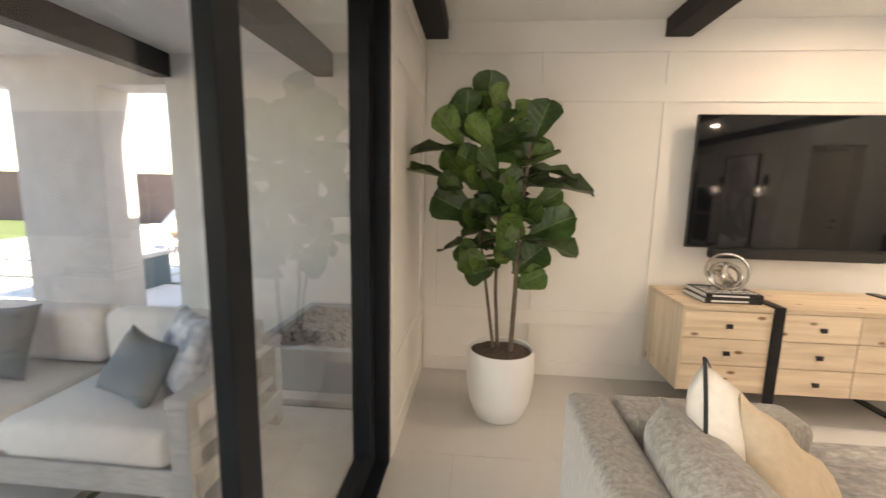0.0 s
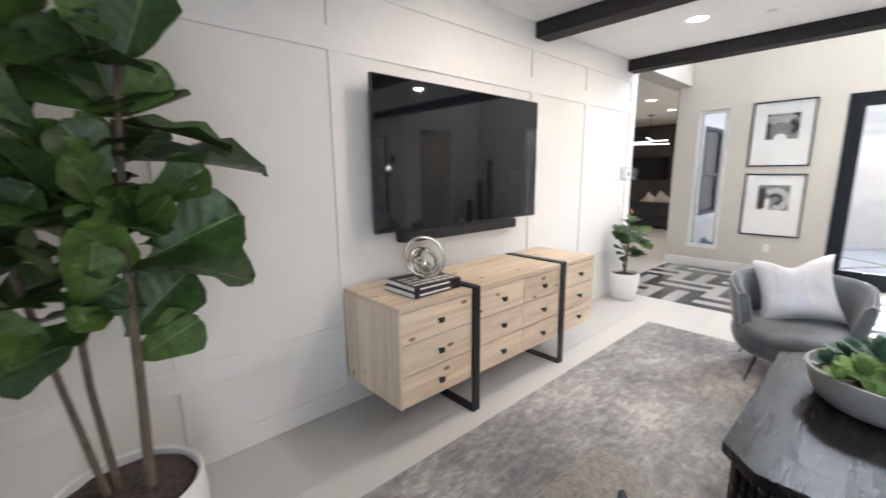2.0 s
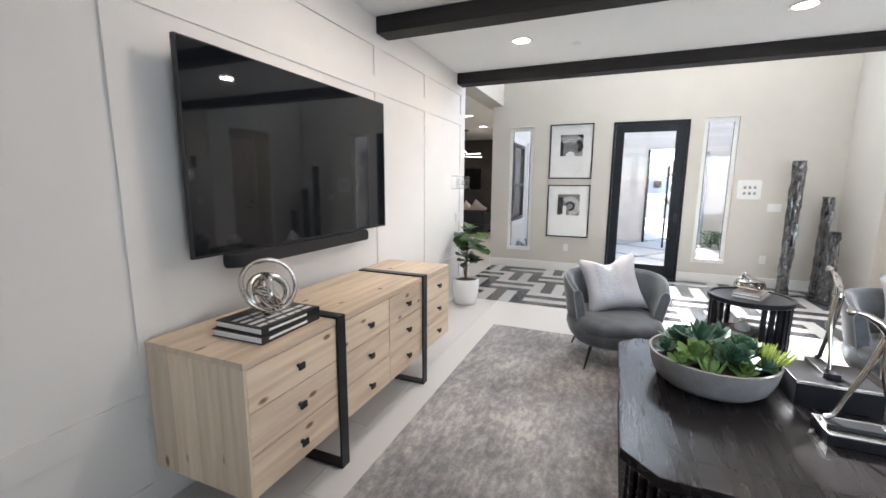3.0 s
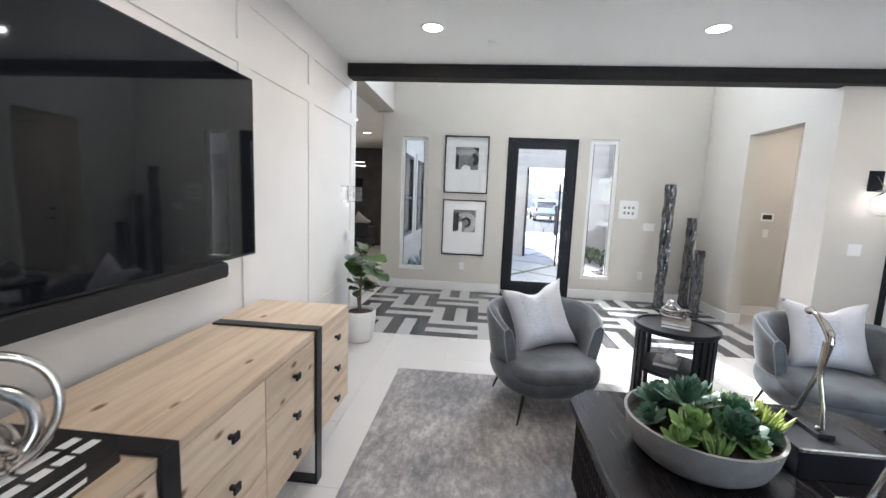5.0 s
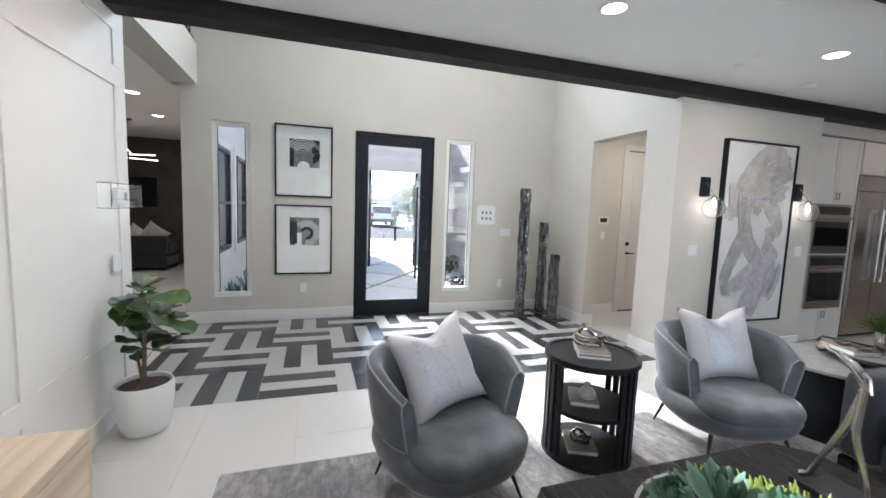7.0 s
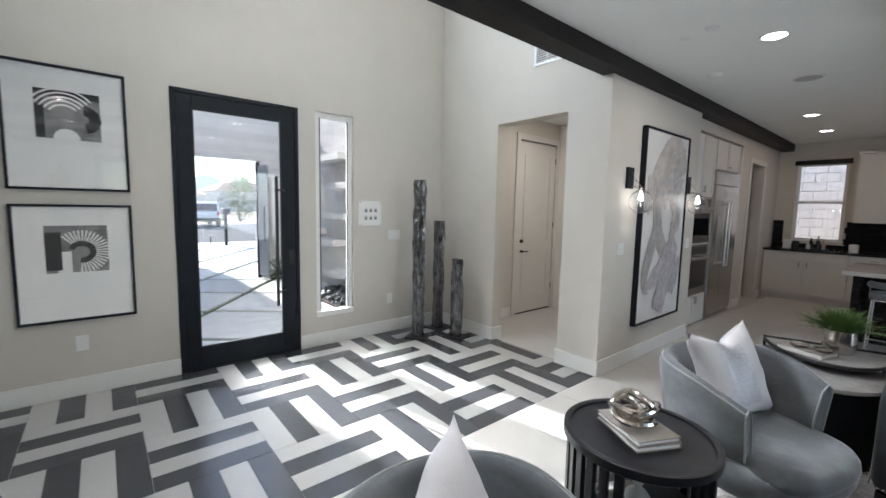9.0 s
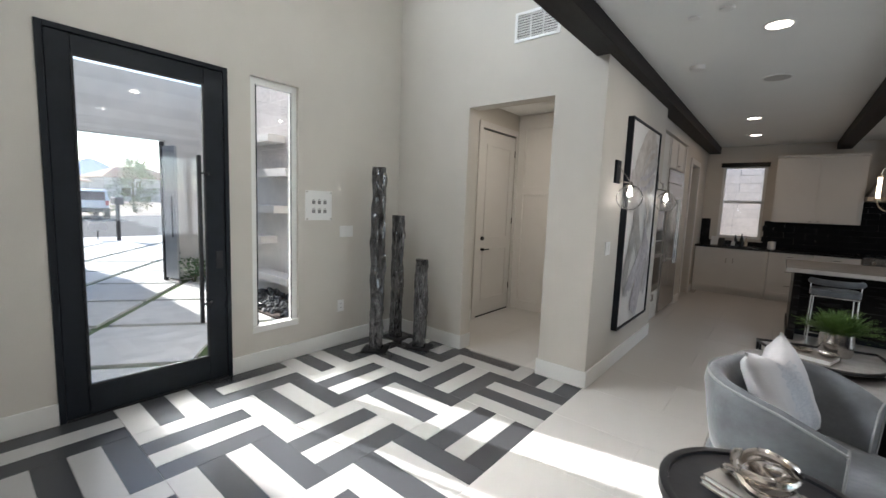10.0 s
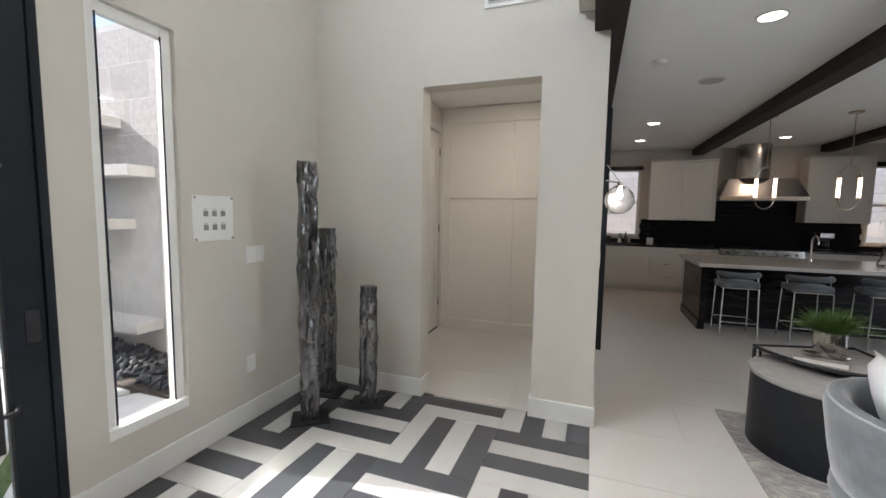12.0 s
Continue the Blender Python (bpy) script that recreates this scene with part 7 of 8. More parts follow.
# ---- outside: ground, entry court, street ----
structure("ground", box(-900, 2600, -1500, 1500, -0.6, -0.16), M_EARTH, "dry desert ground reaching to the hills", "ground")
# unseen side roof and closing wall, added against sun leaking into hall and kitchen
structure("roof_side", box(5.46, XF + 0.17, -8.1, YH - 0.17, 2.95, 3.2), M_STUCCO_W, "unseen flat roof beside the foyer that keeps sun out", "roof")
structure("wall_sun_stop", box(XF - 0.0, XF + 0.17, -8.1, YH - 0.152, 0, 3.2), M_STUCCO, "unseen grey stucco wall that keeps sun out behind the hall", "wall")
structure("wall_house_back", box(5.67, XF, -8.12, -7.97, -0.1, 2.95), M_STUCCO, "grey stucco rear house wall", "wall")
structure("roof_main", box(-0.7, 5.46, -8.15, 8.4, 3.09, 3.3), M_STUCCO_W, "flat roof over the living room", "roof")
structure("roof_foyer", box(5.4, 13.4, 3.40, 8.45, ZF + 0.2, ZF + 0.3), M_STUCCO_W, "flat roof over loft and lounge", "roof")
# added out of view, tall enough to keep the sun off window_2
structure("wall_wing_upper", box(XF + 0.17, 13.3, 3.40, 3.55, 2.84, ZF + 0.2), M_STUCCO_W, "unseen upper wall of the wing, raised to block sun at window_2", "wall")
structure("wall_wing_end", box(13.3, 13.45, 3.40, 8.4, -0.1, ZF + 0.2), M_STUCCO_W, "pale stucco end wall of the wing", "wall")
structure("foundation", box(XL - 0.22, XF + 0.17, -8.12, YT + 0.16, -0.45, -0.151), M_STUCCO, "concrete foundation slab", "foundation")
structure("foundation_wing", box(5.45, 13.45, YT + 0.161, 8.4, -0.45, -0.151), M_STUCCO, "concrete foundation slab of the wing", "foundation")

PXE_OUT = 12.65
gp = structure("grass_strips", box(XF + 0.17, PXE_OUT, -1.41, 3.4, -0.159, -0.075), M_GRASS, "green artificial grass between the pavers", "grass")
pav = {}


def paver(parent, x0, x1, y0, y1, mat=M_PAVER, z=-0.075, h=0.035):
    w, d = round(x1 - x0, 3), round(y1 - y0, 3)
    if w < 0.05 or d < 0.05:
        return
    key = (w, d, mat.name, h)
    if key not in pav:
        pav[key] = finish(box(-w / 2, w / 2, -d / 2, d / 2, 0, h, 0.004), "paver", mat)
    ob = new("paver", pav[key])
    ob.parent = parent
    ob.location = ((x0 + x1) / 2, (y0 + y1) / 2, z)


def skew_paver(parent, pts, z=-0.075, h=0.035):
    bm = prism(pts, 0, h, None, 0.004)
    part("paver", bm, M_PAVER, parent, "", False, pose(0, 0, z))


def clipped(poly, x0, x1, y0, y1):
    """The part of a polygon inside an upright rectangle."""
    for ax, lim, sg in ((0, x0, 1), (0, x1, -1), (1, y0, 1), (1, y1, -1)):
        res = []
        for p, q in zip(poly, poly[1:] + poly[:1]):
            dp, dq = (p[ax] - lim) * sg, (q[ax] - lim) * sg
            if dp >= 0:
                res.append(p)
            if dp * dq < 0:
                w = dp / (dp - dq)
                res.append((p[0] + (q[0] - p[0]) * w, p[1] + (q[1] - p[1]) * w))
        poly = res
        if len(poly) < 3:
            return []
    return poly


# square pavers laid at an angle, with turf joints
E1, E2 = (0.81, -0.587), (0.587, 0.81)
gp2 = structure("grass_verge", box(PXE_OUT, 20.0, -7.0, 1.15, -0.159, -0.075), M_GRASS, "green artificial grass between the outer pavers", "grass")
for own, rect in ((gp, (XF + 0.19, 12.64, -0.66, 3.38)), (gp, (10.72, 12.64, -1.40, -0.662)), (gp2, (12.66, 19.98, -6.9, 1.1))):
    for i in range(-6, 16):
        for j in range(-8, 8):
            u0, v0 = 6.40 + 1.28 * i + 0.05, 6.67 + 1.36 * j + 0.06
            u1, v1 = u0 + 1.18, v0 + 1.24
            quad = clipped([(u * E1[0] + v * E2[0], u * E1[1] + v * E2[1]) for u, v in ((u0, v0), (u1, v0), (u1, v1), (u0, v1))], *rect)
            if len(quad) > 2:
                ar = abs(sum(p[0] * q[1] - p[1] * q[0] for p, q in zip(quad, quad[1:] + quad[:1]))) / 2
                if ar > 0.03:
                    skew_paver(own, quad)

# entry gate wall
PXW, PXE = 12.65, 12.9
gw = bmesh.new()
wall_with_openings(gw, "x", PXW, PXE, -1.5, 3.40, -0.1, 3.45, [(-0.56, 0.72, -0.1, 2.42)])
structure("wall_gate", gw, M_STUCCO_W, "pale stucco wall with a gate opening", "wall")
gt = thing("entry_gate", PXW - 0.02, -0.50, -0.035, 12, "dark steel entry gate standing open", "gate")
part("gate_post", box(-0.03, 0.03, -0.03, 0.03, 0.0, 2.42, 0.003), M_STEEL_BLACK, gt)
part("gate_leaf", box(-0.40, -0.05, -0.02, 0.02, 0.06, 2.34, 0.003), material("pale_gate_panel", (0.36, 0.37, 0.38), 0.4, 0.3, spot=0.06, scale=3), gt, "pale ribbed panel")
for z in (0.5, 1.2, 1.9):
    part("gate_rail", box(-0.40, -0.05, -0.03, -0.0205, z, z + 0.05), M_STEEL_BLACK, gt)
part("gate_pull", tube([(-0.34, 0.05, 0.8), (-0.34, 0.05, 1.5)], 0.013, 8), M_STEEL_BLACK, gt)
gt2 = thing("gate_jamb", PXW - 0.01, 0.70, -0.035, 0, "dark steel gate jamb", "gate")
part("jamb_post", box(-0.04, 0.04, -0.04, 0.02, 0.0, 2.44, 0.003), M_STEEL_BLACK, gt2)

# water-feature wall seen through the narrow window
fw = structure("court_wall", box(XF + 0.17, 12.65, -1.62, -1.42, -0.1, 3.4), M_STUCCO_W, "pale court wall with ledges", "wall")
blk = finish(box(-0.297, 0.297, 0, 0.021, 0.003, 0.357, 0.003), "block", M_BLOCK)
for r in range(4):
    for c in range(8):
        b_ = new("block", blk)
        b_.parent = fw
        b_.location = (XF + 0.55 + c * 0.6 + (0.3 if r % 2 else 0), -1.4399, 1.9 + r * 0.36)
for x0, z0, ln in ((10.2, 2.33, 0.9), (9.72, 1.81, 0.95), (10.05, 1.27, 0.9), (10.45, 0.78, 0.75), (9.7, 0.22, 1.1), (11.5, 2.05, 0.9), (11.9, 1.5, 0.7), (11.3, 0.95, 0.9)):
    solid("stone_ledge", box(x0, x0 + ln, -1.4195, -1.15, z0, z0 + 0.11, 0.005), M_STUCCO_W, "pale stone ledge projecting from the court wall", "ledge", "wall ledges")
pb = bmesh.new()
rng = random.Random(33)
for k in range(420):
    x, y = rng.uniform(8.0, 10.6), rng.uniform(-1.36, -0.72)
    bmesh.ops.create_icosphere(pb, subdivisions=1, radius=1.0, matrix=pose(x, y, rng.uniform(-0.03, 0.03), rng.uniform(0, 90), rng.uniform(0, 40), rng.uniform(0, 180)) @ Matrix.Diagonal((rng.uniform(0.03, 0.07), rng.uniform(0.02, 0.05), rng.uniform(0.012, 0.03), 1)))
solid("pebble_bed", pb, M_PEBBLE, "bed of black river pebbles below the window", "pebbles", "", "stuff")
structure("planter_bed", box(7.87, 10.7, -1.40, -0.68, -0.159, -0.03), M_SOIL, "dark soil bed under the pebbles", "bed")


def shrub(name, x, y, z, r, h, n, seed, label, mat, leaf=0.05):
    rng = random.Random(seed)
    s = thing(name, x, y, z, 0, label, "shrub")
    st = bmesh.new()
    for k in range(7):
        a = rng.uniform(0, 6.28)
        tube([(0, 0, 0), (r * 0.3 * math.cos(a), r * 0.3 * math.sin(a), h * 0.5), (r * 0.7 * math.cos(a), r * 0.7 * math.sin(a), h * 0.85)], [0.012, 0.008, 0.003], 6, st)
    part("stems", st, M_STEM, s)
    bm = bmesh.new()
    for k in range(n):
        a, q, w = rng.uniform(0, 6.28), rng.uniform(0, 1) ** 0.5, rng.uniform(0.2, 1)
        wob = 0.75 + 0.35 * noise.noise(Vector((math.cos(a) * 2, math.sin(a) * 2, w * 3 + seed)))
        c = Vector((r * q * wob * math.cos(a), r * q * wob * math.sin(a), h * w))
        d = Vector((rng.uniform(-1, 1), rng.uniform(-1, 1), rng.uniform(-0.3, 1))).normalized()
        e = d.orthogonal().normalized()
        l = leaf * rng.uniform(0.6, 1.3)
        bm.faces.new([bm.verts.new(p) for p in (c, c + d * l * 0.5 + e * l * 0.3, c + d * l, c + d * l * 0.5 - e * l * 0.3)])
    part("foliage", bm, mat, s)


M_BUSH = material("shrub_leaf", (0.06, 0.12, 0.035), 0.6, spot=0.35, scale=12)
M_YELLOW = material("yellow_shrub_leaf", (0.22, 0.24, 0.04), 0.6, spot=0.3, scale=12)
for k, (x, y) in enumerate(((11.9, -0.95), (12.2, -0.8), (11.4, -1.1))):
    shrub("court_shrub", x, y, -0.08, 0.28, 0.45, 260, 60 + k, "low dark green shrub in the entry court", M_BUSH)


def agave(x, y, z, s, seed):
    rng = random.Random(seed)
    t = thing("agave", x, y, z, 0, "blue-grey agave beside the wing wall", "plant", "agaves")
    for k in range(16):
        a, e = k * 2.4 + rng.uniform(-0.2, 0.2), radians(rng.uniform(28, 82))
        d = Vector((math.cos(a) * math.cos(e), math.sin(a) * math.cos(e), math.sin(e)))
        n = Vector((-math.cos(a) * math.sin(e), -math.sin(a) * math.sin(e), math.cos(e)))
        bm = bmesh.new()
        petal(bm, Vector((0, 0, 0)), d, n, s * rng.uniform(0.8, 1.1), s * 0.17, s * 0.03, 0.08)
        part("leaf", bm, M_AGAVE, t, "", True)


M_AGAVE = material("agave_leaf", (0.16, 0.22, 0.20), 0.55, spot=0.15, scale=9, rand=0.15)
for k, (x, y, s) in enumerate(((8.6, 2.95, 0.55), (9.3, 3.0, 0.5), (8.25, 3.1, 0.45), (10.2, 2.95, 0.5))):
    agave(x, y, -0.04, s, 80 + k)
for x0 in (8.55, 10.2):
    w = thing("wing_window", x0, 3.40, 0, 0, "dark-framed window in the wing wall of the court", "window", "wing windows", "structure")
    for a in ((0, 0.06, 0.75, 2.3), (0.94, 1.0, 0.75, 2.3), (0.06, 0.94, 0.75, 0.81), (0.06, 0.94, 2.24, 2.3), (0.06, 0.94, 1.45, 1.5)):
        part("frame_bar", box(a[0], a[1], -0.06, -0.0005, a[2], a[3], 0.003), M_STEEL_BLACK, w)
    part("glass", box(0.06, 0.94, -0.02, -0.001, 0.81, 2.24), M_TV, w)
    for a in ((-0.12, -0.01, 0.63, 2.42), (1.01, 1.12, 0.63, 2.42), (-0.01, 1.01, 2.31, 2.42), (-0.01, 1.01, 0.63, 0.74)):
        part("surround", box(a[0], a[1], -0.04, -0.0006, a[2], a[3], 0.003), M_STUCCO_W, w)

# unseen blocks added to shape the sun on the court and foyer floor
structure("sun_block_door", box(13.46, 15.4, 2.64, 8.4, -0.159, 6.9), M_STUCCO_W, "unseen stucco block that trims the sun through the entry door", "wall")
structure("sun_block_court", box(15.4, 19.9, 1.2, 8.4, -0.159, 4.5), M_STUCCO_W, "unseen stucco block that casts shade on the entry court", "wall")
mbx = thing("mailbox", 20.6, -1.55, -0.06, 0, "dark mailbox on a post by the street", "mailbox")
part("post", box(-0.05, 0.05, -0.05, 0.05, 0, 1.15, 0.004), M_STEEL_BLACK, mbx)
part("box_body", box(-0.28, 0.28, -0.12, 0.12, 1.15, 1.38, 0.03), M_STEEL_BLACK, mbx)
ysg = thing("yard_sign", 21.0, -1.1, -0.06, 0, "small dark sign on a stake by the street", "sign")
part("stake", box(-0.015, 0.015, -0.015, 0.015, 0, 0.3), M_STEEL_BLACK, ysg)
part("panel", box(-0.015, 0.015, -0.22, 0.22, 0.3, 0.55, 0.003), M_STUCCO, ysg)
# street, parked car, tree, hills
structure("pavement", box(20.0, 22.0, -60, 60, -0.159, -0.06), M_PAVER, "pale concrete pavement along the street", "pavement")
structure("road", box(22.0, 40.0, -120, 120, -0.159, -0.15), M_ASPHALT, "asphalt street", "road")
tk = thing("parked_car", 37.6, -3.45, -0.15, -92, "white sport utility vehicle parked across the street", "car")
M_CARPAINT = material("white_car_paint", (0.72, 0.73, 0.75), 0.3, 0.0, coat=0.6)
bd = bmesh.new()
prof = [(-2.4, 0.42), (-2.42, 1.0), (-2.2, 1.66), (-1.9, 1.76), (0.75, 1.74), (1.25, 1.15), (2.5, 1.02), (2.75, 0.75), (2.75, 0.45)]
a_ = [bd.verts.new((-0.9, u, v)) for u, v in prof]
b_ = [bd.verts.new((0.9, u, v)) for u, v in prof]
bd.faces.new(a_), bd.faces.new(b_[::-1])
for k in range(len(prof)):
    j = (k + 1) % len(prof)
    bd.faces.new((a_[k], a_[j], b_[j], b_[k]))
bmesh.ops.bevel(bd, geom=bd.edges[:], offset=0.05, segments=2, profile=0.5, affect="EDGES")
part("body", bd, M_CARPAINT, tk, "", True, None, 50)
for sx in (-1, 1):
    part("side_window", box(sx * 0.9 - 0.012, sx * 0.9 + 0.012, -1.9, 0.7, 1.1, 1.58), M_TV, tk)
part("windscreen", move(box(-0.78, 0.78, -0.02, 0.02, -0.27, 0.27), pose(0, 1.03, 1.48, 38)), M_TV, tk)
for sx in (-0.86, 0.86):
    for u in (-1.7, 1.75):
        w = part("wheel", move(lathe([(0, -0.13), (0.37, -0.13), (0.40, -0.08), (0.40, 0.08), (0.37, 0.13), (0, 0.13)], 24), pose(sx, u, 0.40, 0, 90)), M_PLASTIC, tk, "", True)
        part("rim", move(lathe([(0, -0.135), (0.22, -0.135), (0.22, 0.135), (0, 0.135)], 20), pose(sx, u, 0.40, 0, 90)), M_STAINLESS, w)
part("rear_window", move(box(-0.74, 0.74, -0.02, 0.02, -0.26, 0.26), pose(0, -2.31, 1.35, -18)), M_TV, tk)
part("rear_bumper", box(-0.88, 0.88, -2.52, -2.36, 0.40, 0.66, 0.03), M_PLASTIC, tk)
part("number_plate", box(-0.17, 0.17, -2.46, -2.43, 0.82, 0.96, 0.003), M_WPLASTIC, tk)
for y in (-0.8, 0.8):
    part("tail_light", box(y - 0.08, y + 0.08, -2.46, -2.38, 0.82, 1.08, 0.01), material("tail_light_red", (0.35, 0.02, 0.02), 0.3) if y < 0 else bpy.data.materials["tail_light_red"], tk)
for y in (-0.7, 0.7):
    part("headlight", box(y - 0.12, y + 0.12, 2.70, 2.765, 0.78, 0.95, 0.01), M_WPLASTIC, tk)


def tree(x, y, z, h, r, seed, label, mat):
    rng = random.Random(seed)
    t = thing("tree", x, y, z, 0, label, "tree", "street trees")
    bm = bmesh.new()
    tube([(0, 0, 0), (0.05, 0.02, h * 0.25), (0.0, 0.05, h * 0.5), (0.05, 0, h * 0.85)], [0.09, 0.075, 0.05, 0.012], 8, bm)
    for k in range(14):
        a, z0 = rng.uniform(0, 6.28), rng.uniform(0.25, 0.7) * h
        tube([(0, 0, z0), (0.4 * r * math.cos(a), 0.4 * r * math.sin(a), z0 + 0.14 * h), (0.85 * r * math.cos(a), 0.85 * r * math.sin(a), z0 + 0.22 * h)], [0.035, 0.02, 0.006], 6, bm)
    part("trunk", bm, M_STEM, t)
    cr = bmesh.new()
    for k in range(70):
        a, w = rng.uniform(0, 6.28), rng.uniform(0.12, 1.0)
        q = r * (1 - abs(w - 0.45) * 1.3) * rng.uniform(0.35, 1.0)
        c = Vector((q * math.cos(a), q * math.sin(a), h * w))
        for _ in range(42):
            p = c + Vector((rng.gauss(0, 0.2), rng.gauss(0, 0.2), rng.gauss(0, 0.18))) * r * 0.5
            d = Vector((rng.uniform(-1, 1), rng.uniform(-1, 1), rng.uniform(-1, 1))).normalized()
            e = d.orthogonal().normalized()
            l = 0.13
            cr.faces.new([cr.verts.new(v) for v in (p, p + d * l * 0.5 + e * l * 0.35, p + d * l, p + d * l * 0.5 - e * l * 0.35)])
    part("crown", cr, mat, t)


M_TREE = material("desert_tree_leaf", (0.16, 0.19, 0.07), 0.7, spot=0.3, scale=6)
tree(46.0, -8.1, -0.16, 4.3, 2.1, 3, "young pale green street tree", M_TREE)
tree(52.0, -16.0, -0.16, 4.5, 1.6, 4, "pale green tree farther down the street", M_TREE)
tree(48.0, 3.0, -0.16, 4.2, 1.5, 5, "pale green tree across the street", M_TREE)
for k in range(12):
    rng = random.Random(200 + k)
    shrub("verge_shrub", 41.0 + rng.uniform(0, 6), -14 + k * 1.6, -0.16, 0.5, 0.6, 120, 300 + k, "dry shrub on the street verge", M_YELLOW if k % 3 == 0 else M_BUSH, 0.12)
for k in range(9):
    rng = random.Random(400 + k)
    x, y, w, d, h = 90 + rng.uniform(0, 40), -60 + k * 13, rng.uniform(9, 12), rng.uniform(9, 14), rng.uniform(4.5, 6.5)
    hs = thing("far_house", x, y, -0.16, rng.uniform(-10, 10), "tan stucco house with a tiled hip roof far off", "house", "far houses")
    part("wall", box(-w / 2, w / 2, -d / 2, d / 2, 0, h * 0.65), M_STUCCO_W, hs)
    rf = bmesh.new()
    b4 = [rf.verts.new(p) for p in ((-w / 2 - 0.5, -d / 2 - 0.5, h * 0.65), (w / 2 + 0.5, -d / 2 - 0.5, h * 0.65), (w / 2 + 0.5, d / 2 + 0.5, h * 0.65), (-w / 2 - 0.5, d / 2 + 0.5, h * 0.65))]
    r2 = [rf.verts.new((0, -d / 5, h)), rf.verts.new((0, d / 5, h))]
    for q in ((b4[0], b4[1], r2[0]), (b4[1], b4[2], r2[1], r2[0]), (b4[2], b4[3], r2[1]), (b4[3], b4[0], r2[0], r2[1]), tuple(b4[::-1])):
        rf.faces.new(q)
    part("roof", rf, material("roof_tile", (0.26, 0.17, 0.13), 0.9, spot=0.15, scale=3) if k == 0 else bpy.data.materials["roof_tile"], hs)
    for j in (-1, 1):
        part("window", box(-w / 2 - 0.05, -w / 2 - 0.001, j * d / 4 - 0.7, j * d / 4 + 0.7, 1.0, 2.3), M_TV, hs)
# blue of the far haze is mixed into the hill colour itself
M_HILL = material("haze_tinted_hill", (0.13, 0.19, 0.34), 1.0, spot=0.12, scale=0.01)
hl_ = bmesh.new()
prev = None
for k in range(81):
    y = -1500 + k * 37.5
    h = 55 + 60 * abs(noise.noise(Vector((k * 0.17, 1.3, 0)))) + 30 * noise.noise(Vector((k * 0.6, 4.0, 0)))
    row = [hl_.verts.new((1500, y, -1)), hl_.verts.new((1720 + 60 * noise.noise(Vector((k * 0.4, 0, 2))), y, h * 0.7)), hl_.verts.new((1950, y, h + 25))]
    if prev:
        for j in range(2):
            hl_.faces.new((prev[j], row[j], row[j + 1], prev[j + 1]))
    prev = row
solid("backdrop_hills", hl_, M_HILL, "blue hazy hills on the horizon", "hills", "", "structure")

# neighbour's block wall behind the kitchen windows
nb = structure("neighbour_wall", box(-6, 9, -10.4, -10.2, -0.16, 4.4), M_STUCCO, "concrete block wall outside the kitchen", "wall")
M_PALEBLOCK = material("pale_block", (0.60, 0.55, 0.52), 0.95, spot=0.08, scale=14, bump=0.4, rand=0.06)
nbm = finish(box(-0.196, 0.196, 0, 0.03, 0.004, 0.196, 0.004), "block", M_PALEBLOCK)
for r in range(4, 17):
    for c in range(0, 20):
        b_ = new("block", nbm)
        b_.parent = nb
        b_.location = (-0.9 + c * 0.4 + (0.2 if r % 2 else 0), -10.1999, -0.15 + r * 0.2)

# ---- patio behind the sliding door ----
pg = structure("patio_slab", box(-9.5, XL - 0.22, -6, 4.0, -0.159, -0.07), M_GRASS, "green artificial grass joints of the patio", "grass")
for i in range(7):
    for j in range(8):
        x1 = XL - 0.24 - i * 1.28
        y0 = -5.95 + j * 1.24
        paver(pg, x1 - 1.18, x1, y0, y0 + 1.14, M_PAVER, -0.07, 0.05)
structure("patio_roof", box(-5.3, XL - 0.222, -6, 4.6, 2.85, 3.08), M_STUCCO_W, "pale patio roof", "roof")
for x in (-1.5, -3.2):
    solid("patio_beam", box(x - 0.09, x + 0.09, -5.9, 4.1, 2.62, 2.849, 0.004), M_BEAM, "dark beam under the patio roof", "beam", "patio beams")
structure("patio_pier", box(-4.98, -3.95, 4.1, 4.5, -0.1, 2.849), M_STUCCO, "grey stucco patio pier", "pier")
structure("patio_wall", box(-3.18, XL - 0.222, 4.1, 4.5, -0.1, 2.849), M_STUCCO_W, "grey stucco patio end wall", "wall")
structure("patio_lintel_far", box(-5.3, -4.98, 4.1, 4.5, 2.55, 2.849), M_STUCCO, "grey stucco lintel beside the wide pier", "lintel")
structure("patio_lintel", box(-3.95, -3.18, 4.1, 4.5, 2.55, 2.849), M_STUCCO, "grey stucco lintel between the piers", "lintel")
pp = thing("patio_planter", 0, 0, -0.02, 0, "low grey planter filled with gravel on the patio", "planter")
pw = bmesh.new()
for q in ((-1.70, -1.62, 2.84, 4.09), (-0.74, -0.66, 2.84, 4.09), (-1.62, -0.74, 2.84, 2.92), (-1.62, -0.74, 4.01, 4.09)):
    add_box(pw, *q, 0.0, 0.34, 0.004)
part("planter_wall", pw, material("blue_grey_planter", (0.24, 0.29, 0.33), 0.8, spot=0.1, scale=6, bump=0.3), pp)
part("fill", box(-1.619, -0.741, 2.921, 4.009, 0.0, 0.29), M_SOIL, pp)
gv = bmesh.new()
rng = random.Random(71)
for k in range(320):
    bmesh.ops.create_icosphere(gv, subdivisions=1, radius=1.0, matrix=pose(rng.uniform(-1.58, -0.78), rng.uniform(2.96, 3.97), rng.uniform(0.29, 0.32), rng.uniform(0, 90), rng.uniform(0, 40), rng.uniform(0, 180)) @ Matrix.Diagonal((rng.uniform(0.025, 0.05), rng.uniform(0.02, 0.04), rng.uniform(0.012, 0.025), 1)))
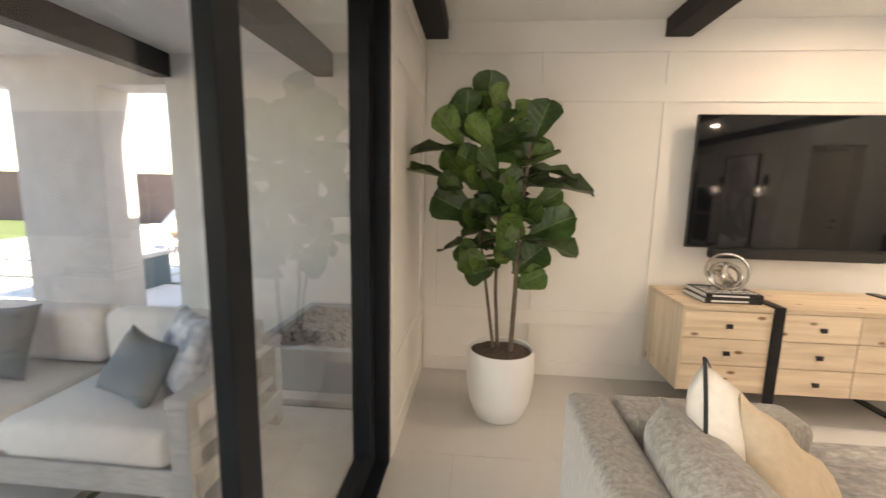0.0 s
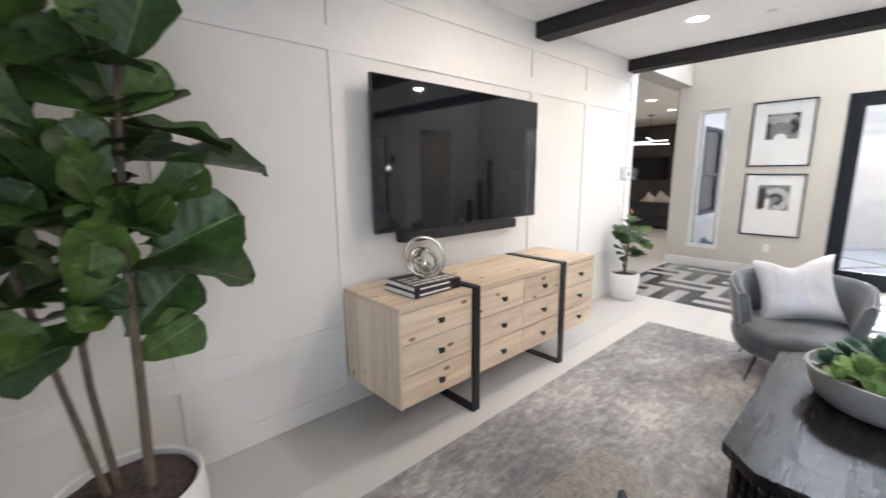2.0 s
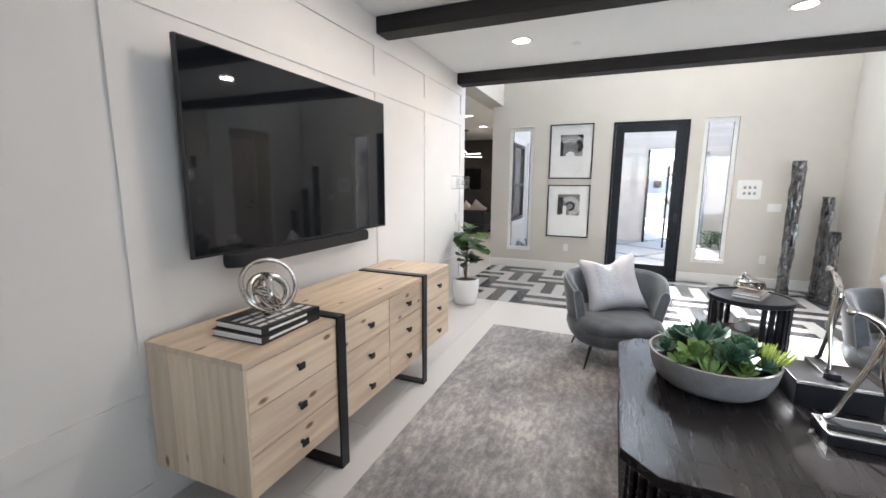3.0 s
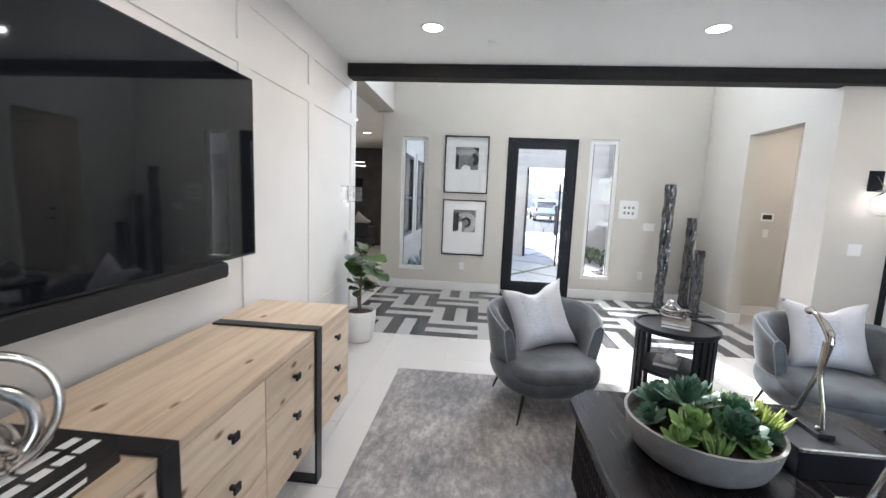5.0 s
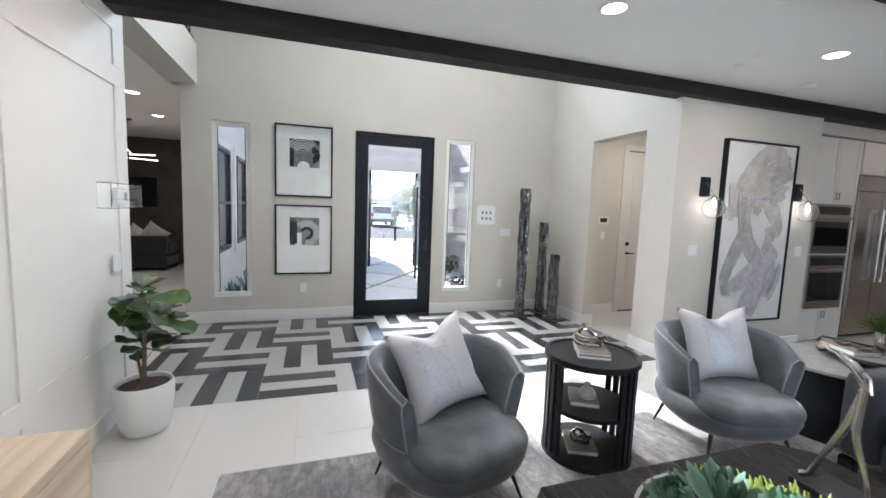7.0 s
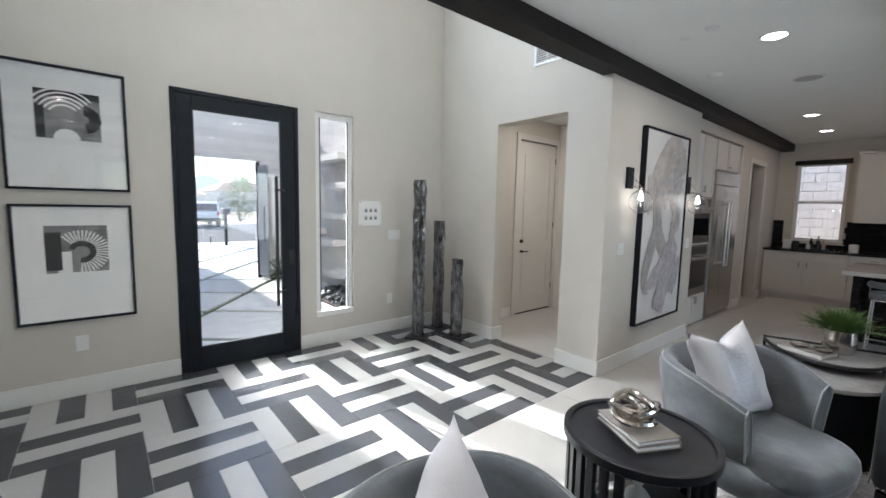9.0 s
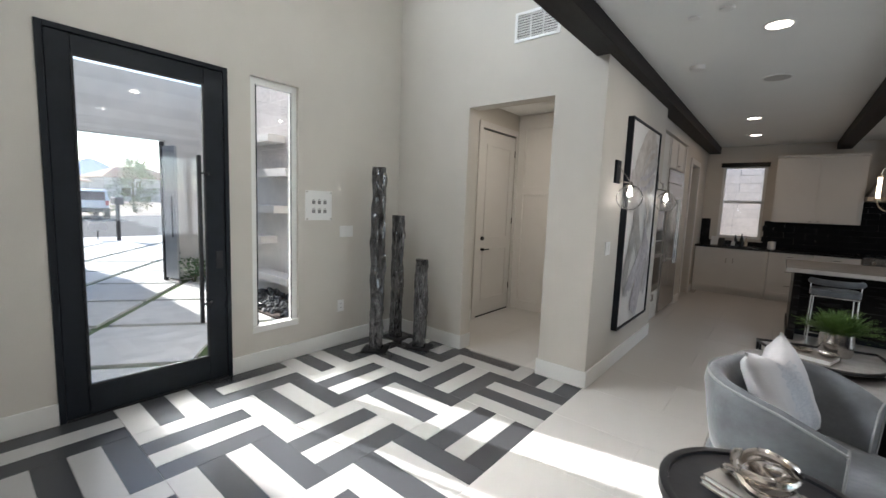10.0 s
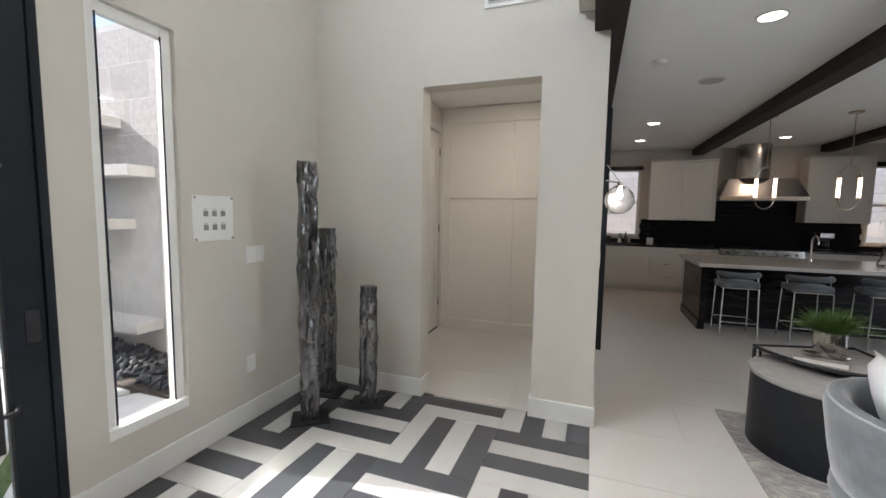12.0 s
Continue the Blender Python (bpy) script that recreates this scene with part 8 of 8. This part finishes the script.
part("gravel", gv, M_CONCRETE, pp, "grey gravel")["kind"] = "stuff"
ps = thing("patio_sofa", -3.22, 1.58, -0.02, 0, "outdoor sofa with pale cushions and a grey frame", "sofa")
M_OUTDOOR = material("pale_outdoor_cloth", (0.70, 0.70, 0.70), 0.9, spot=0.05, scale=20, bump=0.3, bump_scale=250)
M_GREYWOOD = material("grey_weathered_frame", (0.42, 0.42, 0.42), 0.7, spot=0.15, scale=10, stretch=(1, 1, 6))
part("base_frame", box(0.0, 2.02, 0.02, 0.85, 0.10, 0.24, 0.006), M_GREYWOOD, ps)
for x in (0.0, 1.90):
    arm = part("arm", box(x, x + 0.12, 0.0, 0.88, 0.56, 0.61, 0.008), M_GREYWOOD, ps)
    for y in (0.0, 0.80):
        part("arm_post", box(x + 0.01, x + 0.11, y + 0.002, y + 0.078, 0.0, 0.56, 0.006), M_GREYWOOD, arm)
    part("arm_rail", box(x + 0.03, x + 0.09, 0.078, 0.802, 0.30, 0.36, 0.004), M_GREYWOOD, arm)
part("back_frame", box(0.121, 1.899, 0.80, 0.88, 0.241, 0.70, 0.006), M_GREYWOOD, ps)
for k in range(2):
    part("seat_cushion", box(0.125 + k * 0.888, 1.008 + k * 0.888, 0.0, 0.78, 0.245, 0.44, 0.05), M_OUTDOOR, ps, "", True, None, 60)
    part("back_cushion", box(0.135 + k * 0.888, 1.0 + k * 0.888, 0.60, 0.80, 0.445, 0.80, 0.06), M_OUTDOOR, ps, "", True, None, 60)
M_BLUECLOTH = material("blue_grey_cloth", (0.16, 0.20, 0.24), 0.9, spot=0.1, scale=20, bump=0.3, bump_scale=200)
M_PATTERN = material("blue_white_print", (0.60, 0.62, 0.66), 0.9, scale=13, colour2=(0.22, 0.27, 0.34), bump=0.3, bump_scale=200, detail=2)
pillow("outdoor_pillow", pose(-1.52, 2.00, 0.64, 66, 0, -32), 0.46, 0.16, M_PATTERN, "blue and white printed pillow on the patio sofa", False, "patio pillows")
pillow("outdoor_pillow", pose(-1.70, 1.88, 0.585, 62, 14, -12), 0.36, 0.15, M_BLUECLOTH, "blue-grey pillow on the patio sofa", False, "patio pillows")
pillow("outdoor_pillow", pose(-2.72, 2.00, 0.62, 66, 0, 12), 0.45, 0.16, M_BLUECLOTH, "blue-grey pillow on the patio sofa", False, "patio pillows")
structure("yard_pavers", box(-24, -0.7, 4.7, 15.5, -0.159, -0.10), M_GRASS, "green grass joints of the yard", "grass")
yp = bpy.data.objects["yard_pavers"]
for i in range(8):
    for j in range(8):
        paver(yp, -2.2 - i * 1.5, -0.85 - i * 1.5, 4.8 + j * 1.3, 5.95 + j * 1.3, M_PAVER, -0.10, 0.05)
structure("yard_wall", box(-45, 5.4, 15.6, 15.8, -0.16, 1.9), material("brown_block_wall", (0.20, 0.14, 0.13), 0.95, spot=0.1, scale=4, bump=0.4), "brown block garden wall", "wall")
structure("yard_wall_side", box(-45.2, -45, -40, 15.8, -0.16, 1.9), bpy.data.materials["brown_block_wall"], "brown block garden side wall", "wall")
lg = thing("sun_lounger", -7.4, 8.4, -0.05, -40, "white sun lounger with a raised back in the yard", "lounger")
part("frame", box(-0.35, 0.35, -0.9, 0.6, 0.25, 0.33, 0.02), M_TRIM, lg)
part("mattress", box(-0.34, 0.34, -0.88, 0.3, 0.331, 0.43, 0.03), M_OUTDOOR, lg)
part("backrest", move(box(-0.34, 0.34, 0, 0.75, 0, 0.09, 0.03), pose(0, 0.3, 0.36, 50)), M_OUTDOOR, lg)
for a in (-0.3, 0.3):
    for b in (-0.8, 0.5):
        part("leg", box(a - 0.025, a + 0.025, b - 0.025, b + 0.025, 0, 0.25), M_TRIM, lg)
ft = thing("fire_table", -5.4, 5.6, -0.05, 0, "dark teal square fire table in the yard", "fire table")
part("body", box(-0.5, 0.5, -0.5, 0.5, 0, 0.48, 0.01), material("teal_metal", (0.05, 0.09, 0.11), 0.5, spot=0.1, scale=5), ft)
part("tabletop", box(-0.55, 0.55, -0.55, 0.55, 0.481, 0.53, 0.008), M_STUCCO, ft)
yb_ = thing("low_bench", -7.0, 9.4, -0.05, -35, "low orange wooden bench in the yard", "bench")
part("seat", box(-0.8, 0.8, -0.2, 0.2, 0.3, 0.36, 0.005), material("orange_wood", (0.42, 0.22, 0.08), 0.6, spot=0.15, scale=6, stretch=(0.5, 5, 5)), yb_)
for a in (-0.7, 0.7):
    part("leg", box(a - 0.04, a + 0.04, -0.18, 0.18, 0, 0.3), M_STUCCO, yb_)
shrub("yard_shrub", -6.2, 9.6, -0.05, 0.5, 0.8, 300, 500, "yellow-green shrub in the yard", M_YELLOW, 0.1)
shrub("yard_shrub", -9.5, 13.8, -0.1, 0.8, 1.1, 300, 501, "green shrub by the garden wall", M_BUSH, 0.12)

# ---- floor tiles ----
TILE_MESHES = {}


def tile(parent, x0, x1, y0, y1, mat, gap=0.0012, z=-0.0048):
    w, d = round(x1 - x0, 3), round(y1 - y0, 3)
    if w < 0.02 or d < 0.02:
        return
    key = (w, d, mat.name)
    if key not in TILE_MESHES:
        bm = bmesh.new()
        a, b, c = w / 2 - gap, d / 2 - gap, 0.0006
        lo = [bm.verts.new((sx * a, sy * b, 0)) for sx, sy in ((-1, -1), (1, -1), (1, 1), (-1, 1))]
        mid = [bm.verts.new((sx * a, sy * b, 0.0042)) for sx, sy in ((-1, -1), (1, -1), (1, 1), (-1, 1))]
        hi = [bm.verts.new((sx * (a - c), sy * (b - c), 0.0048)) for sx, sy in ((-1, -1), (1, -1), (1, 1), (-1, 1))]
        for p, q in ((lo, mid), (mid, hi)):
            for i in range(4):
                bm.faces.new((p[i], p[(i + 1) % 4], q[(i + 1) % 4], q[i]))
        bm.faces.new(hi)
        TILE_MESHES[key] = finish(bm, "tile", mat)
    ob = new("tile", TILE_MESHES[key])
    ob.parent = parent
    ob.location = ((x0 + x1) / 2, (y0 + y1) / 2, z)


def kept_pieces(x0, x1, y0, y1, keep):
    for k in keep:
        a, b, c, d = max(x0, k[0]), min(x1, k[1]), max(y0, k[2]), min(y1, k[3])
        if b - a > 0.01 and d - c > 0.01:
            yield a, b, c, d


S, BX, BY = 0.605, 5.41, -1.135
FOYER = [(5.41, XF, YH + 0.0, 3.50), (5.84, 6.71, -1.47, YH)]
for i in range(0, 4):
    for j in range(-1, 8):
        x0, y0 = BX + i * S, BY + j * S
        for k in range(4):
            mat = M_TILE_D if k % 2 == 0 else M_TILE_W
            w = S / 4
            r = (x0, x0 + S, y0 + k * w, y0 + (k + 1) * w) if (i + j) % 2 == 0 else (x0 + k * w, x0 + (k + 1) * w, y0, y0 + S)
            for q in kept_pieces(*r, FOYER):
                tile(floor_foyer, *q, mat)
for j in range(-20, 8):
    y0 = BY - 0.3 + j * 0.605
    for i in range(-8, 7):
        x0 = 5.41 - 1.21 + i * 1.21 + (0.605 if j % 2 else 0)
        for q in kept_pieces(x0, x0 + 1.21, y0, y0 + 0.605, [(XL, 5.41, YB, YT), (5.41, 7.30, -3.41, -1.56), (5.41, 6.9, -7.05, -3.56), (5.83, 6.72, -1.56, -1.47)]):
            tile(floor, *q, M_TILE)
